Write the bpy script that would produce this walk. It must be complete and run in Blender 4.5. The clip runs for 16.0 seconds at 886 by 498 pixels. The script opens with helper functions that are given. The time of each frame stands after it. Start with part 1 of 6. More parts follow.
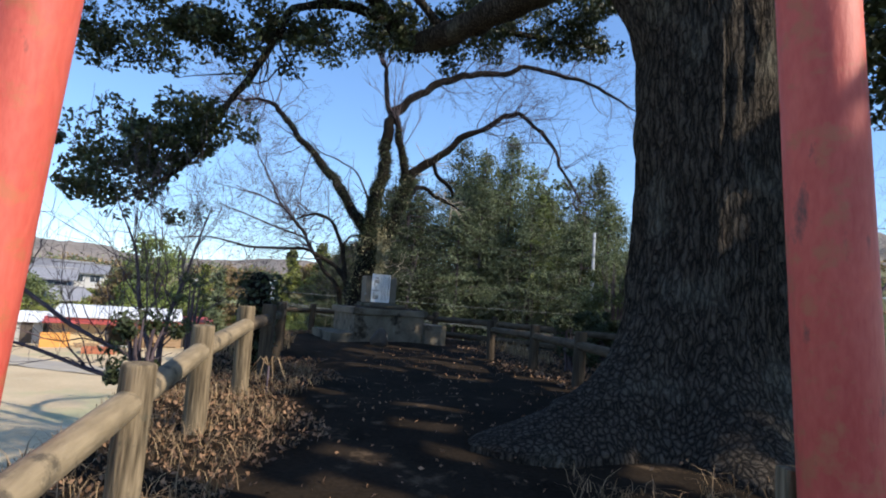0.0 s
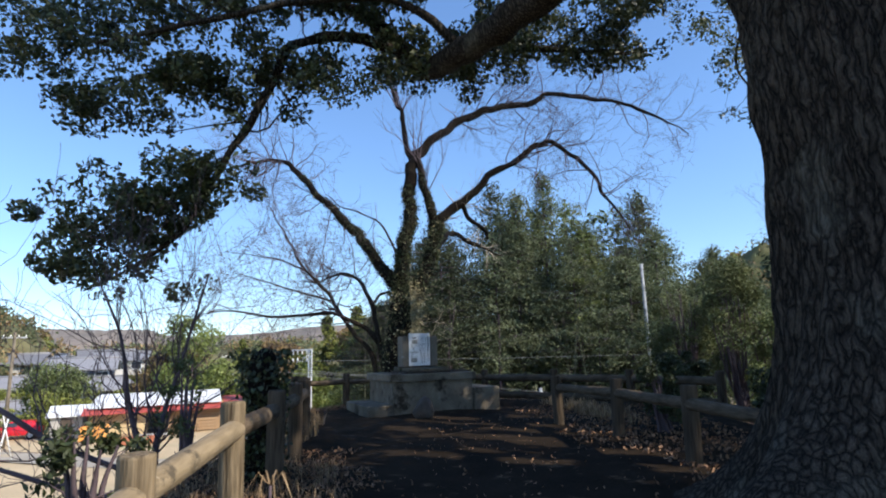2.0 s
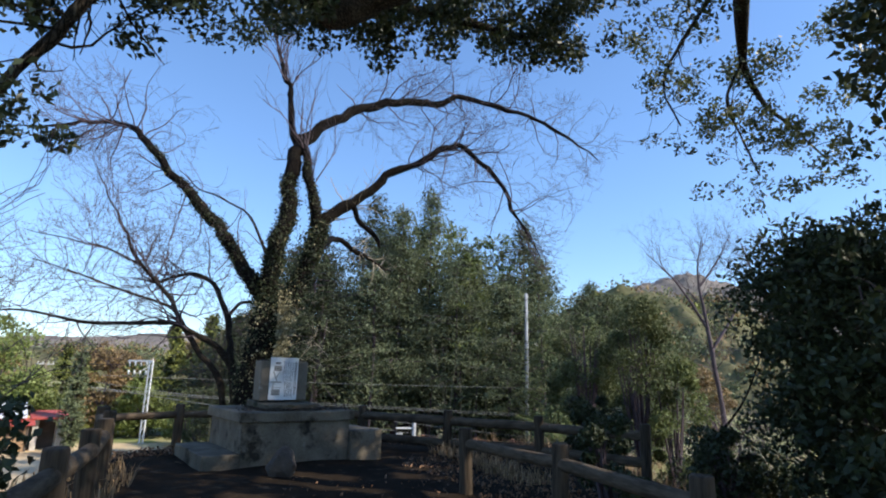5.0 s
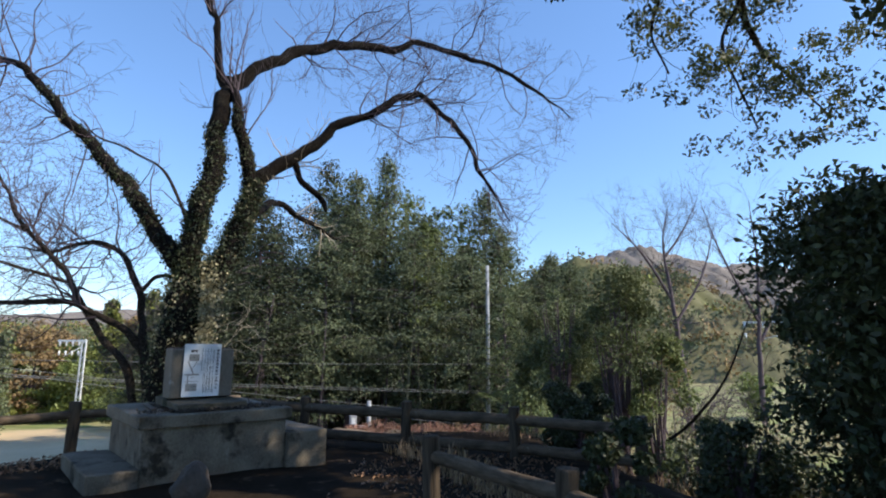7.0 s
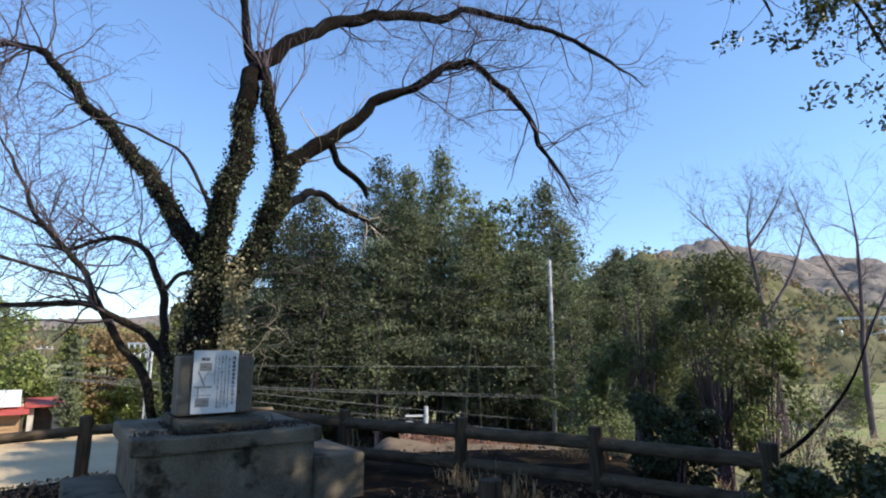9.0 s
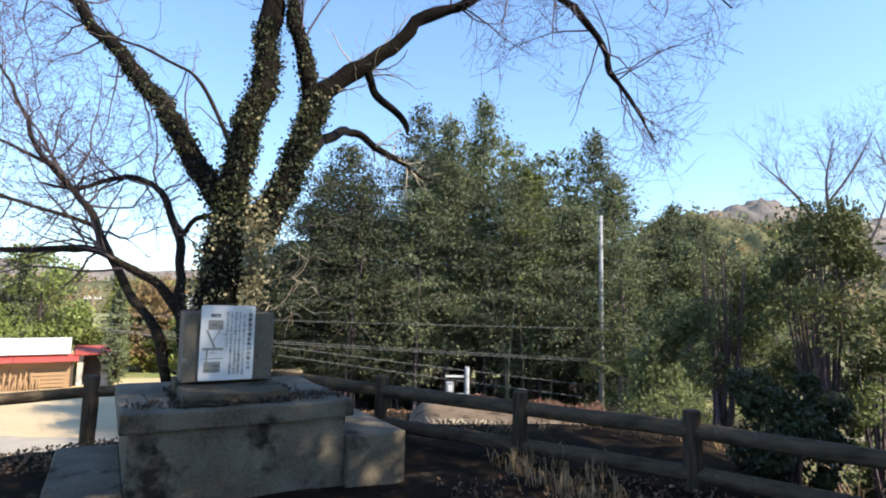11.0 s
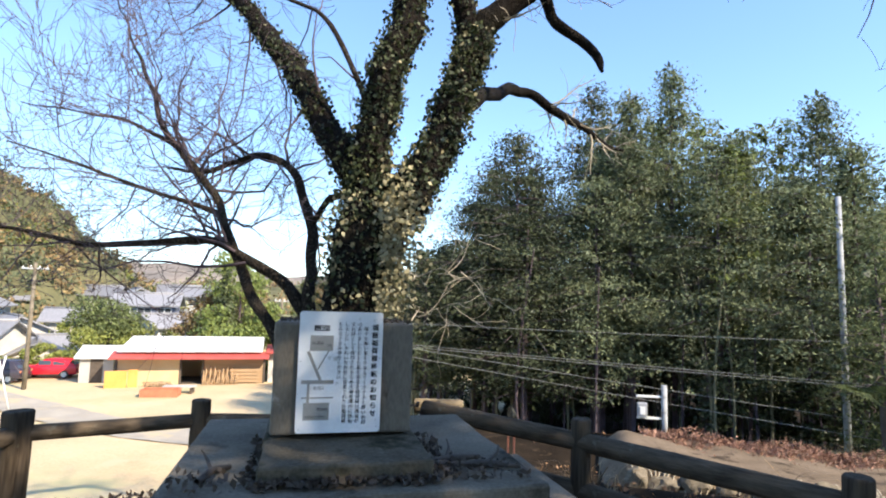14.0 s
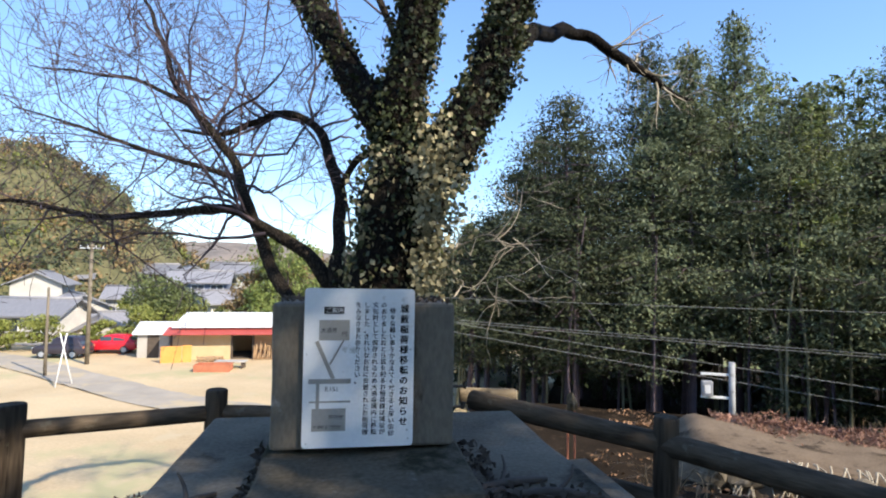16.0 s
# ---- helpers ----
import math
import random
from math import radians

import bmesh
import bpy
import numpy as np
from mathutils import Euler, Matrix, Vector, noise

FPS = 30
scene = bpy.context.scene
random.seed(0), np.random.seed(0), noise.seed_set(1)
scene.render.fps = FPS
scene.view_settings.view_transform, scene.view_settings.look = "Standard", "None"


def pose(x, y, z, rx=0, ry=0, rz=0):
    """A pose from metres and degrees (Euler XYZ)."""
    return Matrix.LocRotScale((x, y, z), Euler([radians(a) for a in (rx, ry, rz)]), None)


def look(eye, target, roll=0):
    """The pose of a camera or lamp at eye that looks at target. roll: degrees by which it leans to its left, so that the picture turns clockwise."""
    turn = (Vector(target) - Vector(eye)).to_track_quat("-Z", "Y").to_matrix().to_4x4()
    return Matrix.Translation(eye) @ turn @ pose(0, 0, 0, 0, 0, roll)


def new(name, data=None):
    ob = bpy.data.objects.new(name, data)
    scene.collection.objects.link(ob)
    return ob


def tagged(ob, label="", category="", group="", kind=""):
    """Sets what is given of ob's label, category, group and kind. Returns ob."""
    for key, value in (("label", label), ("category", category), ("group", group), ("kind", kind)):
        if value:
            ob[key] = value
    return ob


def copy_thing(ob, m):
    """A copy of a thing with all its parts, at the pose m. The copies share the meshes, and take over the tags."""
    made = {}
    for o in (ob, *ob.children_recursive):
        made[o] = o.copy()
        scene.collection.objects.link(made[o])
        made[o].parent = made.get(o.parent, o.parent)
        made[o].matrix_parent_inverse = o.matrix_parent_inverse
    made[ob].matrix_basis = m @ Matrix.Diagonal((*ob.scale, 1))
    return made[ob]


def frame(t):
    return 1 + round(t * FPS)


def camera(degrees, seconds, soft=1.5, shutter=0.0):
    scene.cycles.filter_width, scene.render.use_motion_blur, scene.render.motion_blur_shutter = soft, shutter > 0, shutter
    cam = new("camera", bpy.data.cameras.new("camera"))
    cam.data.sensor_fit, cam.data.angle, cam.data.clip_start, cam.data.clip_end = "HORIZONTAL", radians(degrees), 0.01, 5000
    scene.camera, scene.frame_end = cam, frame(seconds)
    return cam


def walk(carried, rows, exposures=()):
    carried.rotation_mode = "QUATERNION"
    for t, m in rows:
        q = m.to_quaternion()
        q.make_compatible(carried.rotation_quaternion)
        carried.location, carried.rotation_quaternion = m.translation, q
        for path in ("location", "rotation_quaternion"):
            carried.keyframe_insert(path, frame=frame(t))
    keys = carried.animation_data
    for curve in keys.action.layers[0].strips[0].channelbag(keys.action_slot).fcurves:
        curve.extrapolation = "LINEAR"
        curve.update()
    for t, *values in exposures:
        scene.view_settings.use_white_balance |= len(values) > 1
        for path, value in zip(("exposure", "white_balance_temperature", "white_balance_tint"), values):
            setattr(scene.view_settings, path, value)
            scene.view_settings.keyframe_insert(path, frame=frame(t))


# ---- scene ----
cam = camera(76.4, 16.0, 2.0)
METRES, EYE, TILT, LEAN, TURN = 13.0, 1.4, 2.5, 0.0, 0.0
ROWS = [
    (0.0, 0.0, 0.0, 0.0, -0.2, 2.91, -4.03),
    (0.5, 0.0108, 0.0347, 0.0031, 1.37, 7.32, -1.24),
    (1.0, -0.0004, 0.0657, 0.002, 0.37, 9.86, -2.0),
    (1.5, -0.0091, 0.0972, 0.0015, -1.67, 6.62, -2.32),
    (2.0, -0.013, 0.1345, 0.0033, 3.64, 8.12, 1.79),
    (2.5, -0.0317, 0.1718, 0.0089, 1.02, 9.3, -0.59),
    (3.0, -0.0404, 0.2066, 0.0017, -2.75, 7.71, -0.1),
    (3.5, -0.0454, 0.2379, 0.0086, 2.34, 9.12, 3.19),
    (4.0, -0.053, 0.2641, 0.0145, -8.15, 10.11, -1.8),
    (6.5, -0.0149, 0.435, 0.016, -11.31, 9.62, -1.67),
    (7.0, -0.0175, 0.4665, 0.0251, -14.09, 7.49, -0.96),
    (7.5, -0.0071, 0.4961, 0.0192, -13.83, 7.48, -0.99),
    (8.0, 0.0014, 0.5327, 0.0232, -7.19, 7.56, -1.63),
    (8.5, 0.004, 0.562, 0.0302, -11.75, 8.43, -1.63),
    (9.0, 0.0133, 0.5884, 0.0252, -8.05, 7.39, -0.37),
    (9.5, 0.0208, 0.612, 0.028, -5.66, 6.35, -0.74),
    (12.0, 0.0052, 0.7648, 0.0175, -2.16, 2.06, -1.73),
    (12.5, 0.0058, 0.799, 0.0172, 3.56, 3.74, -1.21),
    (13.0, -0.0051, 0.8314, 0.0145, 5.44, 3.05, -1.49),
    (13.5, -0.0117, 0.8597, 0.0139, 5.52, 0.83, -2.18),
    (14.0, -0.0148, 0.8897, 0.014, 12.48, 3.1, -1.02),
    (14.5, -0.0299, 0.9152, 0.0137, 11.72, 2.93, -1.5),
    (15.0, -0.0348, 0.9295, 0.0119, 9.48, 0.97, -1.39),
    (15.5, -0.0304, 0.947, 0.0117, 15.4, 1.59, -0.28),
    (16.0, -0.0318, 0.958, 0.0106, 17.08, 0.41, -0.1),
]
walk(cam, [(t, pose(0, 0, EYE, TILT, LEAN, TURN) @ pose(METRES * x, METRES * y, METRES * z, 90 + pitch, roll, yaw)) for t, x, y, z, yaw, pitch, roll in ROWS],
     exposures=[(0.0, 0.38, 6500, 10), (4.0, 0.42, 6500, 10), (9.5, 0.55, 6800, 10), (11.8, 1.14, 7150, 10), (13.5, 1.16, 7150, 10), (15.0, 0.86, 6850, 10), (16.0, 0.75, 6800, 10)])

# ---------------- world, sun, exposure ----------------
SUN_AZ, SUN_EL = radians(113), radians(36)
world = bpy.data.worlds.new("sky")
scene.world = world
world.use_nodes = True
wt = world.node_tree
sky = wt.nodes.new("ShaderNodeTexSky")
sky.sky_type = "NISHITA"
sky.sun_disc = False
sky.sun_elevation, sky.sun_rotation = SUN_EL, SUN_AZ
sky.air_density, sky.dust_density, sky.ozone_density = 1.0, 0.15, 7.0
even = wt.nodes.new("ShaderNodeGamma")
even.inputs["Gamma"].default_value = 0.79
deep = wt.nodes.new("ShaderNodeHueSaturation")
deep.inputs["Saturation"].default_value, deep.inputs["Hue"].default_value = 1.1, 0.505
wt.links.new(sky.outputs["Color"], even.inputs["Color"])
wt.links.new(even.outputs["Color"], deep.inputs["Color"])
wt.links.new(deep.outputs["Color"], wt.nodes["Background"].inputs["Color"])
wt.nodes["Background"].inputs["Strength"].default_value = 0.262
sun_data = bpy.data.lights.new("sun", "SUN")
sun_data.energy, sun_data.angle, sun_data.color = 4.8, radians(0.53), (1.0, 0.91, 0.78)
sun = new("sun", sun_data)
TO_SUN = Vector((math.sin(SUN_AZ) * math.cos(SUN_EL), math.cos(SUN_AZ) * math.cos(SUN_EL), math.sin(SUN_EL)))
sun.matrix_world = look(TO_SUN * 60, (0, 0, 0))


# ---------------- materials ----------------
def bark(name, dark, light, moss, cell=9.0, tall=0.3, along="z"):
    """Plated bark: dark cracks between long raised plates, with grain and pale lichen."""
    m = bpy.data.materials.new(name)
    m.use_nodes = True
    t = m.node_tree
    n, l = t.nodes, t.links
    b = n["Principled BSDF"]
    b.inputs["Roughness"].default_value = 0.95
    b.inputs["Specular IOR Level"].default_value = 0.12
    co = n.new("ShaderNodeTexCoord")
    wob = n.new("ShaderNodeTexNoise")
    wob.inputs["Scale"].default_value, wob.inputs["Detail"].default_value = 7.0, 6
    l.new(co.outputs["Object"], wob.inputs["Vector"])
    add = n.new("ShaderNodeMix")
    add.data_type = "VECTOR"
    add.inputs["Factor"].default_value = 0.09
    l.new(co.outputs["Object"], add.inputs[4])
    l.new(wob.outputs["Color"], add.inputs[5])
    mp = n.new("ShaderNodeMapping")
    mp.inputs["Scale"].default_value = (1, 1, tall) if along == "z" else (tall, 1, 1)
    l.new(add.outputs[1], mp.inputs["Vector"])
    vo = n.new("ShaderNodeTexVoronoi")
    vo.feature = "DISTANCE_TO_EDGE"
    vo.inputs["Scale"].default_value = cell
    l.new(mp.outputs["Vector"], vo.inputs["Vector"])
    gr = n.new("ShaderNodeTexNoise")
    gr.inputs["Scale"].default_value, gr.inputs["Detail"].default_value = cell * 5, 5
    l.new(mp.outputs["Vector"], gr.inputs["Vector"])
    crack = n.new("ShaderNodeMapRange")
    crack.inputs["From Max"].default_value = 0.3
    crack.inputs["To Min"].default_value = 0.3
    l.new(vo.outputs["Distance"], crack.inputs["Value"])
    mul = n.new("ShaderNodeMath")
    mul.operation = "MULTIPLY"
    l.new(crack.outputs["Result"], mul.inputs[0])
    l.new(gr.outputs["Fac"], mul.inputs[1])
    ramp = n.new("ShaderNodeValToRGB")
    ramp.color_ramp.elements[0].position, ramp.color_ramp.elements[1].position = 0.12, 0.66
    ramp.color_ramp.elements[0].color, ramp.color_ramp.elements[1].color = (*dark, 1), (*light, 1)
    l.new(mul.outputs[0], ramp.inputs["Fac"])
    pat = n.new("ShaderNodeTexNoise")
    pat.inputs["Scale"].default_value, pat.inputs["Detail"].default_value = 1.4, 7
    l.new(co.outputs["Object"], pat.inputs["Vector"])
    pr = n.new("ShaderNodeValToRGB")
    pr.color_ramp.elements[0].position, pr.color_ramp.elements[1].position = 0.55, 0.72
    l.new(pat.outputs["Fac"], pr.inputs["Fac"])
    pm = n.new("ShaderNodeMath")
    pm.operation = "MULTIPLY"
    l.new(pr.outputs["Color"], pm.inputs[0])
    l.new(mul.outputs[0], pm.inputs[1])
    mix = n.new("ShaderNodeMix")
    mix.data_type = "RGBA"
    l.new(pm.outputs[0], mix.inputs["Factor"])
    l.new(ramp.outputs["Color"], mix.inputs[6])
    mix.inputs[7].default_value = (*moss, 1)
    l.new(mix.outputs[2], b.inputs["Base Color"])
    bp = n.new("ShaderNodeBump")
    bp.inputs["Strength"].default_value, bp.inputs["Distance"].default_value = 1.0, 0.04
    l.new(mul.outputs[0], bp.inputs["Height"])
    l.new(bp.outputs["Normal"], b.inputs["Normal"])
    return m


def material(name, dark, light, scale=6.0, rough=0.85, bump=0.3, fine=60.0, stretch=(1, 1, 1), metal=0.0, stain2=None, stain2_scale=3.0, stain2_at=0.6,
             stain=None, stain_scale=1.3, stain_at=0.55, island=0.0, object_random=0.0, bump_scale=None, translucent=0.0, sheen=0.5):
    m = bpy.data.materials.new(name)
    m.use_nodes = True
    t = m.node_tree
    n, l = t.nodes, t.links
    b = n["Principled BSDF"]
    b.inputs["Roughness"].default_value = rough
    b.inputs["Metallic"].default_value = metal
    b.inputs["Specular IOR Level"].default_value = sheen
    geo = n.new("ShaderNodeTexCoord")
    mp = n.new("ShaderNodeMapping")
    mp.inputs["Scale"].default_value = stretch
    l.new(geo.outputs["Object"], mp.inputs["Vector"])
    big = n.new("ShaderNodeTexNoise")
    big.inputs["Scale"].default_value, big.inputs["Detail"].default_value = scale, 6
    l.new(mp.outputs["Vector"], big.inputs["Vector"])
    small = n.new("ShaderNodeTexNoise")
    small.inputs["Scale"].default_value, small.inputs["Detail"].default_value = fine, 4
    l.new(mp.outputs["Vector"], small.inputs["Vector"])
    add = n.new("ShaderNodeMix")
    add.data_type = "FLOAT"
    add.inputs["Factor"].default_value = 0.4
    l.new(big.outputs["Fac"], add.inputs["A"])
    l.new(small.outputs["Fac"], add.inputs["B"])
    ramp = n.new("ShaderNodeValToRGB")
    ramp.color_ramp.elements[0].position, ramp.color_ramp.elements[1].position = 0.32, 0.68
    ramp.color_ramp.elements[0].color, ramp.color_ramp.elements[1].color = (*dark, 1), (*light, 1)
    l.new(add.outputs["Result"], ramp.inputs["Fac"])
    colour = ramp.outputs["Color"]
    for stain, stain_scale, stain_at, squash in ((stain, stain_scale, stain_at, 1.0), (stain2, stain2_scale, stain2_at, 0.45)):
        if not stain:
            continue
        sm = n.new("ShaderNodeMapping")
        sm.inputs["Scale"].default_value = (1, 1, squash)
        l.new(geo.outputs["Object"], sm.inputs["Vector"])
        sn = n.new("ShaderNodeTexNoise")
        sn.inputs["Scale"].default_value, sn.inputs["Detail"].default_value = stain_scale, 8
        sn.inputs["Roughness"].default_value = 0.65
        l.new(sm.outputs["Vector"], sn.inputs["Vector"])
        sr = n.new("ShaderNodeValToRGB")
        sr.color_ramp.elements[0].position, sr.color_ramp.elements[1].position = stain_at, stain_at + 0.1
        l.new(sn.outputs["Fac"], sr.inputs["Fac"])
        mix = n.new("ShaderNodeMix")
        mix.data_type = "RGBA"
        l.new(sr.outputs["Color"], mix.inputs["Factor"])
        l.new(colour, mix.inputs[6])
        mix.inputs[7].default_value = (*stain, 1)
        colour = mix.outputs[2]
    for amount, kind in ((island, "island"), (object_random, "object")):
        if amount:
            src = n.new("ShaderNodeNewGeometry") if kind == "island" else n.new("ShaderNodeObjectInfo")
            out = src.outputs["Random Per Island"] if kind == "island" else src.outputs["Random"]
            mr = n.new("ShaderNodeMapRange")
            mr.inputs["To Min"].default_value, mr.inputs["To Max"].default_value = 1 - amount, 1 + amount
            l.new(out, mr.inputs["Value"])
            hs = n.new("ShaderNodeHueSaturation")
            l.new(mr.outputs["Result"], hs.inputs["Value"])
            l.new(colour, hs.inputs["Color"])
            colour = hs.outputs["Color"]
    l.new(colour, b.inputs["Base Color"])
    if bump:
        bp = n.new("ShaderNodeBump")
        bp.inputs["Strength"].default_value, bp.inputs["Distance"].default_value = bump, 0.02
        if bump_scale:
            bn = n.new("ShaderNodeTexNoise")
            bn.inputs["Scale"].default_value, bn.inputs["Detail"].default_value = bump_scale, 6
            l.new(mp.outputs["Vector"], bn.inputs["Vector"])
            l.new(bn.outputs["Fac"], bp.inputs["Height"])
        else:
            l.new(add.outputs["Result"], bp.inputs["Height"])
        l.new(bp.outputs["Normal"], b.inputs["Normal"])
    if translucent:
        tr = n.new("ShaderNodeBsdfTranslucent")
        l.new(colour, tr.inputs["Color"])
        ms = n.new("ShaderNodeMixShader")
        ms.inputs["Fac"].default_value = translucent
        l.new(b.outputs["BSDF"], ms.inputs[1])
        l.new(tr.outputs["BSDF"], ms.inputs[2])
        l.new(ms.outputs["Shader"], n["Material Output"].inputs["Surface"])
    return m


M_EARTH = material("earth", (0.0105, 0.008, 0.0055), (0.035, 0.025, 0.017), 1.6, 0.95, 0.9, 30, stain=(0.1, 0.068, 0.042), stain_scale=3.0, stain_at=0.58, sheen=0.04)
M_YARD = material("yard_gravel", (0.43, 0.32, 0.185), (0.62, 0.48, 0.29), 0.25, 0.95, 0.5, 9, stain=(0.41, 0.37, 0.2), stain_scale=0.12, stain_at=0.52, stain2=(0.5, 0.4, 0.25), stain2_scale=0.5, stain2_at=0.56)
M_ROAD = material("old_asphalt", (0.3, 0.265, 0.215), (0.42, 0.365, 0.29), 0.8, 0.9, 0.3, 40, stain=(0.46, 0.37, 0.24), stain_scale=0.5, stain_at=0.52)
M_CONC = material("weathered_concrete", (0.095, 0.079, 0.058), (0.26, 0.22, 0.166), 2.2, 0.9, 0.7, 45, stain=(0.04, 0.034, 0.025), stain_scale=1.7, stain_at=0.55, stain2=(0.27, 0.24, 0.195), stain2_scale=4.0, stain2_at=0.62, sheen=0.12)
M_BLOCK = material("smooth_concrete", (0.115, 0.1, 0.08), (0.225, 0.197, 0.16), 1.6, 0.85, 0.3, 60, stretch=(1, 1, 0.4), stain=(0.38, 0.38, 0.37), stain_scale=1.9, stain_at=0.64, stain2=(0.06, 0.052, 0.04), stain2_scale=5.0, stain2_at=0.6, sheen=0.15)
M_FOOT = material("mossy_concrete", (0.06, 0.051, 0.036), (0.165, 0.138, 0.1), 2.6, 0.9, 0.7, 45, stain=(0.036, 0.034, 0.02), stain_scale=2.6, stain_at=0.54, stain2=(0.25, 0.22, 0.18), stain2_scale=6.0, stain2_at=0.64, sheen=0.12)
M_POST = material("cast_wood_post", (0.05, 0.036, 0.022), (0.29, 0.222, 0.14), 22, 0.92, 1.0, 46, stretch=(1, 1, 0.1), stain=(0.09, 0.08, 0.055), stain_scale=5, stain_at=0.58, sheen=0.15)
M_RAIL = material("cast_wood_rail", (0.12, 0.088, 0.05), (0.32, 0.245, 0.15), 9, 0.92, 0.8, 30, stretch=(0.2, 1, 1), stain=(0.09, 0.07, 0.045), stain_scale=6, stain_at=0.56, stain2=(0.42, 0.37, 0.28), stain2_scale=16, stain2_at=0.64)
# post and rail again for the shaded fences, darkened in the colour itself
M_POSTSHADED = material("shaded_weathered_post", (0.035, 0.026, 0.018), (0.115, 0.086, 0.06), 22, 0.92, 0.8, 46, stretch=(1, 1, 0.1), stain=(0.16, 0.15, 0.11), stain_scale=5, stain_at=0.62, sheen=0.15)
M_RAILSHADED = material("shaded_weathered_rail", (0.04, 0.029, 0.019), (0.16, 0.12, 0.083), 14, 0.92, 1.0, 40, stretch=(0.2, 1, 1), stain=(0.17, 0.15, 0.11), stain_scale=6, stain_at=0.62, sheen=0.15)
M_CUT = material("cut_log_end", (0.34, 0.27, 0.17), (0.5, 0.42, 0.28), 12, 0.9, 0.3, 60)
M_BARK = bark("camphor_bark", (0.004, 0.0033, 0.0027), (0.13, 0.105, 0.08), (0.25, 0.24, 0.19), 22.0, 0.12)
M_CHERRY = bark("cherry_bark", (0.006, 0.005, 0.0045), (0.032, 0.025, 0.02), (0.055, 0.052, 0.038), 30.0, 0.5)
# cherry bark for the side limbs, paler because their sunlight is in the colour
M_SIDELIMB = bark("sunlit_cherry_bark", (0.014, 0.011, 0.009), (0.1, 0.079, 0.06), (0.13, 0.12, 0.09), 34.0, 0.5)
M_TWIG = material("bare_twig", (0.06, 0.042, 0.048), (0.13, 0.093, 0.105), 3, 0.85, 0.0)
M_PALETWIG = material("dry_twig", (0.3, 0.25, 0.18), (0.46, 0.4, 0.3), 3, 0.85, 0.0)
# camphor leaf of the right-hand sprays; their sunlight is put into this lighter colour
M_CAMPHORLIT = material("sunlit_camphor_leaf", (0.06, 0.075, 0.025), (0.17, 0.175, 0.06), 0.8, 0.45, 0, 5, island=0.4, translucent=0.42)
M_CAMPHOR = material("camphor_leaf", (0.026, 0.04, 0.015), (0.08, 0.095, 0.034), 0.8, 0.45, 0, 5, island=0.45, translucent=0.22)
M_IVY = material("ivy_leaf", (0.016, 0.028, 0.011), (0.06, 0.075, 0.028), 2.2, 0.65, 0, 9, island=0.3, translucent=0.15)
M_IVYDRY = material("ivy_leaf_dry", (0.22, 0.19, 0.1), (0.4, 0.36, 0.22), 2.2, 0.6, 0, 9, island=0.3, translucent=0.15)
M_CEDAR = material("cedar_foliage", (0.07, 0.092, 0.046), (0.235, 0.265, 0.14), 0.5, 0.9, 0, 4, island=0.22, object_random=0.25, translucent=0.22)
# cedar leaf again, with the shade of the grove's left part in its colour
M_CEDARSHADE = material("shaded_cedar_foliage", (0.024, 0.033, 0.016), (0.095, 0.112, 0.054), 0.5, 0.9, 0, 4, island=0.4, object_random=0.25, translucent=0.1)
M_YOUNG = material("young_conifer_foliage", (0.09, 0.12, 0.05), (0.24, 0.275, 0.125), 0.5, 0.9, 0, 4, island=0.22, object_random=0.15, translucent=0.25)
M_BAMBOO = material("bamboo_foliage", (0.11, 0.15, 0.035), (0.26, 0.3, 0.09), 0.5, 0.6, 0, 4, island=0.3, object_random=0.2, translucent=0.3)
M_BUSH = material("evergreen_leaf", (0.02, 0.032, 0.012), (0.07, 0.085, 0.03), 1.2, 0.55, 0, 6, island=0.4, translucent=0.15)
# light leaf green; on the shrubs behind the fence it carries their sunlight
M_BUSHLIT = material("sunlit_light_green_leaf", (0.08, 0.108, 0.038), (0.2, 0.232, 0.083), 1.2, 0.75, 0, 6, island=0.35, translucent=0.3)
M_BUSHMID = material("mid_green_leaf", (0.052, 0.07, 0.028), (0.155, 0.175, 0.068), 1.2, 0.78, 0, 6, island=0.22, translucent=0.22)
M_HEDGE = material("hedge_foliage", (0.14, 0.17, 0.035), (0.32, 0.33, 0.08), 0.3, 0.7, 0, 3, island=0.3, object_random=0.2, translucent=0.2)
M_BROWNLEAF = material("brown_winter_foliage", (0.16, 0.1, 0.045), (0.34, 0.24, 0.11), 0.4, 0.8, 0, 3, island=0.3, translucent=0.15)
M_DRYGRASS = material("dry_grass", (0.22, 0.14, 0.072), (0.45, 0.31, 0.17), 1.2, 0.85, 0, 8, island=0.45, translucent=0.2)
M_LITTER = material("fallen_leaf", (0.11, 0.055, 0.028), (0.33, 0.19, 0.105), 1.2, 0.8, 0, 8, island=0.45)
M_RUSTLEAF = material("rust_red_leaf", (0.16, 0.075, 0.05), (0.38, 0.21, 0.145), 1.2, 0.8, 0, 8, island=0.45)
M_BANK = material("trodden_bank", (0.1, 0.072, 0.048), (0.24, 0.18, 0.125), 1.4, 0.95, 0.8, 30, stain=(0.05, 0.036, 0.024), stain_scale=2.2, stain_at=0.55, sheen=0.15)
M_TORII = material("vermilion_paint", (0.52, 0.065, 0.045), (0.68, 0.14, 0.095), 3.5, 0.6, 0.35, 40, stretch=(1, 1, 0.35), stain=(0.5, 0.13, 0.065), stain_scale=6.5, stain_at=0.53, stain2=(0.17, 0.06, 0.045), stain2_scale=7.0, stain2_at=0.61)
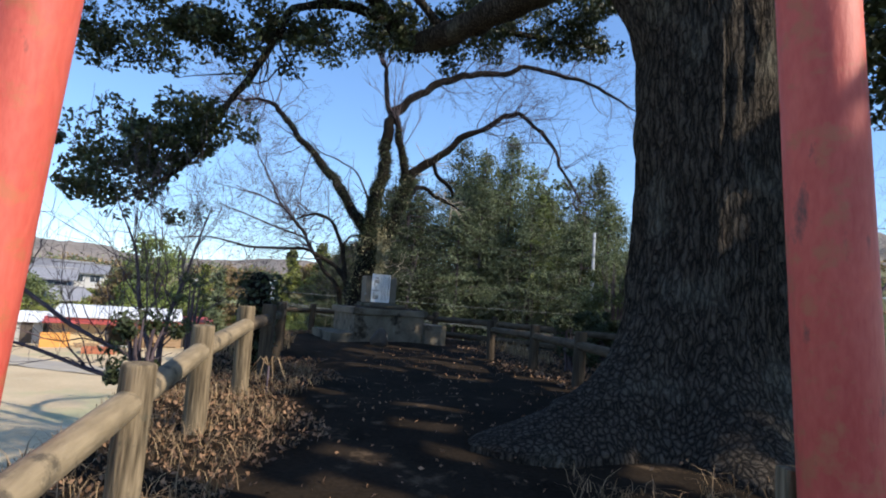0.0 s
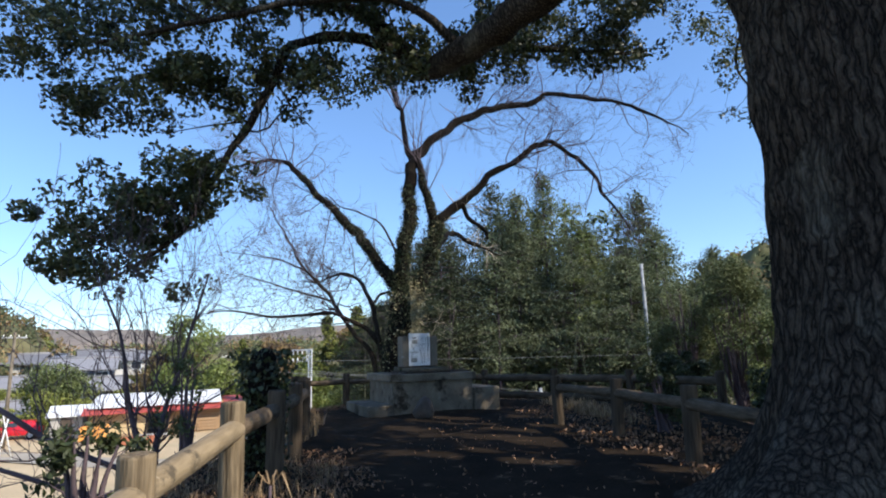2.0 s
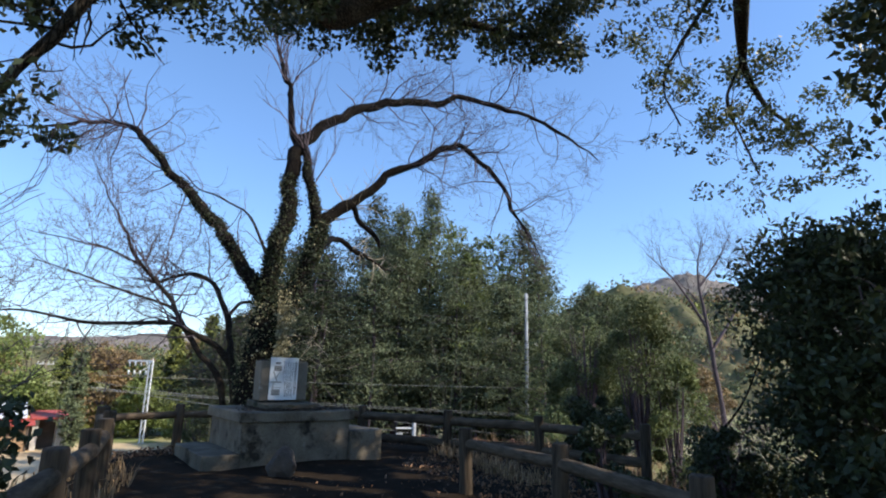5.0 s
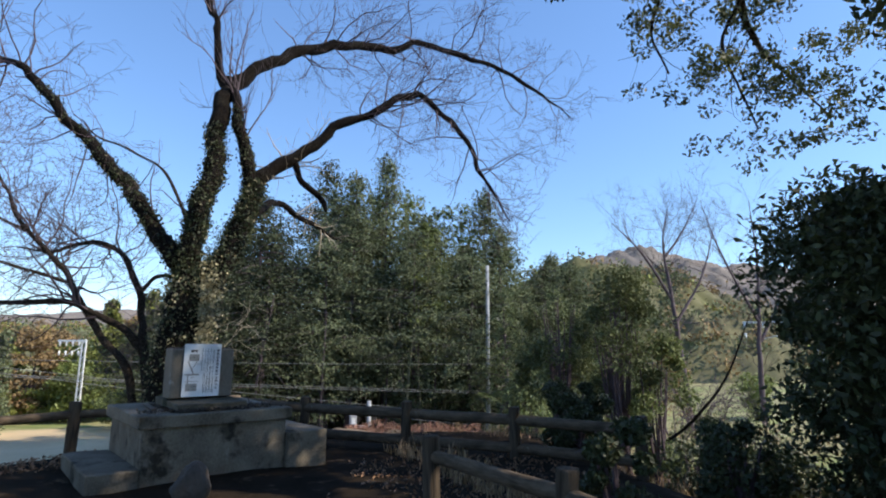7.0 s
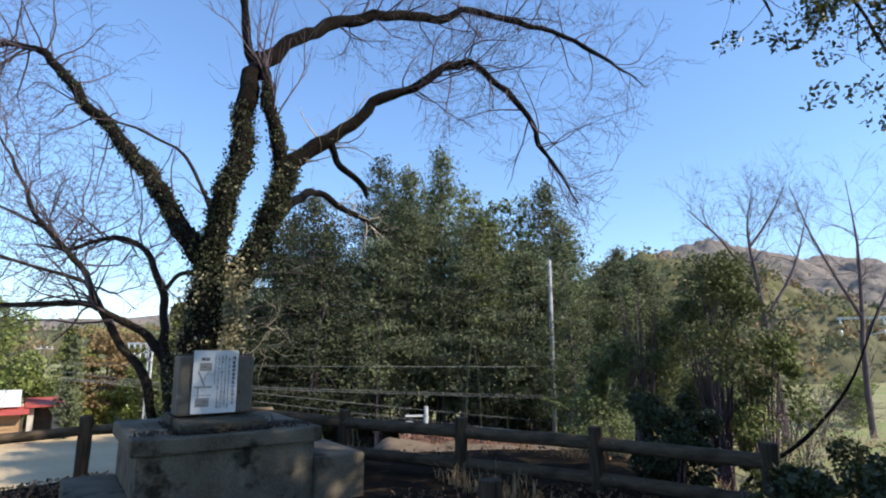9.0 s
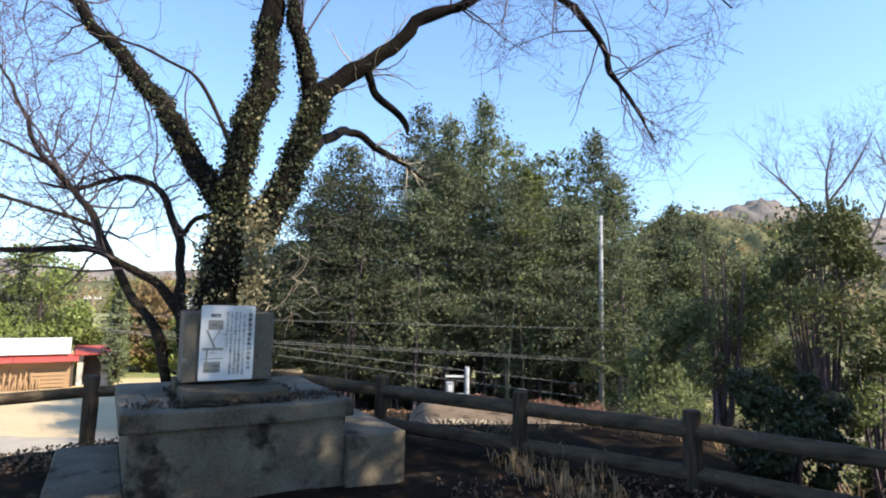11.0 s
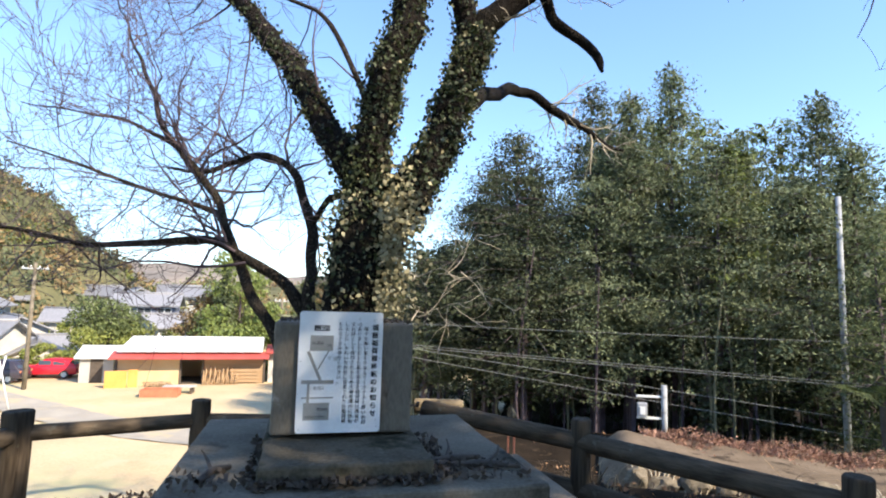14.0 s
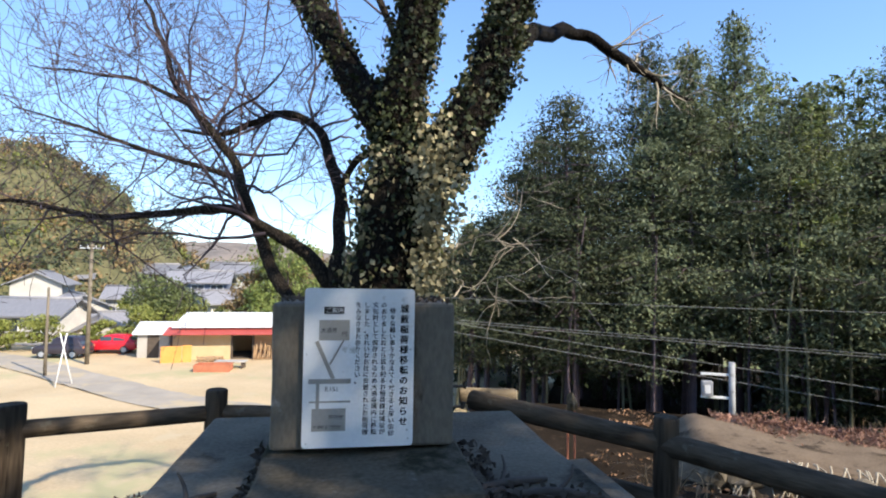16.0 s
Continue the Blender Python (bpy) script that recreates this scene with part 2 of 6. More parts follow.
M_WHITE = material("white_board", (0.74, 0.76, 0.78), (0.84, 0.85, 0.86), 2, 0.45, 0.03, 50, stain=(0.46, 0.44, 0.4), stain_scale=7, stain_at=0.6, stain2=(0.3, 0.28, 0.24), stain2_scale=11, stain2_at=0.68)
M_INK = material("black_ink", (0.015, 0.015, 0.018), (0.03, 0.03, 0.035), 5, 0.6, 0)
M_GREYINK = material("grey_ink", (0.3, 0.29, 0.27), (0.36, 0.35, 0.33), 5, 0.6, 0)
M_WHITEINK = material("white_ink", (0.75, 0.75, 0.75), (0.8, 0.8, 0.8), 5, 0.6, 0)
M_STEEL = material("galvanised_steel", (0.42, 0.43, 0.44), (0.56, 0.57, 0.58), 5, 0.5, 0.1, 40, metal=0.5)
M_WHITEPAINT = material("white_painted_steel", (0.72, 0.72, 0.7), (0.82, 0.82, 0.8), 4, 0.5, 0.05)
M_ROOFWHITE = material("pale_metal_roof", (0.62, 0.64, 0.66), (0.74, 0.75, 0.77), 1, 0.5, 0.1, 12)
M_ROOFRED = material("red_metal_roof", (0.36, 0.06, 0.05), (0.46, 0.09, 0.07), 1, 0.6, 0.1, 12)
M_EARTHWALL = material("ochre_plaster", (0.5, 0.37, 0.2), (0.62, 0.48, 0.28), 1, 0.9, 0.2, 12)
M_DARKWOOD = material("dark_timber", (0.05, 0.038, 0.03), (0.11, 0.085, 0.065), 3, 0.85, 0.3, 20)
M_PLANK = material("brown_planks", (0.27, 0.17, 0.09), (0.42, 0.28, 0.16), 2, 0.85, 0.3, 14, stretch=(0.3, 1, 4))
M_RUST = material("rust_red_bin", (0.36, 0.11, 0.06), (0.5, 0.19, 0.1), 2, 0.8, 0.2, 14)
M_ORANGE = material("orange_panel", (0.62, 0.26, 0.05), (0.75, 0.36, 0.1), 1, 0.7, 0.1, 10)
M_TILE = material("grey_roof_tile", (0.15, 0.15, 0.16), (0.27, 0.265, 0.275), 2, 0.5, 0.4, 12, stretch=(6, 1, 1), object_random=0.25)
M_HOUSEWALL = material("pale_house_wall", (0.42, 0.4, 0.36), (0.57, 0.54, 0.49), 1, 0.8, 0.1, 10, object_random=0.2)
M_HOUSEBLUE = material("slate_house_wall", (0.12, 0.14, 0.19), (0.17, 0.19, 0.25), 1, 0.8, 0.1, 10)
M_GLASS = material("window_glass", (0.04, 0.05, 0.06), (0.07, 0.08, 0.09), 1, 0.08, 0)
M_CARRED = material("red_car_paint", (0.5, 0.012, 0.025), (0.55, 0.02, 0.035), 1, 0.25, 0)
M_CARDARK = material("dark_car_paint", (0.03, 0.025, 0.035), (0.05, 0.04, 0.05), 1, 0.25, 0)
M_TYRE = material("black_rubber", (0.02, 0.02, 0.02), (0.035, 0.035, 0.035), 4, 0.9, 0)
M_HILL = material("wooded_hill", (0.045, 0.052, 0.022), (0.17, 0.15, 0.072), 0.06, 0.95, 0.8, 0.6, stain=(0.1, 0.1, 0.035), stain_scale=0.03)
# far hills: the haze of distance is mixed into this paler, greyer colour
M_HILLFAR = material("haze_tinted_wooded_hill", (0.13, 0.12, 0.11), (0.27, 0.22, 0.18), 0.04, 0.95, 0.5, 0.4)
M_MEADOW = material("meadow", (0.17, 0.17, 0.065), (0.36, 0.32, 0.16), 0.25, 0.95, 0.5, 5, stain=(0.2, 0.24, 0.075), stain_scale=0.2, stain_at=0.5)
M_CULM = material("bamboo_culm", (0.09, 0.09, 0.05), (0.19, 0.18, 0.11), 2, 0.6, 0.0)
M_STEELPOLE = material("pale_concrete_pole", (0.23, 0.24, 0.25), (0.4, 0.41, 0.42), 3, 0.85, 0.15, 40, stain=(0.1, 0.1, 0.085), stain_scale=2.5, stain_at=0.55)
M_WIRE = material("grey_wire", (0.16, 0.16, 0.155), (0.24, 0.24, 0.23), 2, 0.5, 0)


# ---------------- builders ----------------
rng = np.random.default_rng(7)


def add_mesh(name, bm, mat):
    me = bpy.data.meshes.new(name)
    bm.to_mesh(me)
    bm.free()
    me.materials.append(mat)
    return me


def part(name, bm, mat, parent, label=""):
    ob = new(name, add_mesh(name, bm, mat))
    ob.parent = parent
    if label:
        ob["label"] = label
    return ob


def thing(name, at, label, category, group="", kind=""):
    ob = new(name)
    ob.empty_display_size = 0.1
    ob.matrix_basis = at if isinstance(at, Matrix) else Matrix.Translation(at)
    return tagged(ob, label, category, group, kind)


def raw(name, verts, faces, mat, parent=None, smooth=False, label=""):
    """A mesh object from arrays of vertices and of faces with one count of corners."""
    verts, faces = np.asarray(verts, float), np.asarray(faces, int)
    me = bpy.data.meshes.new(name)
    k = faces.shape[1]
    me.vertices.add(len(verts))
    me.vertices.foreach_set("co", verts.ravel())
    me.loops.add(faces.size)
    me.loops.foreach_set("vertex_index", faces.ravel().astype(np.int32))
    me.polygons.add(len(faces))
    me.polygons.foreach_set("loop_start", np.arange(0, faces.size, k, dtype=np.int32))
    me.update(calc_edges=True)
    me.materials.append(mat)
    if smooth:
        me.polygons.foreach_set("use_smooth", np.ones(len(faces), bool))
    ob = new(name, me)
    if parent:
        ob.parent = parent
    if label:
        ob["label"] = label
    return ob


def box(bm, x0, x1, y0, y1, z0, z1, bevel=0.0, m=None):
    before = set(bm.verts)
    r = bmesh.ops.create_cube(bm, size=1, matrix=Matrix.Translation(((x0 + x1) / 2, (y0 + y1) / 2, (z0 + z1) / 2)) @ Matrix.Diagonal((x1 - x0, y1 - y0, z1 - z0, 1)))
    if bevel:
        edges = {e for v in r["verts"] for e in v.link_edges}
        bmesh.ops.bevel(bm, geom=list(edges), offset=bevel, segments=2, profile=0.5, affect="EDGES")
    if m is not None:
        bmesh.ops.transform(bm, matrix=m, verts=[v for v in bm.verts if v not in before])
    return bm


def boxed(*a, **k):
    return box(bmesh.new(), *a, **k)


def rod(bm, a, b, r, sides=12, r2=None, bevel=0.0):
    a, b = Vector(a), Vector(b)
    d = b - a
    m = Matrix.Translation((a + b) / 2) @ d.to_track_quat("Z", "Y").to_matrix().to_4x4()
    res = bmesh.ops.create_cone(bm, cap_ends=True, segments=sides, radius1=r, radius2=r if r2 is None else r2, depth=d.length, matrix=m)
    if bevel:
        edges = {e for v in res["verts"] for e in v.link_edges if any(len(f.verts) > 4 for f in e.link_faces)}
        bmesh.ops.bevel(bm, geom=list(edges), offset=bevel, segments=2, profile=0.5, affect="EDGES")
    for f in bm.faces:
        f.smooth = len(f.verts) == 4
    return bm


def smooth_path(points, n):
    """A Catmull-Rom curve through rows of x, y, z and radius."""
    p = np.asarray(points, float)
    p = np.vstack([2 * p[0] - p[1], p, 2 * p[-1] - p[-2]])
    p[:, 3] = np.maximum(p[:, 3], 0.002)
    out = []
    for i in range(1, len(p) - 2):
        a, b, c, d = p[i - 1:i + 3]
        for s in np.linspace(0, 1, n, endpoint=False):
            out.append(0.5 * (2 * b + (c - a) * s + (2 * a - 5 * b + 4 * c - d) * s * s + (3 * b - a - 3 * c + d) * s ** 3))
    out.append(p[-2])
    return np.array(out)


def tubes(paths, sides):
    """Vertices and quads of round tubes along paths of x, y, z, radius."""
    V, Fc, base = [], [], 0
    ang = np.linspace(0, 2 * np.pi, sides, endpoint=False)
    for p in paths:
        p = np.asarray(p)
        tan = np.gradient(p[:, :3], axis=0)
        tan /= np.linalg.norm(tan, axis=1)[:, None] + 1e-9
        up = np.array([0.3, 0.9, 0.31]) if abs(tan[0, 2]) > 0.8 else np.array([0.05, 0.02, 1.0])
        u = np.cross(tan, up)
        u /= np.linalg.norm(u, axis=1)[:, None] + 1e-9
        w = np.cross(tan, u)
        ring = p[:, None, :3] + p[:, None, 3:4] * (np.cos(ang)[None, :, None] * u[:, None] + np.sin(ang)[None, :, None] * w[:, None])
        V.append(ring.reshape(-1, 3))
        n = len(p)
        i, j = np.meshgrid(np.arange(n - 1), np.arange(sides), indexing="ij")
        k = (j + 1) % sides
        Fc.append(np.stack([base + i * sides + j, base + i * sides + k, base + (i + 1) * sides + k, base + (i + 1) * sides + j], -1).reshape(-1, 4))
        base += n * sides
    return np.vstack(V), np.vstack(Fc)


def leaves(name, centres, length, width, mat, parent=None, droop=0.3, label=""):
    """Folded leaves, one at each centre, at random turns."""
    n = len(centres)
    d = rng.normal(size=(n, 3))
    d[:, 2] -= droop
    d /= np.linalg.norm(d, axis=1)[:, None]
    s = np.cross(d, rng.normal(size=(n, 3)))
    s /= np.linalg.norm(s, axis=1)[:, None]
    up = np.cross(s, d)
    k = rng.uniform(0.65, 1.3, (n, 1))
    L, W = length * k, width * k
    c = np.asarray(centres)
    v = np.stack([c - d * L / 2, c + s * W / 2 + up * W * 0.15 - d * L * 0.05, c + d * L / 2 - up * L * 0.12, c - s * W / 2 + up * W * 0.15 - d * L * 0.05], 1).reshape(-1, 3)
    f = np.arange(4 * n).reshape(n, 4)
    return raw(name, v, f, mat, parent, label=label)


def clump(at, size, n, squash=0.7):
    p = rng.normal(size=(n, 3))
    p /= np.linalg.norm(p, axis=1)[:, None]
    p *= (rng.uniform(0.25, 1, (n, 1)) ** 0.5)
    return np.asarray(at) + p * np.array([size, size, size * squash])


def twigs(paths, count, length, spread, depth, thin=0.4, lift=0.15, steps=6, wiggle=0.22, start=0.25):
    """Side shoots along the given paths, and shoots on those, as further paths."""
    out, level = [], paths
    for d in range(depth):
        nxt = []
        for p in level:
            span = np.linalg.norm(np.diff(p[:, :3], axis=0), axis=1).sum()
            for _ in range(max(1, rng.poisson(count * span))):
                i = rng.uniform(start, 0.98) * (len(p) - 1)
                a = int(i)
                b = min(a + 1, len(p) - 1)
                q = p[a] + (p[b] - p[a]) * (i - a)
                t = p[b, :3] - p[max(a - 1, 0), :3]
                t = t / (np.linalg.norm(t) + 1e-9)
                v = t * 0.55 + rng.normal(size=3) * spread
                v[2] += lift
                v /= np.linalg.norm(v)
                L = length * rng.uniform(0.45, 1.3) * (0.55 ** d)
                r0 = min(q[3] * 0.7, 0.022, max(0.0045, q[3] * thin))
                pts = [np.append(q[:3], r0)]
                for s in range(1, steps + 1):
                    v = v + rng.normal(size=3) * wiggle
                    v[2] += lift * 0.25
                    v /= np.linalg.norm(v)
                    pts.append(np.append(pts[-1][:3] + v * L / steps, max(0.0034, r0 * (1 - 0.72 * s / steps))))
                nxt.append(np.array(pts))
        out += nxt
        level = nxt
    return out


# ---------------- the ground ----------------
def ease(a, b, x):
    s = np.clip((x - a) / (b - a), 0, 1)
    return s * s * (3 - 2 * s)


def height(x, y):
    """Height of the ground: a flat-topped knoll above a yard, with hollows beyond."""
    x, y = np.asarray(x, float), np.asarray(y, float)
    top = -0.1 + 0.4 * ease(-0.5, 6.0, y)
    left_edge = -2.25 - 0.2 * np.clip(y - 3, 0, 12.5) + 0.1 * np.clip(y - 20, 0, 20)
    drop_left = 3.2 * ease(0, 2.4, left_edge - x) + 1.4 * ease(2.0, 10.0, left_edge - x)
    drop_back = 1.15 * ease(0, 1.9, y - 17.6) + 1.1 * ease(24.2, 29, y) + 2.0 * ease(30.8, 34.0, y) * ease(-9.0, -5.0, x)
    right_edge = np.where(y > 11, 3.6, 6.5)
    drop_right = 2.0 * ease(0, 6.0, x - right_edge)
    beyond = -0.48 * (x + 4.4) + 0.88 * (y - 15.6)
    drop_corner = 3.6 * ease(0.15, 2.3, beyond) * ease(2.9, 3.9, -x)
    low = np.maximum(np.maximum(drop_left, drop_back), np.maximum(drop_right, drop_corner))
    far = np.hypot(x + 2, y - 8)
    rise = 3.0 * ease(58, 140, far)
    rough = 0.03 * np.sin(x * 2.1 + y * 0.7) * np.cos(y * 1.7 - x * 0.4) + 0.012 * np.sin(x * 7.3 + 1.1 * y) * np.cos(5.9 * y)
    return top - low + rise + rough


def ground_mesh():
    near = np.arange(-14, 18.01, 0.3)
    xs = np.concatenate([-np.geomspace(2600, 15, 46), near, np.geomspace(19, 2600, 46)])
    nearY = np.arange(-8, 32.01, 0.3)
    ys = np.concatenate([-np.geomspace(2600, 9, 40), nearY, np.geomspace(33, 2600, 50)])
    X, Y = np.meshgrid(xs, ys, indexing="ij")
    Z = height(X, Y)
    v = np.stack([X, Y, Z], -1).reshape(-1, 3)
    nx, ny = len(xs), len(ys)
    i, j = np.meshgrid(np.arange(nx - 1), np.arange(ny - 1), indexing="ij")
    f = np.stack([i * ny + j, (i + 1) * ny + j, (i + 1) * ny + j + 1, i * ny + j + 1], -1).reshape(-1, 4)
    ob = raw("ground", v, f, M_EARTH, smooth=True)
    ob.data.materials.append(M_YARD)
    ob.data.materials.append(M_MEADOW)
    c = v[f].mean(1)
    idx = np.zeros(len(f), np.int32)
    yard = (c[:, 0] < -4.5 - 0.1 * np.clip(c[:, 1] - 3, 0, 12.5) + 0.3 * np.sin(c[:, 1] * 0.6)) & (c[:, 1] > -6) & (c[:, 1] < 56) & (c[:, 0] > -60)
    yard |= (-0.48 * (c[:, 0] + 4.4) + 0.88 * (c[:, 1] - 15.6) > 1.5) & (c[:, 0] < -3.9) & (c[:, 1] < 56) & (c[:, 0] > -60)
    away = np.hypot(c[:, 0], c[:, 1] - 10) > 48
    idx[yard] = 1
    idx[away & ~yard] = 2
    idx[(c[:, 0] > 14) & (c[:, 1] > 38)] = 2
    idx[(c[:, 0] > 6.6 + 0.4 * np.sin(c[:, 1])) & (c[:, 1] > 19.5) & (c[:, 1] < 34)] = 2
    idx[(c[:, 0] > 16) & (c[:, 1] > 30)] = 2
    ob.data.polygons.foreach_set("material_index", idx)
    return tagged(ob, "bare trodden earth path on a knoll above a sandy yard", "ground", kind="structure")


ground = ground_mesh()


def on(x, y, dz=0.0):
    return (x, y, float(height(x, y)) + dz)


# grey lane across the yard
def lane():
    bm = bmesh.new()
    way = smooth_path([(-75, 50, 0, 1), (-42.5, 42, 0, 1), (-30.5, 38.3, 0, 1), (-22, 35.6, 0, 1), (-15.5, 34.9, 0, 1), (-9, 34.8, 0, 1)], 10)
    rows = []
    for k, p in enumerate(way):
        q = way[min(k + 1, len(way) - 1)] - way[max(k - 1, 0)]
        n = np.array([-q[1], q[0]]) / np.hypot(q[0], q[1])
        rows.append([bm.verts.new(on(p[0] + n[0] * s, p[1] + n[1] * s, 0.05)) for s in (-1.4, -0.5, 0.5, 1.4)])
    for a, b in zip(rows, rows[1:]):
        for i in range(3):
            bm.faces.new((a[i], a[i + 1], b[i + 1], b[i]))
    ob = new("road", add_mesh("road", bm, M_ROAD))
    tagged(ob, "narrow worn grey asphalt lane crossing the yard", "road", kind="structure")


lane()


# ---------------- monument ----------------
MON = pose(-1.61, 15.16, 0, 0, 0, 26.5)


def concrete_block(bm, u0, u1, v0, v1, z0, z1, bevel=0.02):
    box(bm, u0, u1, v0, v1, z0, z1, bevel)
    return bm


def worn(bm, cuts, amount, seed):
    """Cuts a block's faces finer and roughens the surface a little."""
    bmesh.ops.subdivide_edges(bm, edges=bm.edges[:], cuts=cuts, use_grid_fill=True)
    for v in bm.verts:
        v.co += noise.noise_vector(v.co * 3.1 + Vector((seed, 0, 0))) * amount
    return bm


def monument():
    m = thing("monument_plinth", MON, "stepped weathered grey concrete plinth with mossy stains", "plinth")
    z = 0.1
    part("lower_step", worn(concrete_block(bmesh.new(), -1.5, -0.93, -0.9, 0.95, z, 0.5), 3, 0.012, 1), M_CONC, m)
    part("lower_step", worn(concrete_block(bmesh.new(), 0.95, 1.58, -0.97, 0.95, z, 0.78), 3, 0.012, 2), M_CONC, m)
    part("pedestal", worn(concrete_block(bmesh.new(), -0.93, 0.95, -0.9, 0.93, z, 0.965), 3, 0.01, 3), M_CONC, m)
    part("slab", worn(concrete_block(bmesh.new(), -1.0, 1.02, -0.96, 0.98, 0.965, 1.13), 4, 0.012, 4), M_CONC, m, "overhanging cracked concrete slab")
    s = thing("sign_base", MON, "sloping grey concrete footing with a ragged broken edge on the plinth", "concrete base")
    bm = concrete_block(bmesh.new(), -0.52, 0.41, -0.78, 0.32, 1.13, 1.27, 0.015)
    for v in bm.verts:
        if v.co.y < -0.5:
            v.co.z -= 0.04 if v.co.z > 1.2 else 0
    part("footing", worn(bm, 3, 0.012, 5), M_FOOT, s)
    b = thing("stone_block", MON, "upright smooth grey concrete block behind the notice board", "concrete block")
    part("block", worn(concrete_block(bmesh.new(), -0.49, 0.37, -0.26, 0.1, 1.27, 1.95, 0.018), 3, 0.006, 6), M_BLOCK, b)


monument()


def lettering(text, size, at, mat, parent, vertical=False, pitch=0.0, label="", strokes=0):
    """Letters lying in the board's plane; vertical text runs down from its start."""
    signs = list(text) if vertical else [text]
    bm_all = bmesh.new()
    for i, ch in enumerate(signs):
        if ch == " ":
            continue
        cu = bpy.data.curves.new("letters", "FONT")
        cu.body, cu.size, cu.resolution_u, cu.fill_mode = ch, size, 2, "FRONT"
        cu.align_x = "CENTER" if vertical else "LEFT"
        ob = bpy.data.objects.new("letters", cu)
        scene.collection.objects.link(ob)
        me = bpy.data.meshes.new_from_object(ob)
        me.transform(Matrix.Translation((at[0], at[1] - i * pitch, 0)))
        bm_all.from_mesh(me)
        for k in range(strokes):
            me.transform(Matrix.Translation((size * 0.022 * (-1) ** k * (k + 1), size * 0.012, 0.0001)))
            bm_all.from_mesh(me)
        bpy.data.objects.remove(ob)
        bpy.data.meshes.remove(me)
    return tagged(part("lettering", bm_all, mat, parent, label), kind="stuff") if len(bm_all.verts) else bm_all.free()


def notice_board():
    """The board's own axes: x to the right, y up, z out of its face; the origin is its lower left corner."""
    W, H = 0.512, 0.733
    at = MON @ Matrix.Translation((-0.345, -0.285, 1.285)) @ Matrix.Rotation(radians(90), 4, "X")
    b = thing("notice_board", at, "white notice board with black Japanese writing and a map", "sign")
    bm = bmesh.new()
    bmesh.ops.create_cube(bm, size=1, matrix=Matrix.Translation((W / 2, H / 2, 0)) @ Matrix.Diagonal((W, H, 0.012, 1)))
    upright = [e for e in bm.edges if abs(e.verts[0].co.z - e.verts[1].co.z) > 0.005]
    bmesh.ops.bevel(bm, geom=upright, offset=0.018, segments=4, profile=0.5, affect="EDGES")
    part("board", bm, M_WHITE, b)
    z = 0.0078

    def flat(x0, x1, y0, y1, mat, name, lift=0.0):
        g = boxed(W * x0, W * x1, H * y0, H * y1, z - 0.001 + lift, z + 0.001 + lift)
        return part(name, g, mat, b)

    def bar(a, c, w, mat):
        a, c = Vector((W * a[0], H * a[1], z)), Vector((W * c[0], H * c[1], z))
        d = (c - a)
        g = boxed(-w / 2, w / 2, 0, d.length, -0.001, 0.001, m=Matrix.Translation(a) @ Matrix.Rotation(math.atan2(-d.x, d.y), 4, "Z"))
        part("map_road", g, mat, b)

    flat(0.175, 0.355, 0.838, 0.884, M_INK, "map_heading")
    flat(0.135, 0.405, 0.672, 0.80, M_GREYINK, "map_place")
    flat(0.05, 0.425, 0.40, 0.43, M_GREYINK, "map_road")
    flat(0.085, 0.385, 0.105, 0.245, M_GREYINK, "map_place")
    flat(0.118, 0.148, 0.245, 0.40, M_GREYINK, "map_road")
    flat(0.06, 0.425, 0.282, 0.292, M_GREYINK, "map_road", 0.0006)
    bar((0.115, 0.665), (0.268, 0.43), 0.018, M_GREYINK)
    bar((0.355, 0.672), (0.235, 0.52), 0.008, M_GREYINK)

    def put(text, size, x, y, mat=M_INK, vertical=False, pitch=0.0, strokes=0):
        o = lettering(text, size, (W * x, H * y), mat, b, vertical, pitch, "", strokes)
        if o:
            o.location.z = z + 0.0022

    put("ご案内", 0.027, 0.19, 0.848, M_WHITEINK)
    put("大通寺", 0.025, 0.15, 0.723)
    put("円", 0.026, 0.335, 0.70)
    put("R151", 0.03, 0.195, 0.352)
    put("現在地", 0.022, 0.235, 0.182)
    put("大通寺まで約8分", 0.017, 0.10, 0.124)
    put("城藪稲荷様移転のお知らせ", 0.041, 0.905, 0.85, vertical=True, pitch=0.0478, strokes=3)
    for x, y, line in ((0.795, 0.845, "様々な願い事をかなえてくださると厚い信仰"), (0.715, 0.882, "のありましたおとら狐を祀るお稲荷様は城址が"),
                       (0.638, 0.882, "文化財として保存されるため大通寺境内に移転"), (0.56, 0.882, "しました。きれいなお社に安置されたお稲荷様"), (0.482, 0.882, "をみなさまお参りください。")):
        put(line, 0.0285, x, y, vertical=True, pitch=0.0294 if y > 0.86 else 0.03, strokes=1)
    for x, y in ((0.03, 0.585), (0.965, 0.61), (0.945, 0.1), (0.955, 0.045), (0.04, 0.03)):
        g = bmesh.new()
        bmesh.ops.create_cone(g, cap_ends=True, segments=10, radius1=0.004, radius2=0.003, depth=0.003, matrix=Matrix.Translation((W * x, H * y, z)))
        part("screw", g, M_STEEL, b)


notice_board()


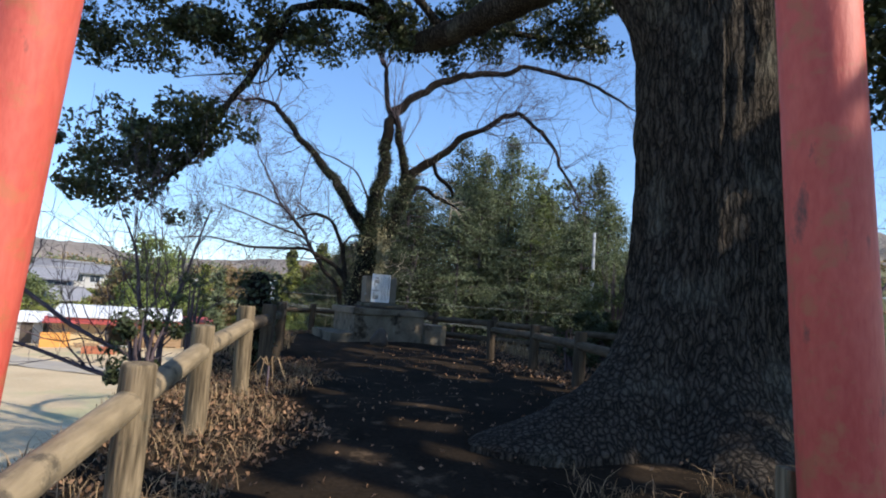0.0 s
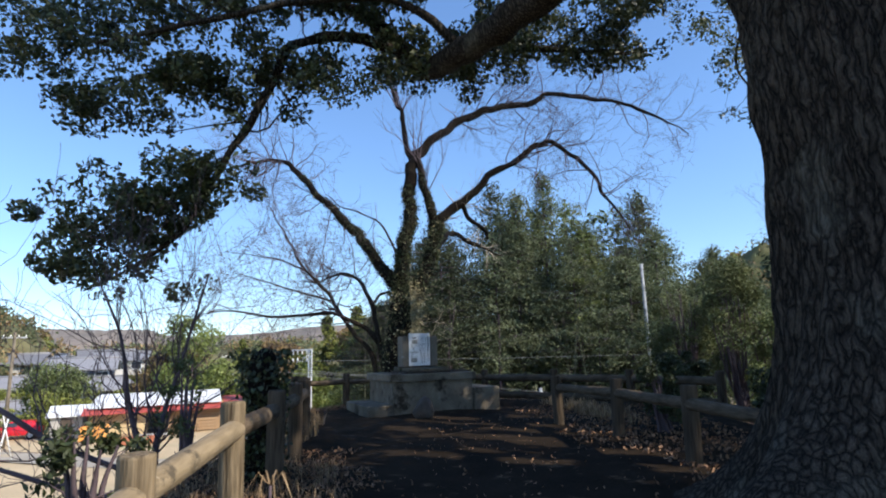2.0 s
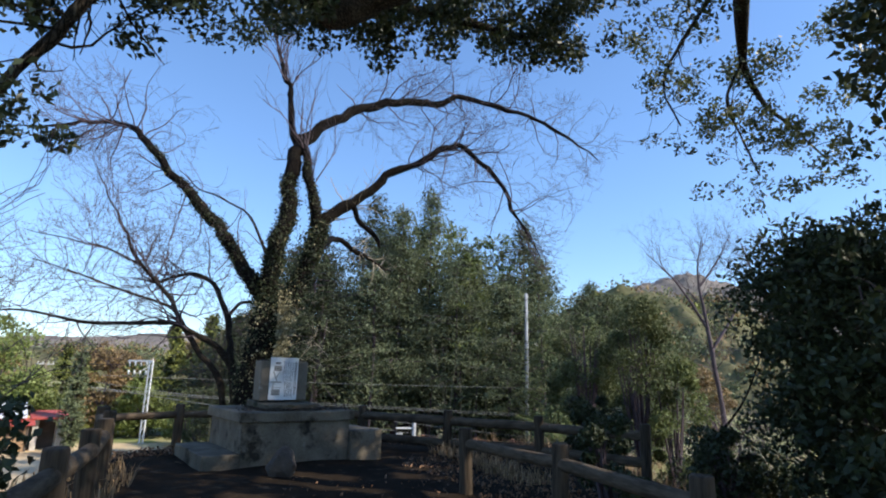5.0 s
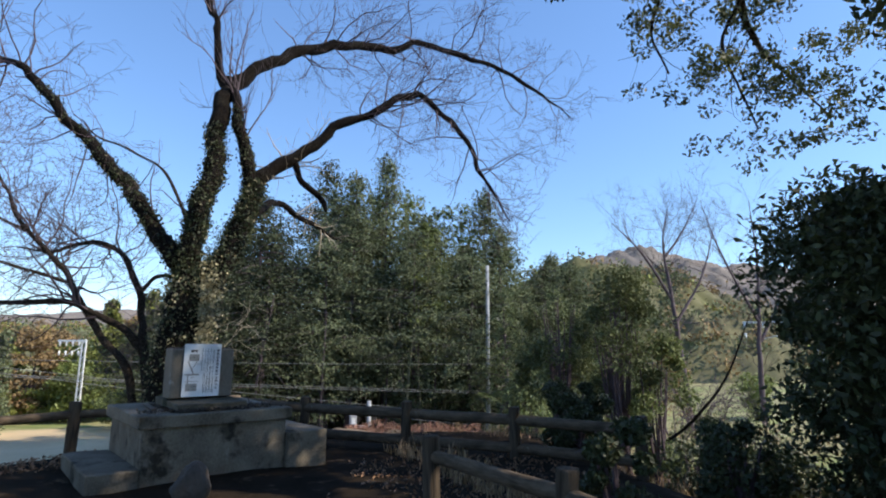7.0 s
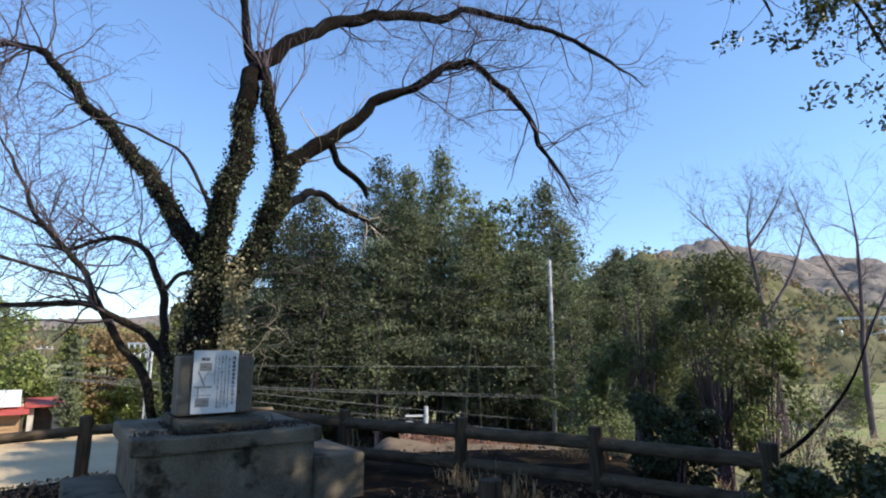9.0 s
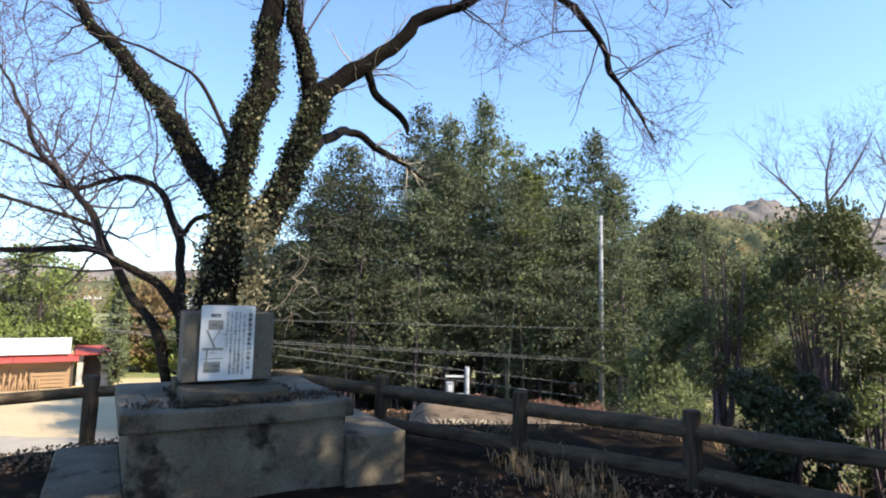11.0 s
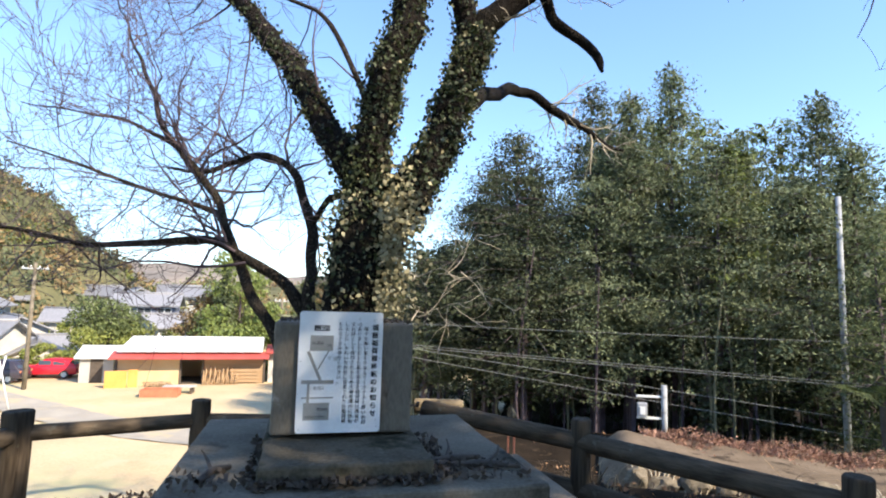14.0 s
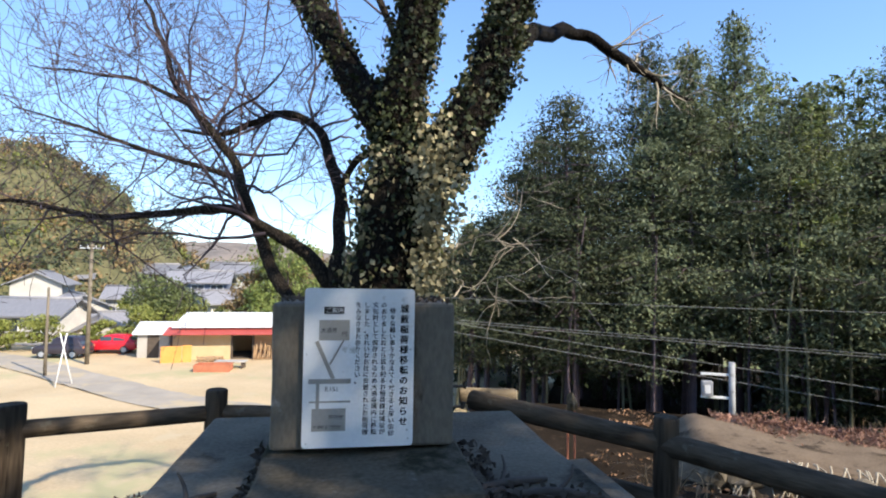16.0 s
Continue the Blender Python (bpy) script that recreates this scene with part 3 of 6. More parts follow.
# ---------------- fences ----------------
def log_mesh(name, length, r, mat, seed, axis_end=0.0):
    """A round log along x with an uneven skin and slightly rounded ends."""
    n, s = 26, 18
    xs = np.concatenate([[0, 0.006], np.linspace(0.02, length - 0.02, n - 4), [length - 0.006, length]])
    V = []
    for i, x in enumerate(xs):
        k = 0.86 if i in (0, n - 1) else (0.96 if i in (1, n - 2) else 1.0)
        for j in range(s):
            a = 2 * math.pi * j / s
            rr = r * k * (1 + 0.05 * noise.noise(Vector((math.cos(a) * 3, math.sin(a) * 3, x * 2.2 + seed))) + 0.035 * noise.noise(Vector((math.cos(a) * 9, math.sin(a) * 9, x * 1.5 + seed))))
            V.append((x, rr * math.cos(a), rr * math.sin(a)))
    bm = bmesh.new()
    vs = [bm.verts.new(v) for v in V]
    for i in range(n - 1):
        for j in range(s):
            f = bm.faces.new((vs[i * s + j], vs[i * s + (j + 1) % s], vs[(i + 1) * s + (j + 1) % s], vs[(i + 1) * s + j]))
            f.smooth = True
    bm.faces.new(vs[:s][::-1])
    bm.faces.new(vs[-s:])
    return add_mesh(name, bm, mat)


POST_SHADED = [log_mesh("post", 1.35, 0.088, M_POSTSHADED, k * 5.1) for k in range(3)]
POST_MESH = [log_mesh("post", 1.35, 0.088, M_POST, k * 7.7) for k in range(3)]
for me in POST_MESH + POST_SHADED:
    me.transform(Matrix.Rotation(radians(-90), 4, "Y"))


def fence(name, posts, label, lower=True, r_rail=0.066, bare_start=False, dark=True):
    """Round posts at x, y, top z, with one or two rails from post to post."""
    x, y, _ = posts[0]
    f = thing(name, on(x, y), label, "fence")
    base = Vector(on(x, y))
    for k, (px, py, pz) in enumerate(posts):
        if bare_start and k == 0:
            continue
        o = new("post", (POST_SHADED if dark else POST_MESH)[k % 3])
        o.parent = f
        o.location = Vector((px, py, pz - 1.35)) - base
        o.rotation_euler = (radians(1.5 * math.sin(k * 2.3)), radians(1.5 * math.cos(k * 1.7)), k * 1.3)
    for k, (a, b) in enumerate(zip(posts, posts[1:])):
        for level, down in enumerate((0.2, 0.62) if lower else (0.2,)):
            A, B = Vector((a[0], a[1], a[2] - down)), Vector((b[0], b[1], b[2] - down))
            me = log_mesh("rail", (B - A).length + 0.02, r_rail, M_RAILSHADED if dark else M_RAIL, k * 3.1 + level)
            o = new("rail", me)
            o.parent = f
            o.matrix_local = Matrix.Translation(A - base) @ (B - A).to_track_quat("X", "Z").to_matrix().to_4x4()
    return f


fence("log_fence", [(-1.3, 1.55, 0.84), (-1.58, 3.04, 0.97), (-1.855, 4.55, 1.09), (-1.99, 5.95, 1.22)],
      "sunlit log-style fence of round brown posts along the slope", lower=False, r_rail=0.075, dark=False)
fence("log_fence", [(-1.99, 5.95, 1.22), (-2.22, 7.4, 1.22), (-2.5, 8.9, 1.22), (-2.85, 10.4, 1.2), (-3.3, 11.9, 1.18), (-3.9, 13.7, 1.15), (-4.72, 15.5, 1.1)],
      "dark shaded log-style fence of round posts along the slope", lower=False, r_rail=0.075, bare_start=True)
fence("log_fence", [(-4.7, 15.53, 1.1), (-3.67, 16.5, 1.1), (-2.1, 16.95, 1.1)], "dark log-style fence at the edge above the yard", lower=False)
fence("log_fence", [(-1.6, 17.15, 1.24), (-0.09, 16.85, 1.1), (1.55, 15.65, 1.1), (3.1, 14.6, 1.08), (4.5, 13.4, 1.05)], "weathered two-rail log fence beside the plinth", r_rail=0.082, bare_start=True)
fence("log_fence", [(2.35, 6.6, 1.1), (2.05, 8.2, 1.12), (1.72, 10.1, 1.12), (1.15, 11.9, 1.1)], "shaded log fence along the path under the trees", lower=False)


# ---------------- torii ----------------
def pillar(bm, foot, lean, r):
    n, s = 26, 28
    rows = []
    for i in range(n):
        z = -0.3 + 4.1 * i / (n - 1)
        cx, cy = foot[0] + lean * z, foot[1]
        rows.append([bm.verts.new((cx + math.cos(a) * rr, cy + math.sin(a) * rr, foot[2] + z))
                     for a in [2 * math.pi * j / s for j in range(s)]
                     for rr in [r * (1 - 0.012 * z) * (1 + 0.012 * noise.noise(Vector((math.cos(a) * 2, math.sin(a) * 2, z * 1.4))))]])
    for a, b in zip(rows, rows[1:]):
        for j in range(s):
            bm.faces.new((a[j], a[(j + 1) % s], b[(j + 1) % s], b[j])).smooth = True
    bm.faces.new(rows[-1])
    return bm


torii = thing("torii_gate", on(0, 2.25), "weathered vermilion torii pillars with flaking paint", "torii gate")
part("pillar", pillar(bmesh.new(), (1.66, 0, 0), -0.06, 0.158), M_TORII, torii)
part("pillar", pillar(bmesh.new(), (-1.93, 0, 0), 0.07, 0.158), M_TORII, torii)
stay = thing("stay_post", on(1.52, 2.42), "short grey wooden post beside the red pillar", "post")
part("post", worn(boxed(-0.045, 0.045, -0.045, 0.045, -0.2, 0.72, 0.006), 2, 0.003, 9), M_POST, stay)


# ---------------- cherry tree ----------------
def limb(rows, n=6):
    p = smooth_path(rows, n)
    for i in range(1, len(p)):
        p[i, :3] += np.array(noise.noise_vector(Vector(p[i, :3]) * 2.3)) * 0.5 * min(p[i, 3], 0.12)
        p[i, 3] *= 1 + 0.16 * noise.noise(Vector(p[i, :3]) * 4.1)
    return p


cherry_limbs = [
    limb([(-2.15, 17.05, -0.2, 0.68), (-2.28, 17.05, 0.6, 0.5), (-2.32, 17.05, 1.5, 0.41), (-2.3, 17.1, 2.3, 0.34), (-2.27, 17.15, 2.9, 0.28), (-2.36, 17.2, 3.4, 0.2)]),
    limb([(-2.28, 17.2, 3.0, 0.24), (-2.46, 17.22, 3.46, 0.17), (-3.08, 17.5, 4.3, 0.15), (-3.57, 17.8, 4.97, 0.14), (-4.2, 18.05, 5.68, 0.125), (-5.73, 18.7, 7.37, 0.085), (-6.35, 18.9, 7.8, 0.065), (-7.5, 19.1, 7.95, 0.045), (-9.2, 19.3, 7.7, 0.015)]),
    limb([(-2.28, 17.2, 3.0, 0.22), (-2.3, 17.2, 3.6, 0.2), (-2.22, 17.35, 4.3, 0.19), (-2.13, 17.55, 5.0, 0.185), (-2.1, 17.85, 6.2, 0.17), (-2.0, 18.15, 7.3, 0.17), (-1.5, 18.5, 8.0, 0.14), (-0.73, 18.85, 8.8, 0.13), (-0.05, 19.3, 9.38, 0.125), (1.79, 20, 9.95, 0.1), (2.76, 20.2, 10.3, 0.085), (4.49, 20.2, 10.03, 0.065), (6.04, 20.2, 9.36, 0.045), (7.1, 20.2, 8.55, 0.015)]),
    limb([(-2.05, 18.15, 7.2, 0.11), (-2.29, 18.3, 8.7, 0.075), (-2.55, 18.4, 9.6, 0.06), (-2.75, 18.4, 10.6, 0.03)]),
    limb([(-2.2, 17.12, 2.55, 0.25), (-1.92, 17.25, 3.1, 0.22), (-1.62, 17.45, 3.75, 0.19), (-1.42, 17.65, 4.4, 0.175), (-1.3, 17.85, 5.0, 0.18), (-1.2, 18, 5.5, 0.16), (-0.6, 18.15, 6.0, 0.14), (0.33, 18.1, 6.72, 0.11), (1.19, 18.1, 7.34, 0.09), (1.97, 18.1, 7.7, 0.08), (2.59, 18.1, 7.48, 0.065), (3.31, 18.1, 6.78, 0.055), (3.8, 18.1, 5.94, 0.045), (4.4, 18.1, 4.9, 0.015)]),
    limb([(-1.36, 17.85, 5.1, 0.16), (-1.56, 17.9, 5.9, 0.13), (-1.78, 18.0, 7.0, 0.1), (-2.0, 18.15, 7.7, 0.08)]),
    limb([(-1.42, 17.65, 4.35, 0.11), (-1.08, 20.24, 5.50, 0.09), (-0.48, 20.68, 5.37, 0.078), (0.11, 21.62, 5.23, 0.06), (0.76, 22.40, 5.01, 0.025)]),
    limb([(-0.55, 18.15, 6.0, 0.08), (-0.45, 18.2, 5.75, 0.07), (-0.29, 18.2, 5.41, 0.065), (0.1, 18.3, 5.11, 0.055), (0.2, 18.3, 4.9, 0.02)]),
    limb([(-2.75, 16.95, 0.3, 0.09), (-3.07, 16.9, 1.54, 0.085), (-3.51, 17.1, 2.07, 0.078), (-4.0, 17.4, 2.65, 0.072), (-4.38, 17.6, 3.22, 0.066), (-4.78, 17.7, 3.66, 0.058), (-5.23, 17.7, 4.15, 0.048), (-5.64, 17.8, 4.85, 0.036), (-6.1, 17.9, 5.59, 0.024), (-6.5, 18, 6.4, 0.01)]),
    limb([(-2.7, 17.1, 0.6, 0.14), (-2.9, 17.2, 1.9, 0.1), (-3.05, 17.5, 2.5, 0.085), (-3.17, 17.7, 2.92, 0.08), (-3.55, 18, 3.61, 0.068), (-4.05, 18.1, 3.96, 0.058), (-4.51, 18.1, 3.88, 0.048), (-4.8, 17.9, 3.7, 0.036), (-5.3, 17.8, 3.75, 0.02)]),
    limb([(-3.17, 17.7, 2.99, 0.05), (-2.95, 17.6, 3.25, 0.045), (-2.66, 17.4, 3.29, 0.04)]),
    limb([(-2.85, 17.2, 1.75, 0.1), (-3.2, 17.25, 2.2, 0.085), (-3.79, 17.3, 2.55, 0.07), (-4.36, 17.3, 2.76, 0.058), (-5.13, 17.3, 2.71, 0.05), (-6.07, 17.3, 2.71, 0.042), (-7.2, 17.2, 2.9, 0.03), (-8.4, 17.1, 2.75, 0.012)]),
    limb([(-4.37, 17.6, 3.11, 0.045), (-4.83, 17.5, 3.26, 0.036), (-5.5, 17.4, 3.46, 0.03), (-6.17, 17.3, 3.7, 0.022), (-7.2, 17.2, 4.0, 0.01)]),
    limb([(-5.11, 17.7, 4.01, 0.036), (-5.83, 17.7, 4.37, 0.028), (-6.63, 17.7, 4.51, 0.02), (-7.6, 17.6, 4.7, 0.01)]),
    limb([(-2.35, 17.3, 4.2, 0.045), (-2.6, 17.2, 4.7, 0.04), (-3.0, 17.1, 5.3, 0.03), (-3.8, 17, 5.7, 0.022), (-4.4, 16.9, 6.2, 0.01)]),
]


for p in cherry_limbs:
    # crooked growth, the same bend wherever two limbs meet
    for i in range(len(p)):
        q = Vector(p[i, :3])
        high = float(ease(3.4, 5.6, q.z))
        p[i, :3] += high * (0.11 * np.array(noise.noise_vector(q * 1.05)) + 0.075 * np.array(noise.noise_vector(q * 2.7 + Vector((9, 0, 0)))))


def cherry():
    t = thing("cherry_tree", on(-2.2, 17.1), "old leafless cherry tree with ivy-clad forked limbs", "tree")
    inv = np.array(t.matrix_basis.translation)
    inv = np.append(inv, 0)
    for k, p in enumerate(cherry_limbs):
        if k > 7:
            p = p * np.array([1, 1, 1, 0.8])
        v, f = tubes([p - inv], 16 if k < 5 else 9)
        c = v.copy()
        for i in range(len(v)):
            if k < 6:
                v[i] += np.array(noise.noise_vector(Vector(c[i]) * 4)) * 0.03
        raw("trunk" if k == 0 else "limb", v, f, M_SIDELIMB if k > 7 else M_CHERRY, t, smooth=True)
    tw = twigs([cherry_limbs[1][14:], cherry_limbs[2][30:], cherry_limbs[4][34:]], 4.6, 1.6, 0.55, 3, lift=0.05)
    tw += twigs([cherry_limbs[3], cherry_limbs[5]], 5.0, 1.8, 0.25, 2, lift=0.5)
    tw += twigs([p[8:] for p in cherry_limbs[8:10]] + cherry_limbs[11:14], 4.5, 1.55, 0.5, 3, lift=0.12)
    tw += twigs([cherry_limbs[1][:16], cherry_limbs[2][6:20], cherry_limbs[14]], 1.9, 1.2, 0.5, 3, lift=0.15)
    v, f = tubes([p - inv for p in tw], 3)
    tagged(raw("twig", v, f, M_TWIG, t, label="fine bare purple-brown twigs"), kind="stuff")
    dry = twigs([cherry_limbs[6][6:], cherry_limbs[4][28:40]], 6.0, 0.9, 0.55, 2, lift=0.0)
    dry += twigs([limb([(-1.95, 16.9, 2.2, 0.03), (-1.5, 16.8, 2.35, 0.02), (-1.0, 16.7, 2.4, 0.012)]), limb([(-1.9, 17, 1.8, 0.03), (-1.5, 16.9, 2.0, 0.02), (-1.1, 16.8, 2.1, 0.01)])], 6.0, 0.5, 0.4, 2, lift=0.02)
    v, f = tubes([p - inv for p in dry], 3)
    tagged(raw("twig", v, f, M_PALETWIG, t, label="pale dry twigs"), kind="stuff")
    # ivy on the trunk and the lower limbs
    pts, dryp = [], []
    for p, lo, hi, n, extra in ((cherry_limbs[0], 8, 31, 6500, 0.07), (cherry_limbs[2], 0, 26, 7000, 0.04), (cherry_limbs[4], 0, 28, 8000, 0.05), (cherry_limbs[1], 2, 30, 3400, 0.025), (cherry_limbs[5], 0, 12, 900, 0.03)):
        for _ in range(n):
            q = p[lo] if lo >= len(p) else p[rng.integers(lo, min(hi, len(p)))]
            d = rng.normal(size=3)
            d /= np.linalg.norm(d)
            d[2] *= 0.8
            c = q[:3] + d * (q[3] + abs(rng.normal()) * extra) + rng.normal(size=3) * 0.03
            (dryp if rng.random() < (0.35 if c[2] < 3.2 else 0.05) else pts).append(c - inv[:3])
    for _ in range(1500):
        # dead trailing sprays on the sunny side of the trunk
        q = cherry_limbs[0][rng.integers(14, 28)]
        c = q[:3] + np.array([q[3] + abs(rng.normal()) * 0.16, -abs(rng.normal()) * 0.18 - 0.1, rng.normal() * 0.22])
        dryp.append(c - inv[:3])
    leaves("ivy", np.array(pts), 0.05, 0.044, M_IVY, t, 0.9, "dark green climbing ivy")
    leaves("ivy", np.array(dryp), 0.056, 0.046, M_IVYDRY, t, 0.9, "dry straw-coloured ivy")


cherry()


# ---------------- camphor tree ----------------
# gaps cut in the crown to set sun patches on the path: a point of the path, half width across and along
SUN_GAPS = [(-0.6, 7.6, 0.5, 0.1), (0.45, 8.5, 0.45, 0.11), (-0.2, 9.3, 0.35, 0.09), (0.7, 9.9, 0.5, 0.12), (-0.75, 10.8, 0.4, 0.1), (0.3, 11.1, 0.6, 0.12), (1.1, 11.7, 0.6, 0.14), (-0.3, 12.2, 0.5, 0.1), (0.75, 12.9, 0.5, 0.12), (-1.2, 12.7, 0.5, 0.1), (1.6, 9.0, 0.4, 0.12), (-0.1, 5.2, 0.35, 0.07), (-0.55, 4.3, 0.3, 0.06), (0.5, 6.4, 0.3, 0.06), (2.0, 4.2, 0.5, 0.12), (1.6, 3.6, 0.4, 0.1),
            (-0.9, 9.0, 0.5, 0.1), (0.2, 10.3, 0.7, 0.13), (-1.4, 11.6, 0.5, 0.12), (-0.9, 13.3, 0.7, 0.13), (0.9, 13.6, 0.5, 0.12), (0.0, 6.0, 0.4, 0.08), (-0.4, 3.6, 0.4, 0.07), (0.35, 3.4, 0.3, 0.07), (0.2, 4.5, 0.3, 0.06), (1.9, 7.9, 0.4, 0.1), (1.4, 10.6, 0.5, 0.14)]


def sunny(p):
    """True for leaves that would keep the low sun from the slope, the gate and the gaps."""
    reach = p[:, 1] + 0.424 * (p[:, 0] + 1.6)
    over = p[:, 2] - 0.79 * (p[:, 0] + 1.6)
    edge = 0.35 * np.sin(p[:, 2] * 5 + p[:, 0] * 3)
    out = ((reach < 6.3 + edge) & (over > -0.15 + 0.4 * edge)) | ((reach > 3.63) & (reach < 3.98) & (over > -2.1) & (over < 1.6))
    out |= (np.abs(reach - 7.25) < 0.75 + 0.5 * edge) & (over > -0.3) & (over < 3.6)
    for x, y, wide, deep in SUN_GAPS:
        a, b = y + 0.424 * (x + 1.6), float(height(x, y)) - 0.79 * (x + 1.6)
        out |= (np.abs(reach - a) < deep + 0.1) & (np.abs(over - b) < 0.79 * wide)
    return out


LEAF_MASSES = [
    (-6.9, 10.6, 6.1, 4), (-6.2, 10.4, 5.9, 3), (-5.6, 10.6, 6.4, 5), (-5.0, 10.5, 6.2, 5), (-4.4, 10.8, 6.5, 5), (-3.6, 10.9, 6.5, 5), (-2.9, 11.0, 6.7, 4),
    (-4.6, 10.7, 4.55, 5), (-5.1, 10.6, 4.3, 6), (-5.6, 10.6, 4.05, 6), (-6.0, 10.4, 3.6, 5), (-6.4, 10.4, 3.1, 3), (-6.5, 10.6, 3.7, 3),
    (-2.4, 13.0, 7.7, 3), (-1.4, 12.0, 7.2, 6), (-0.3, 12.2, 7.4, 5), (0.7, 12.0, 7.4, 5), (0.7, 13.0, 8.2, 6),
    (-7.6, 10.4, 7.1, 4), (-6.6, 10.3, 7.5, 5), (-5.4, 10.4, 7.6, 6), (-4.3, 10.4, 7.9, 6), (-3.2, 10.5, 8.0, 6), (-2.2, 10.6, 8.1, 5), (-1.1, 10.8, 8.3, 5), (-6.9, 9.8, 6.7, 3)]
LEAF_MASSES += [
    (1.8, 13.5, 8.6, 6), (2.4, 13.5, 8.2, 4), (3.5, 13.5, 8.9, 6), (3.6, 13.8, 8.0, 2), (4.3, 13.5, 9.6, 4), (5.9, 15.0, 9.5, 3), (6.6, 15.5, 8.6, 3), (7.2, 15.0, 7.5, 4), (8.2, 15.0, 8.9, 4), (8.7, 14.5, 7.0, 4), (7.5, 14.3, 5.7, 2), (9.2, 14.5, 6.3, 3), (10.4, 14.5, 8.4, 4), (10.4, 14.0, 10.0, 5)]
def camphor():
    cx, cy = 2.7, 5.72
    g = float(height(cx, cy))
    t = thing("camphor_tree", (cx, cy, g), "huge old camphor tree with rough dark bark and drooping leaves", "tree")
    n, s = 130, 170
    V = []
    for i in range(n):
        z = -0.3 + 8.0 * (i / (n - 1)) ** 1.25
        for j in range(s):
            a = 2 * math.pi * j / s
            ca, sa = math.cos(a), math.sin(a)
            root = max(0.0, math.cos((a - radians(205)))) ** 13 * 1.6 + max(0.0, math.cos(a - radians(262))) ** 13 * 0.8 + max(0.0, math.cos(a - radians(135))) ** 13 * 0.8 + max(0, math.cos(a - radians(320))) ** 13 * 0.8
            flare = math.exp(-max(z, 0) / 0.42) * root + math.exp(-max(z, 0) / 0.75) * 0.28
            top = 0.12 * ease(3.2, 7.5, z) + 0.92 * ease(3.7, 6.2, z) * max(0, math.cos(a - radians(184))) ** 2
            r = 0.69 + flare + float(top) - 0.03 * ease(0.5, 2.5, z)
            r += 0.05 * noise.noise(Vector((ca * 1.6, sa * 1.6, z * 0.7))) + 0.035 * noise.noise(Vector((ca * 5, sa * 5, z * 0.9)))
            r += 0.085 * abs(noise.noise(Vector((ca * 13 + 0.5 * z, sa * 13, z * 1.1)))) + 0.028 * noise.noise(Vector((ca * 26, sa * 26, z * 3.5)))
            V.append((r * ca - 0.012 * z * z * 0.3, r * sa, z))
    i, j = np.meshgrid(np.arange(n - 1), np.arange(s), indexing="ij")
    k = (j + 1) % s
    raw("trunk", V, np.stack([i * s + j, i * s + k, (i + 1) * s + k, (i + 1) * s + j], -1).reshape(-1, 4), M_BARK, t, smooth=True)
    off = np.array([cx, cy, g, 0])
    limbs = [
        limb([(2.5, 5.8, 5.6, 0.46), (1.6, 7.7, 6.28, 0.29), (0.5, 9.7, 6.6, 0.25), (-0.35, 11, 6.78, 0.23), (-1.0, 12, 7.08, 0.22), (-1.6, 12, 7.6, 0.2), (-2.1, 11.5, 8.0, 0.14), (-3.0, 11.2, 8.2, 0.07)]),
        limb([(-1.5, 12, 7.5, 0.12), (-2.5, 11.4, 7.5, 0.1), (-3.32, 10.8, 7.0, 0.085), (-3.6, 10.8, 6.44, 0.08), (-3.98, 10.8, 5.65, 0.07), (-4.46, 10.8, 4.92, 0.06), (-5.06, 10.7, 3.75, 0.045), (-5.8, 10.6, 3.1, 0.03), (-6.6, 10.5, 2.7, 0.012)]),
        limb([(3.1, 6.4, 6.4, 0.5), (4.5, 9, 8.6, 0.36), (6.3, 12, 9.6, 0.24), (8.0, 14.5, 9.1, 0.1), (8.8, 15, 8.3, 0.055), (9.6, 15, 7.6, 0.035), (10.2, 14.8, 6.8, 0.015)]),
        limb([(8.1, 14.6, 9.0, 0.045), (7.9, 15, 8.2, 0.035), (8.0, 14.8, 7.2, 0.026), (8.2, 14.6, 6.2, 0.02)]),
        limb([(6.3, 12, 9.6, 0.08), (6.6, 14, 9.5, 0.05), (6.7, 15.6, 8.8, 0.032), (7.2, 15.8, 7.8, 0.02)]),
        limb([(2.9, 6.2, 6.5, 0.5), (2.5, 5, 9, 0.35), (1.2, 3.5, 11, 0.2), (0.5, 2, 12, 0.08)]),
        limb([(3.2, 6, 6.8, 0.4), (5.5, 5, 9, 0.28), (8, 5, 10.5, 0.15), (10, 6, 11, 0.06)]),
        limb([(4.6, 9, 8.7, 0.3), (7, 9.8, 9, 0.22), (9.5, 10.2, 8.6, 0.14), (11.5, 10.6, 8.2, 0.05)]),
        limb([(-0.3, 10.9, 6.9, 0.09), (-1.3, 10.6, 7.6, 0.07), (-2.6, 9.8, 7.2, 0.05), (-4.2, 9.4, 6.7, 0.05), (-5.8, 9.2, 6.3, 0.02)]),
        limb([(-1.0, 12, 7.2, 0.12), (0.2, 12.8, 7.9, 0.09), (1.8, 13.2, 8.0, 0.06), (3.4, 13.4, 7.9, 0.02)]),
    ]
    for p in limbs:
        v, f = tubes([p - off], 12)
        for q in range(len(v)):
            v[q] += np.array(noise.noise_vector(Vector(v[q]) * 3)) * 0.02
        raw("limb", v, f, M_BARK, t, smooth=True)
    tw = twigs([limbs[1], limbs[3], limbs[4], limbs[8], limbs[9], limbs[2][16:], limbs[0][26:]], 1.6, 1.2, 0.6, 2, lift=0.0)
    v, f = tubes([p - off for p in tw], 4)
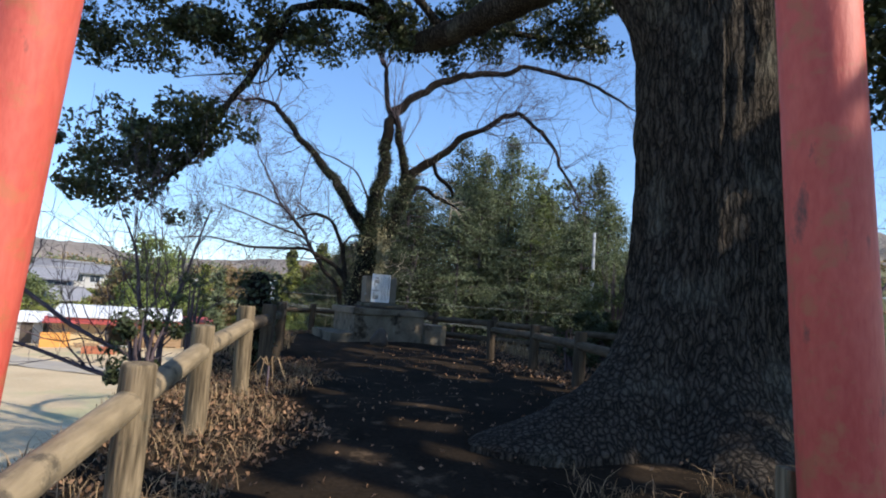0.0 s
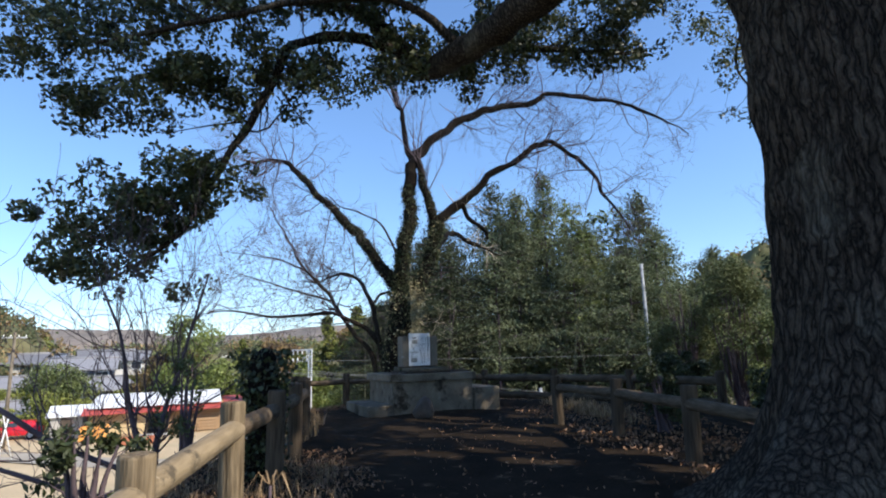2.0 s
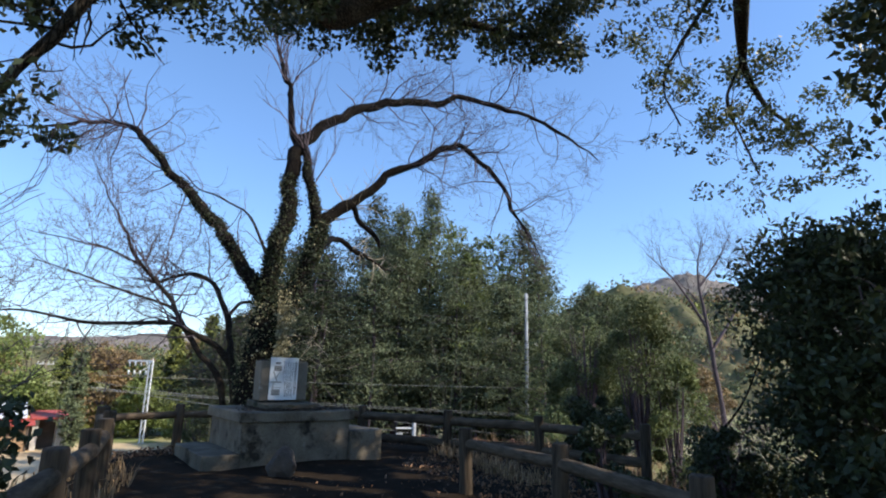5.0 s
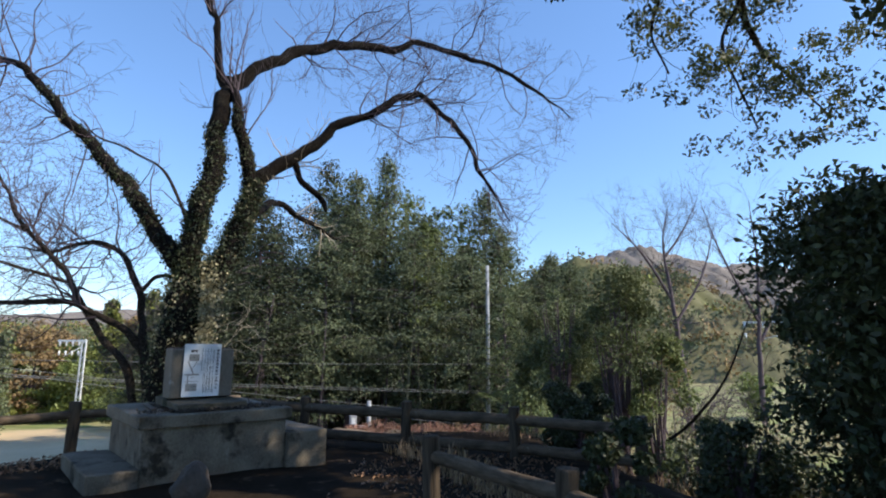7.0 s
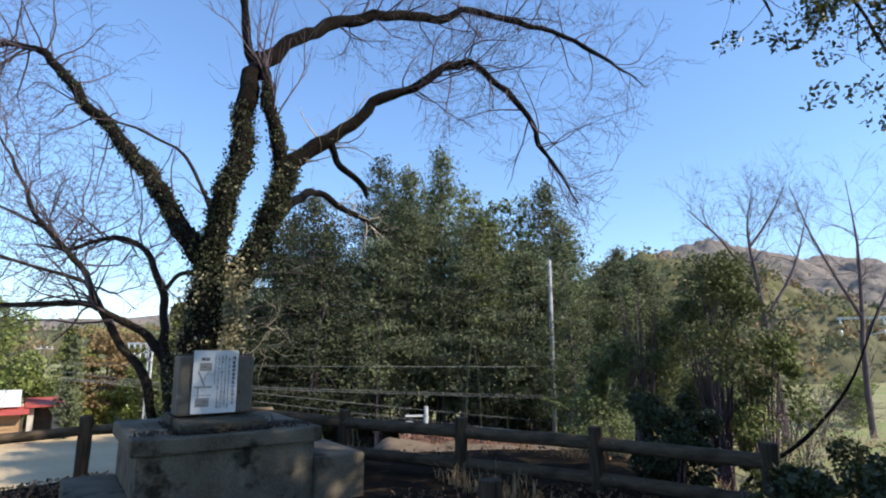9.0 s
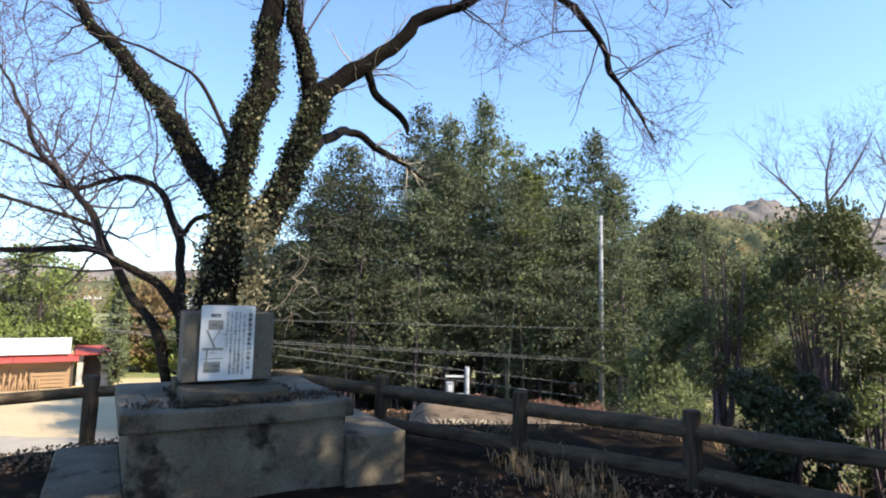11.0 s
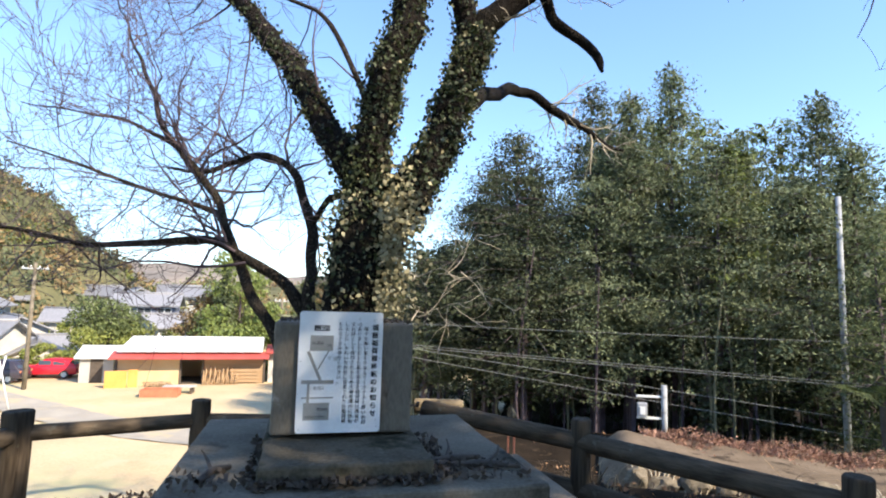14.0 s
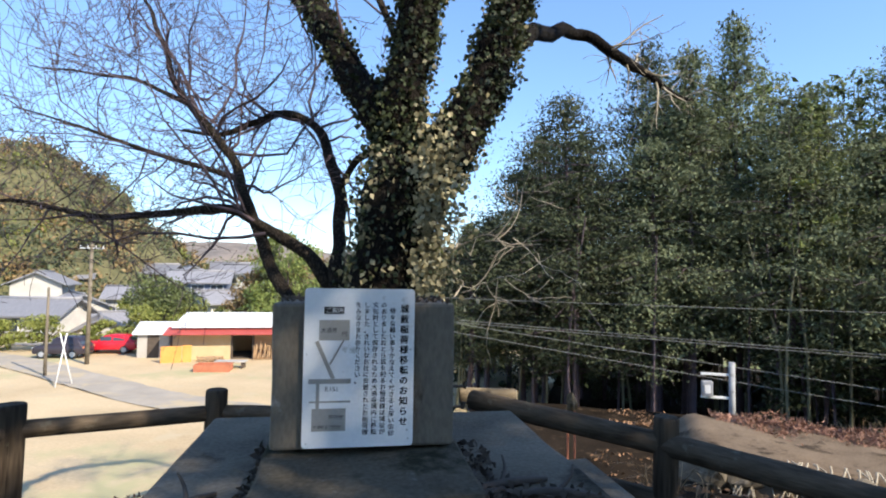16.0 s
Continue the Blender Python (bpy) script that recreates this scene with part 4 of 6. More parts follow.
    tagged(raw("branchlet", v, f, M_BARK, t), kind="stuff")
    pts = []

    def spray(path, per_m, size, count, lo=0.0):
        for q in path[int(lo * len(path)):]:
            for _ in range(rng.poisson(per_m)):
                pts.append(clump(q[:3] + rng.normal(size=3) * np.array([0.5, 0.5, 0.3]), size * rng.uniform(0.6, 1.3), int(count * rng.uniform(0.6, 1.4))))

    spray(limbs[1], 0.5, 0.3, 90, 0.68)
    spray(limbs[8], 0.35, 0.4, 90, 0.4)
    spray(limbs[9], 0.9, 0.42, 100, 0.1)
    spray(limbs[0], 0.5, 0.4, 110, 0.6)
    spray(limbs[3], 0.45, 0.34, 38, 0.1)
    spray(limbs[4], 0.45, 0.36, 38, 0.2)
    spray(limbs[2], 0.5, 0.36, 38, 0.55)
    for p in tw[::2]:
        if rng.random() < 0.5:
            pts.append(clump(p[-1][:3], 0.28, 40))
    # leaf masses added high up to shade the left-hand fence
    for x, y, z in ((2.4, 11.6, 8.5), (3.4, 12.0, 8.7), (4.4, 11.6, 8.8), (5.2, 11.0, 9.0), (3.0, 10.6, 8.9), (1.6, 10.9, 8.6)):
        for _ in range(9):
            pts.append(clump(np.array([x, y, z]) + rng.normal(size=3) * np.array([0.6, 0.6, 0.35]), 0.5, 110))
    thin = []
    for x, y, z, n in LEAF_MASSES:
        for _ in range(round(n * (2.3 if x < 5 else 5.0))):
            if x < 5:
                pts.append(clump(np.array([x, y, z]) + rng.normal(size=3) * np.array([0.42, 0.5, 0.2]), rng.uniform(0.22, 0.45), int(rng.uniform(70, 150))))
            else:
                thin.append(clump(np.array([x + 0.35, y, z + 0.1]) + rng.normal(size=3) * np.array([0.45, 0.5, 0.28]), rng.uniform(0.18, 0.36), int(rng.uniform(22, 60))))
    leaves("crown", np.vstack(thin) - off[:3], 0.105, 0.052, M_CAMPHORLIT, t, 0.4, "leaves in open sprays, sunlight in their olive-green colour")
    # the main crown over the path, out of view and added for its shade
    dense = []
    for _ in range(900):
        a, rr = rng.uniform(0, 2 * math.pi), 8.8 * math.sqrt(rng.uniform(0.01, 1))
        x, y = 4.2 + rr * math.cos(a) * 1.1, 3.6 + rr * math.sin(a)
        if y > 5.5 + 0.75 * max(x, 0) or (x < 0 and y > 5.0):
            continue
        z = 7.6 + 3.4 * math.sqrt(max(0, 1 - (rr / 9.2) ** 2)) * rng.uniform(0.0, 1) - (0.9 if x > 6 else 0) * rng.uniform(0, 3)
        dense.append(clump((x, y, z), rng.uniform(0.7, 1.1), 62 if y < 6 else 46))
    # unseen leaf slab along the sun's slope, added to shade the path
    for _ in range(420):
        x, y = rng.uniform(5.2, 12.5), rng.uniform(-5.5, 5.0)
        z = 0.79 * (x + 1.6) + rng.uniform(-2.2, 0.0)
        if z > 4.2:
            dense.append(clump((x, y, z), rng.uniform(0.45, 0.75), 44))
    # unseen mass to the right, added to keep the sun off the plinth
    for _ in range(420):
        p = clump((10.6, 10.4, 8.2), 1.0, 1)[0]
        q = np.array([10.6, 10.4, 8.2]) + (p - np.array([10.6, 10.4, 8.2])) * np.array([3.4, 3.6, 4.6])
        if q[1] < 5.6 + 0.76 * q[0] and q[2] > 4.2:
            dense.append(clump(q, rng.uniform(0.5, 0.8), 42))
    # unseen low mass, added to shade the foot of the trunk
    for _ in range(110):
        dense.append(clump(np.array([9.4, 2.6, 5.0]) + rng.normal(size=3) * np.array([1.1, 1.5, 0.9]), rng.uniform(0.5, 0.8), 46))
    # unseen high layer, added to dim the skylight on the path
    for _ in range(290):
        dense.append(clump((rng.uniform(-4.2, 4.2), rng.uniform(3.0, 11.0), rng.uniform(9.9, 12.6)), rng.uniform(0.7, 1.1), 48))
    dense = np.vstack(dense)
    dense = dense[~sunny(dense)]
    leaves("crown", dense - off[:3], 0.2, 0.11, M_CAMPHOR, t, 0.3, "unseen dense evergreen crown, added to shade the path")
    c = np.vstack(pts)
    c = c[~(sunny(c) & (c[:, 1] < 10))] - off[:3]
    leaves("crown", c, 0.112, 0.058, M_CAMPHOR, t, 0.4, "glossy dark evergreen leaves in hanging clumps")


camphor()


# ---------------- shrubs and other trees ----------------
def shrub(name, at, size, tall, n, leaf, mat, label, stems=7, lobes=16, bare=0.25, category="shrub"):
    t = thing(name, at, label, category)
    st = []
    for _ in range(stems):
        a, rr = rng.uniform(0, 2 * math.pi), rng.uniform(0.1, 0.5) * size
        st.append(limb([(rng.normal() * 0.1, rng.normal() * 0.1, -0.3, 0.03), (math.cos(a) * rr * 0.5, math.sin(a) * rr * 0.5, tall * 0.35, 0.024), (math.cos(a) * rr, math.sin(a) * rr, tall * rng.uniform(0.7, 0.95), 0.008)], 5))
    v, f = tubes(st + twigs(st, 2.0, 0.5 * size, 0.5, 1), 5)
    raw("stem", v, f, M_TWIG, t)
    pts = []
    for _ in range(lobes):
        a, h = rng.uniform(0, 2 * math.pi), rng.uniform(bare, 1)
        rr = size * math.sqrt(max(0.05, 1 - (abs(h - 0.5) * 1.75) ** 2)) * rng.uniform(0.35, 0.85)
        pts.append(clump((math.cos(a) * rr, math.sin(a) * rr, h * tall), size * rng.uniform(0.16, 0.45), n // lobes, 0.9))
    leaves("foliage", np.vstack(pts), leaf[0], leaf[1], mat, t, 0.1)
    return t


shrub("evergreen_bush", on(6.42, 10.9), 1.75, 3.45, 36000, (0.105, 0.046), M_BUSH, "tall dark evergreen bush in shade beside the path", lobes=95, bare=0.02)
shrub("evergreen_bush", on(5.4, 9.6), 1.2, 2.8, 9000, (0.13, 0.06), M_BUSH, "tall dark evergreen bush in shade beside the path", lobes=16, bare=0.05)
shrub("multi_stem_shrub", on(6.55, 17.2), 1.2, 4.2, 8500, (0.085, 0.042), M_BUSHMID, "many-stemmed leafy shrub, sunlit green on one side", stems=24, lobes=34, bare=0.42)
shrub("multi_stem_shrub", on(5.7, 18.4), 1.3, 3.6, 9000, (0.085, 0.042), M_BUSHMID, "many-stemmed dark leafy shrub behind the fence", stems=14, lobes=20, bare=0.35)
shrub("low_shrub", on(2.55, 10.7), 0.5, 1.0, 4000, (0.06, 0.035), M_BUSH, "low clipped dark shrub by the fence", lobes=14, bare=0.2)
shrub("low_shrub", on(4.3, 14.9), 0.62, 1.2, 11000, (0.06, 0.035), M_BUSH, "low dark shrub behind the log fence", lobes=30, bare=0.02)
shrub("slope_shrub", on(-3.6, 8.3), 0.34, 1.3, 620, (0.06, 0.03), M_BUSHMID, "ragged evergreen shrub on the slope below the fence", lobes=14, bare=0.2)
shrub("slope_shrub", on(-2.92, 5.7), 0.42, 0.85, 900, (0.08, 0.03), M_BUSH, "ragged evergreen shrub on the slope below the fence", lobes=10, bare=0.1)
# extra shrub in the lighter leaf colour, painted as its neighbour's sunlit side
shrub("multi_stem_shrub", on(7.3, 17.1), 0.9, 3.8, 5200, (0.1, 0.05), M_BUSHLIT, "thin light-green shrub added as the sunlit side of its neighbour", stems=8, lobes=24, bare=0.1)
shrub("low_shrub", on(5.0, 12.1), 0.65, 0.95, 3000, (0.08, 0.04), M_BUSH, "low dark evergreen shrub in shade by the fence end", lobes=22, bare=0.02)
# dark shrub added to cover bright ground where only the bush's shade lies
shrub("slope_shrub", on(7.3, 14.8), 1.3, 1.7, 6500, (0.1, 0.05), M_BUSH, "low evergreen undergrowth on the slope", lobes=18, bare=0.05)


def ivy_stump(at):
    """A broken upright stump, overgrown with dark leaves."""
    t = thing("ivy_stump", at, "thick dark broken stump overgrown with ivy beside the fence", "stump")
    v, f = tubes([limb([(0, 0, -0.4, 0.26), (0, 0, 0.1, 0.19), (0.02, 0.01, 0.6, 0.165), (0.0, 0.03, 1.1, 0.15), (0.03, 0.02, 1.24, 0.12), (0.03, 0.02, 1.26, 0.01)])], 14)
    for q in range(len(v)):
        v[q] += np.array(noise.noise_vector(Vector(v[q]) * 6)) * 0.03
    raw("stump", v, f, M_CHERRY, t, smooth=True)
    p = []
    for _ in range(1500):
        a, z = rng.uniform(0, 2 * math.pi), rng.uniform(0.05, 1.32)
        r = 0.17 + abs(rng.normal()) * (0.04 + 0.05 * (z > 0.9))
        p.append((math.cos(a) * r, math.sin(a) * r, z))
    leaves("ivy", np.array(p), 0.06, 0.045, M_BUSH, t, 0.6, "dark evergreen ivy")


ivy_stump(on(-2.42, 7.62))


def bare_tree(name, at, rows, count, length, label, mat=M_TWIG, depth=2, lift=0.25):
    t = thing(name, at, label, "tree")
    paths = [limb(r) for r in rows]
    v, f = tubes(paths, 7)
    raw("trunk", v, f, M_TWIG, t, smooth=True)
    tw = twigs(paths, count, length, 0.4, depth, lift=lift)
    v, f = tubes(tw, 3)
    tagged(raw("twig", v, f, mat, t), kind="stuff")
    return t


bare_tree("bare_tree", on(-4.35, 9.0), [[(0, 0, -0.5, 0.06), (0.02, 0, 0.6, 0.052), (0.05, 0, 1.4, 0.038), (0.25, 0.1, 2.3, 0.024), (0.5, 0.2, 3.4, 0.01)],
                                         [(0, 0, 0.7, 0.045), (-0.35, 0, 1.6, 0.034), (-0.5, -0.1, 2.6, 0.02), (-0.9, -0.1, 3.4, 0.01)],
                                         [(0, 0, 0.8, 0.04), (-0.8, -0.4, 1.2, 0.032), (-1.6, -0.9, 1.9, 0.028), (-2.3, -1.2, 2.7, 0.01)],
                                         [(0, 0, 0.5, 0.05), (-0.9, -0.2, 0.7, 0.035), (-2.0, -0.5, 1.1, 0.022), (-3.2, -0.8, 1.2, 0.008)]], 5.0, 1.7, "small leafless sapling with spreading shoots on the slope", depth=2, lift=0.32)
bare_tree("bare_tree", on(17.6, 30.0), [[(0.3, 0, -1, 0.16), (0.2, 0, 2, 0.13), (-0.3, 0, 6.5, 0.09), (-0.6, 0, 9, 0.05), (-0.2, 0, 11, 0.015)],
                                         [(-0.3, 0, 6.3, 0.08), (-1.8, 0, 8.5, 0.05), (-3.2, 0.3, 10, 0.015)], [(-0.2, 0, 5, 0.08), (1.5, 0, 7.5, 0.05), (2.6, 0, 10.5, 0.015)],
                                         [(-0.5, 0, 8.4, 0.06), (0.6, 0, 9.8, 0.04), (1.6, 0, 11.5, 0.01)]], 3.0, 2.0, "tall leafless tree beyond the hollow", lift=0.12, depth=3)
bare_tree("bare_tree", on(24, 32.0), [[(0, 0, -1, 0.16), (0, 0, 4, 0.13), (0.4, 0, 9, 0.07), (0.2, 0, 13, 0.015)], [(0.2, 0, 6, 0.09), (-1.8, 0, 9.5, 0.05), (-3, 0, 12.5, 0.015)], [(0.2, 0, 5, 0.09), (2.4, 0, 8.5, 0.05), (3.8, 0, 12, 0.015)]], 2.6, 2.2, "tall leafless tree beyond the hollow", lift=0.15, depth=3)


# ---------------- forest ----------------
def conifer(at, tall, wide, mat, label, n=8700, spray_len=0.17, bare=0.17, name="cedar_tree", ragged=0.35, culms=1, group="grove behind the hollow", taper=1.6, boughs_n=190, fluff=1.0):
    t = thing(name, at, label, "tree", group)
    paths = []
    for k in range(culms):
        ox, oy = (0, 0) if culms == 1 else rng.normal(size=2) * 0.7
        paths.append(limb([(ox, oy, -1.0, 0.13 if culms == 1 else 0.045), (ox, oy, tall * 0.5, 0.09 if culms == 1 else 0.04), (ox + rng.normal() * 0.2, oy, tall * 0.97, 0.012)], 5))
    boughs, pts, fill = [], [], []
    for _ in range(boughs_n):
        h = bare + (1 - bare) * rng.uniform(0, 1) ** 1.1
        z = tall * h
        env = wide * (min(1.0, (1.04 - h) * taper)) ** 0.8 * min(1.0, 0.5 + (h - bare) * 2.5)
        a, L = rng.uniform(0, 2 * math.pi), env * rng.uniform(0.55, 1.0 + ragged * 0.45)
        ox, oy = paths[int(rng.integers(0, len(paths)))][0, :2] if culms > 1 else (0, 0)
        tip = np.array([ox + math.cos(a) * L, oy + math.sin(a) * L, z - 0.25 * L * rng.uniform(-0.4, 1)])
        root = np.array([ox, oy, z])
        boughs.append(np.array([np.append(root, 0.025), np.append((root + tip) / 2 + np.array([0, 0, 0.12]), 0.016), np.append(tip, 0.005)]))
        k = max(6, int(n / boughs_n * (0.35 + 0.9 * L / wide)))
        for s in rng.uniform(0.3, 1.0, 4):
            c0 = root + (tip - root) * s + np.array([0, 0, 0.12 * math.sin(s * math.pi)])
            pts.append(c0 + rng.normal(size=(k // 4, 3)) * np.array([0.17, 0.17, 0.1]) * fluff * (0.7 + 0.5 * s))
        fill.append(root + (tip - root) * rng.uniform(0.05, 0.5, (2, 1)) + rng.normal(size=(2, 3)) * 0.2)
    v, f = tubes(paths + boughs[::3], 5)
    raw("trunk", v, f, M_CULM if culms > 1 else M_TWIG, t, smooth=True)
    pts.append(clump((0, 0, tall * 0.99), 0.2, 40, 2.2))
    leaves("crown", np.vstack(pts), spray_len, spray_len * 0.36, mat, t, 0.5)
    # large dark leaves near the trunk stand for the shade inside the crown
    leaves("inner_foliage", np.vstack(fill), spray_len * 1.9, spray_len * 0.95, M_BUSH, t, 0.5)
    return t


def forest():
    cedars = [conifer((0, 0, 0), 13.0, 2.6, M_CEDAR, "tall dense cedar in a shaded grove", 14000, 0.14, 0.26, taper=2.5, boughs_n=260, fluff=1.35, ragged=0.6),
              conifer((0, 0, 0), 11.0, 2.9, M_CEDAR, "tall dense cedar in a shaded grove", 14000, 0.14, ragged=0.9, bare=0.24, taper=3.0, boughs_n=260, fluff=1.4),
              conifer((0, 0, 0), 12.0, 2.5, M_CEDAR, "tall dense cedar in a shaded grove", 14000, 0.14, ragged=0.6, bare=0.3, taper=1.55, boughs_n=260, fluff=1.35)]
    shaded = [conifer((0, 0, 0), 13.0, 2.6, M_CEDARSHADE, "dense cedar of the grove with shade in its dark leaf colour", 14000, 0.14, 0.26, taper=2.5, boughs_n=260, fluff=1.35, ragged=0.6),
              conifer((0, 0, 0), 11.0, 2.8, M_CEDARSHADE, "dense cedar of the grove with shade in its dark leaf colour", 14000, 0.14, 0.22, taper=2.8, boughs_n=260, fluff=1.4, ragged=0.8)]
    bamboo = conifer((0, 0, 0), 13.5, 1.8, M_BAMBOO, "clump of yellow-green bamboo in the grove", 9000, 0.18, 0.4, "bamboo_clump", 0.6, 7)
    spots = []
    for row, (y, step) in enumerate(((35.6, 2.0), (37.6, 2.2), (40.2, 2.4), (43.5, 2.6))):
        x = -6.0 + row * 0.7 - (row * 1.0)
        while x < 17 - row * 0.4:
            spots.append((x + rng.normal() * 0.35, y + rng.normal() * 0.6, row))
            x += step * rng.uniform(0.85, 1.15)
    first = {}
    for x, y, row in spots:
        ang = math.degrees(math.atan2(x, y))
        ridge = 11.0 + 0.7 * math.sin(x * 1.3) + 0.5 * math.sin(x * 2.9 + 1) - 0.13 * max(0, x - 5) ** 1.45 - 1.0 * max(0, -0.5 - x) ** 0.9
        k = int(rng.integers(0, 3))
        src = bamboo if (row >= 1 and 4.0 < x < 10 and rng.random() < 0.6) else cedars[k]
        base_tall = {0: 13.0, 1: 11.0, 2: 12.0}[k] if src is not bamboo else 13.5
        # left-hand trees take the darker leaf colour in place of shade
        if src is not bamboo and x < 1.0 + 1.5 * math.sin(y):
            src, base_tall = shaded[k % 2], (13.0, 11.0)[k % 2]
        g = float(height(x, y))
        tall = (ridge - g) * rng.uniform(0.82, 1.03) * (0.84 if row == 0 else 1.0) * (1.1 if k == 2 else 1.0)
        s = max(tall, 6.0) / base_tall
        m = pose(x, y, g, 0, 0, rng.uniform(0, 360)) @ Matrix.Diagonal((rng.uniform(1.05, 1.4), rng.uniform(1.05, 1.4), s, 1))
        if id(src) not in first:
            first[id(src)] = True
            src.matrix_basis = m
        else:
            c = copy_thing(src, Matrix.Identity(4))
            c.matrix_basis = m
    for x, y, tall, wide in ((10.2, 28.2, 6.2, 1.5), (11.8, 27.0, 5.4, 1.5), (9.3, 31.6, 6.8, 1.6), (13.6, 28.5, 6.5, 1.7), (7.4, 24.6, 2.2, 0.9)):
        conifer(on(x, y), tall, wide, M_YOUNG, "young light-green conifer in the sun beside the grove", 6500, 0.13, 0.04, "young_conifer", 0.6, group="young conifers beside the grove")
    # thin pale stems at the grove's edge
    for k in range(46):
        x = rng.uniform(-7, 13)
        y = rng.uniform(33.2, 37.5)
        t = thing("sapling", on(x, y), "thin pale straight stem at the edge of the grove", "sapling", "thin stems at the grove's edge")
        v, f = tubes([limb([(0, 0, -0.4, 0.055), (rng.normal() * 0.15, 0, 3.5, 0.045), (rng.normal() * 0.3, 0, rng.uniform(6, 9), 0.02)], 4)], 6)
        raw("stem", v, f, M_CULM if rng.random() < 0.45 else M_TWIG, t)


forest()


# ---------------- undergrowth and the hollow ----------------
# the two back rows are added dark backing that closes bright gaps between trunks
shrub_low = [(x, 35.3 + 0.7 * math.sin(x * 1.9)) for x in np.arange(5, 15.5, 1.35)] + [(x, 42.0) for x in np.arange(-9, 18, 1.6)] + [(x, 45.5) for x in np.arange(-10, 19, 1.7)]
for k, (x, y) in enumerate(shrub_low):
    shrub("undergrowth", on(x, y), 1.25, (4.3 if y > 38 else 3.6) + 0.8 * math.sin(k * 2.1), 2300, (0.19, 0.09), M_BUSH, "dense undergrowth of the grove with shade in its dark leaf colour", stems=6, lobes=22, bare=0.02)
shrub("slope_shrub", on(7.6, 16.4), 0.7, 1.2, 1200, (0.09, 0.045), M_BUSH, "low evergreen undergrowth on the slope", lobes=14, bare=0.05)
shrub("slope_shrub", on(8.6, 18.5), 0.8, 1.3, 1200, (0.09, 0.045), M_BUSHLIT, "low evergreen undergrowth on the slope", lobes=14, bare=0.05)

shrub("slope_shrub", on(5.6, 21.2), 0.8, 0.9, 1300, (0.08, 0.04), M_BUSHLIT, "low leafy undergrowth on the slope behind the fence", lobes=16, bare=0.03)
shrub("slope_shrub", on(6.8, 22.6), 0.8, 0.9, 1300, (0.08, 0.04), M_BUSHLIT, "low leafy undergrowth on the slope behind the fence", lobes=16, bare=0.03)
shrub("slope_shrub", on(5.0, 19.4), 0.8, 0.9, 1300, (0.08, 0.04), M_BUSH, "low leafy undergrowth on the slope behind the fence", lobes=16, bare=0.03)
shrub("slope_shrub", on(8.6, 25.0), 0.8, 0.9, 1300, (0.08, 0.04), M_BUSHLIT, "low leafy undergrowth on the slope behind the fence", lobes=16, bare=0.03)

for k, (x, y, s) in enumerate(((8.5, 17.6, 1.0), (10.0, 20.0, 1.3), (12.0, 23.0, 1.6), (9.6, 15.4, 0.9), (14.5, 25, 1.8), (11.5, 18.5, 1.2), (16.5, 28, 2.0), (13.0, 20.5, 1.4), (19.5, 30, 2.0), (7.4, 19.8, 1.0))):
    t = thing("bramble", on(x, y), "tangled bare bramble on the overgrown slope", "bramble", "brambles on the slope")
    st = [limb([(0, 0, -0.2, 0.02), (math.cos(a) * s * 0.35, math.sin(a) * s * 0.35, s * rng.uniform(0.6, 1.0), 0.016), (math.cos(a) * s * 0.9, math.sin(a) * s * 0.9, s * rng.uniform(0.3, 1.1), 0.006)], 5) for a in rng.uniform(0, 6.3, 9)]
    v, f = tubes(st + twigs(st, 2.0, 0.7 * s, 0.6, 2, lift=0.05), 4)
    raw("stem", v, f, M_PALETWIG if k % 2 else M_TWIG, t)
    leaves("foliage", np.vstack([clump((rng.normal() * s * 0.4, rng.normal() * s * 0.4, s * rng.uniform(0.1, 0.8)), 0.35 * s, 70) for _ in range(7)]), 0.1, 0.05, M_BUSHMID if k % 3 else M_BROWNLEAF, t)


def grass(name, spots, blades, tall, mat, label, width=0.008, lean=0.5):
    """Tufts of curved blades, all in one mesh."""
    V, Fc = [], []
    for x, y in spots:
        z = float(height(x, y))
        for _ in range(blades):
            a, L = rng.uniform(0, 2 * math.pi), tall * rng.uniform(0.4, 1.2)
            d = np.array([math.cos(a), math.sin(a), 0.0])
            s = np.array([-d[1], d[0], 0.0]) * width
            p0 = np.array([x, y, z - 0.02]) + np.append(rng.normal(size=2) * 0.06, 0)
            l = lean * rng.uniform(0.2, 1.4)
            p1 = p0 + d * L * l * 0.35 + np.array([0, 0, L * 0.6])
            p2 = p0 + d * L * l + np.array([0, 0, L * rng.uniform(0.5, 0.95)])
            b = len(V)
            V += [p0 - s, p0 + s, p1 + s * 0.7, p1 - s * 0.7, p2 + s * 0.15, p2 - s * 0.15]
            Fc += [(b, b + 1, b + 2, b + 3), (b + 3, b + 2, b + 4, b + 5)]
    return tagged(raw(name, V, Fc, mat), label, "grass", kind="stuff")


def scatter(n, x0, x1, y0, y1, keep=lambda x, y: True):
    out = []
    while len(out) < n:
        x, y = rng.uniform(x0, x1), rng.uniform(y0, y1)
        if keep(x, y):
            out.append((x, y))
    return out


def left_of_fence(x, y):
    e = -1.55 - 0.13 * (y - 3)
    return x < e + 0.55 + 0.15 * math.sin(y * 3)


grass("dry_grass", scatter(900, -6.0, -0.9, 0.8, 8.5, left_of_fence), 8, 0.2, M_DRYGRASS, "dry straw-coloured grass on the slope below the fence", 0.0035, 1.3)
grass("dry_grass", scatter(240, -7, -2.2, 8.5, 14, lambda x, y: x < -2.3 - 0.2 * (y - 8)), 10, 0.35, M_DRYGRASS, "dry straw-coloured grass on the slope below the fence")
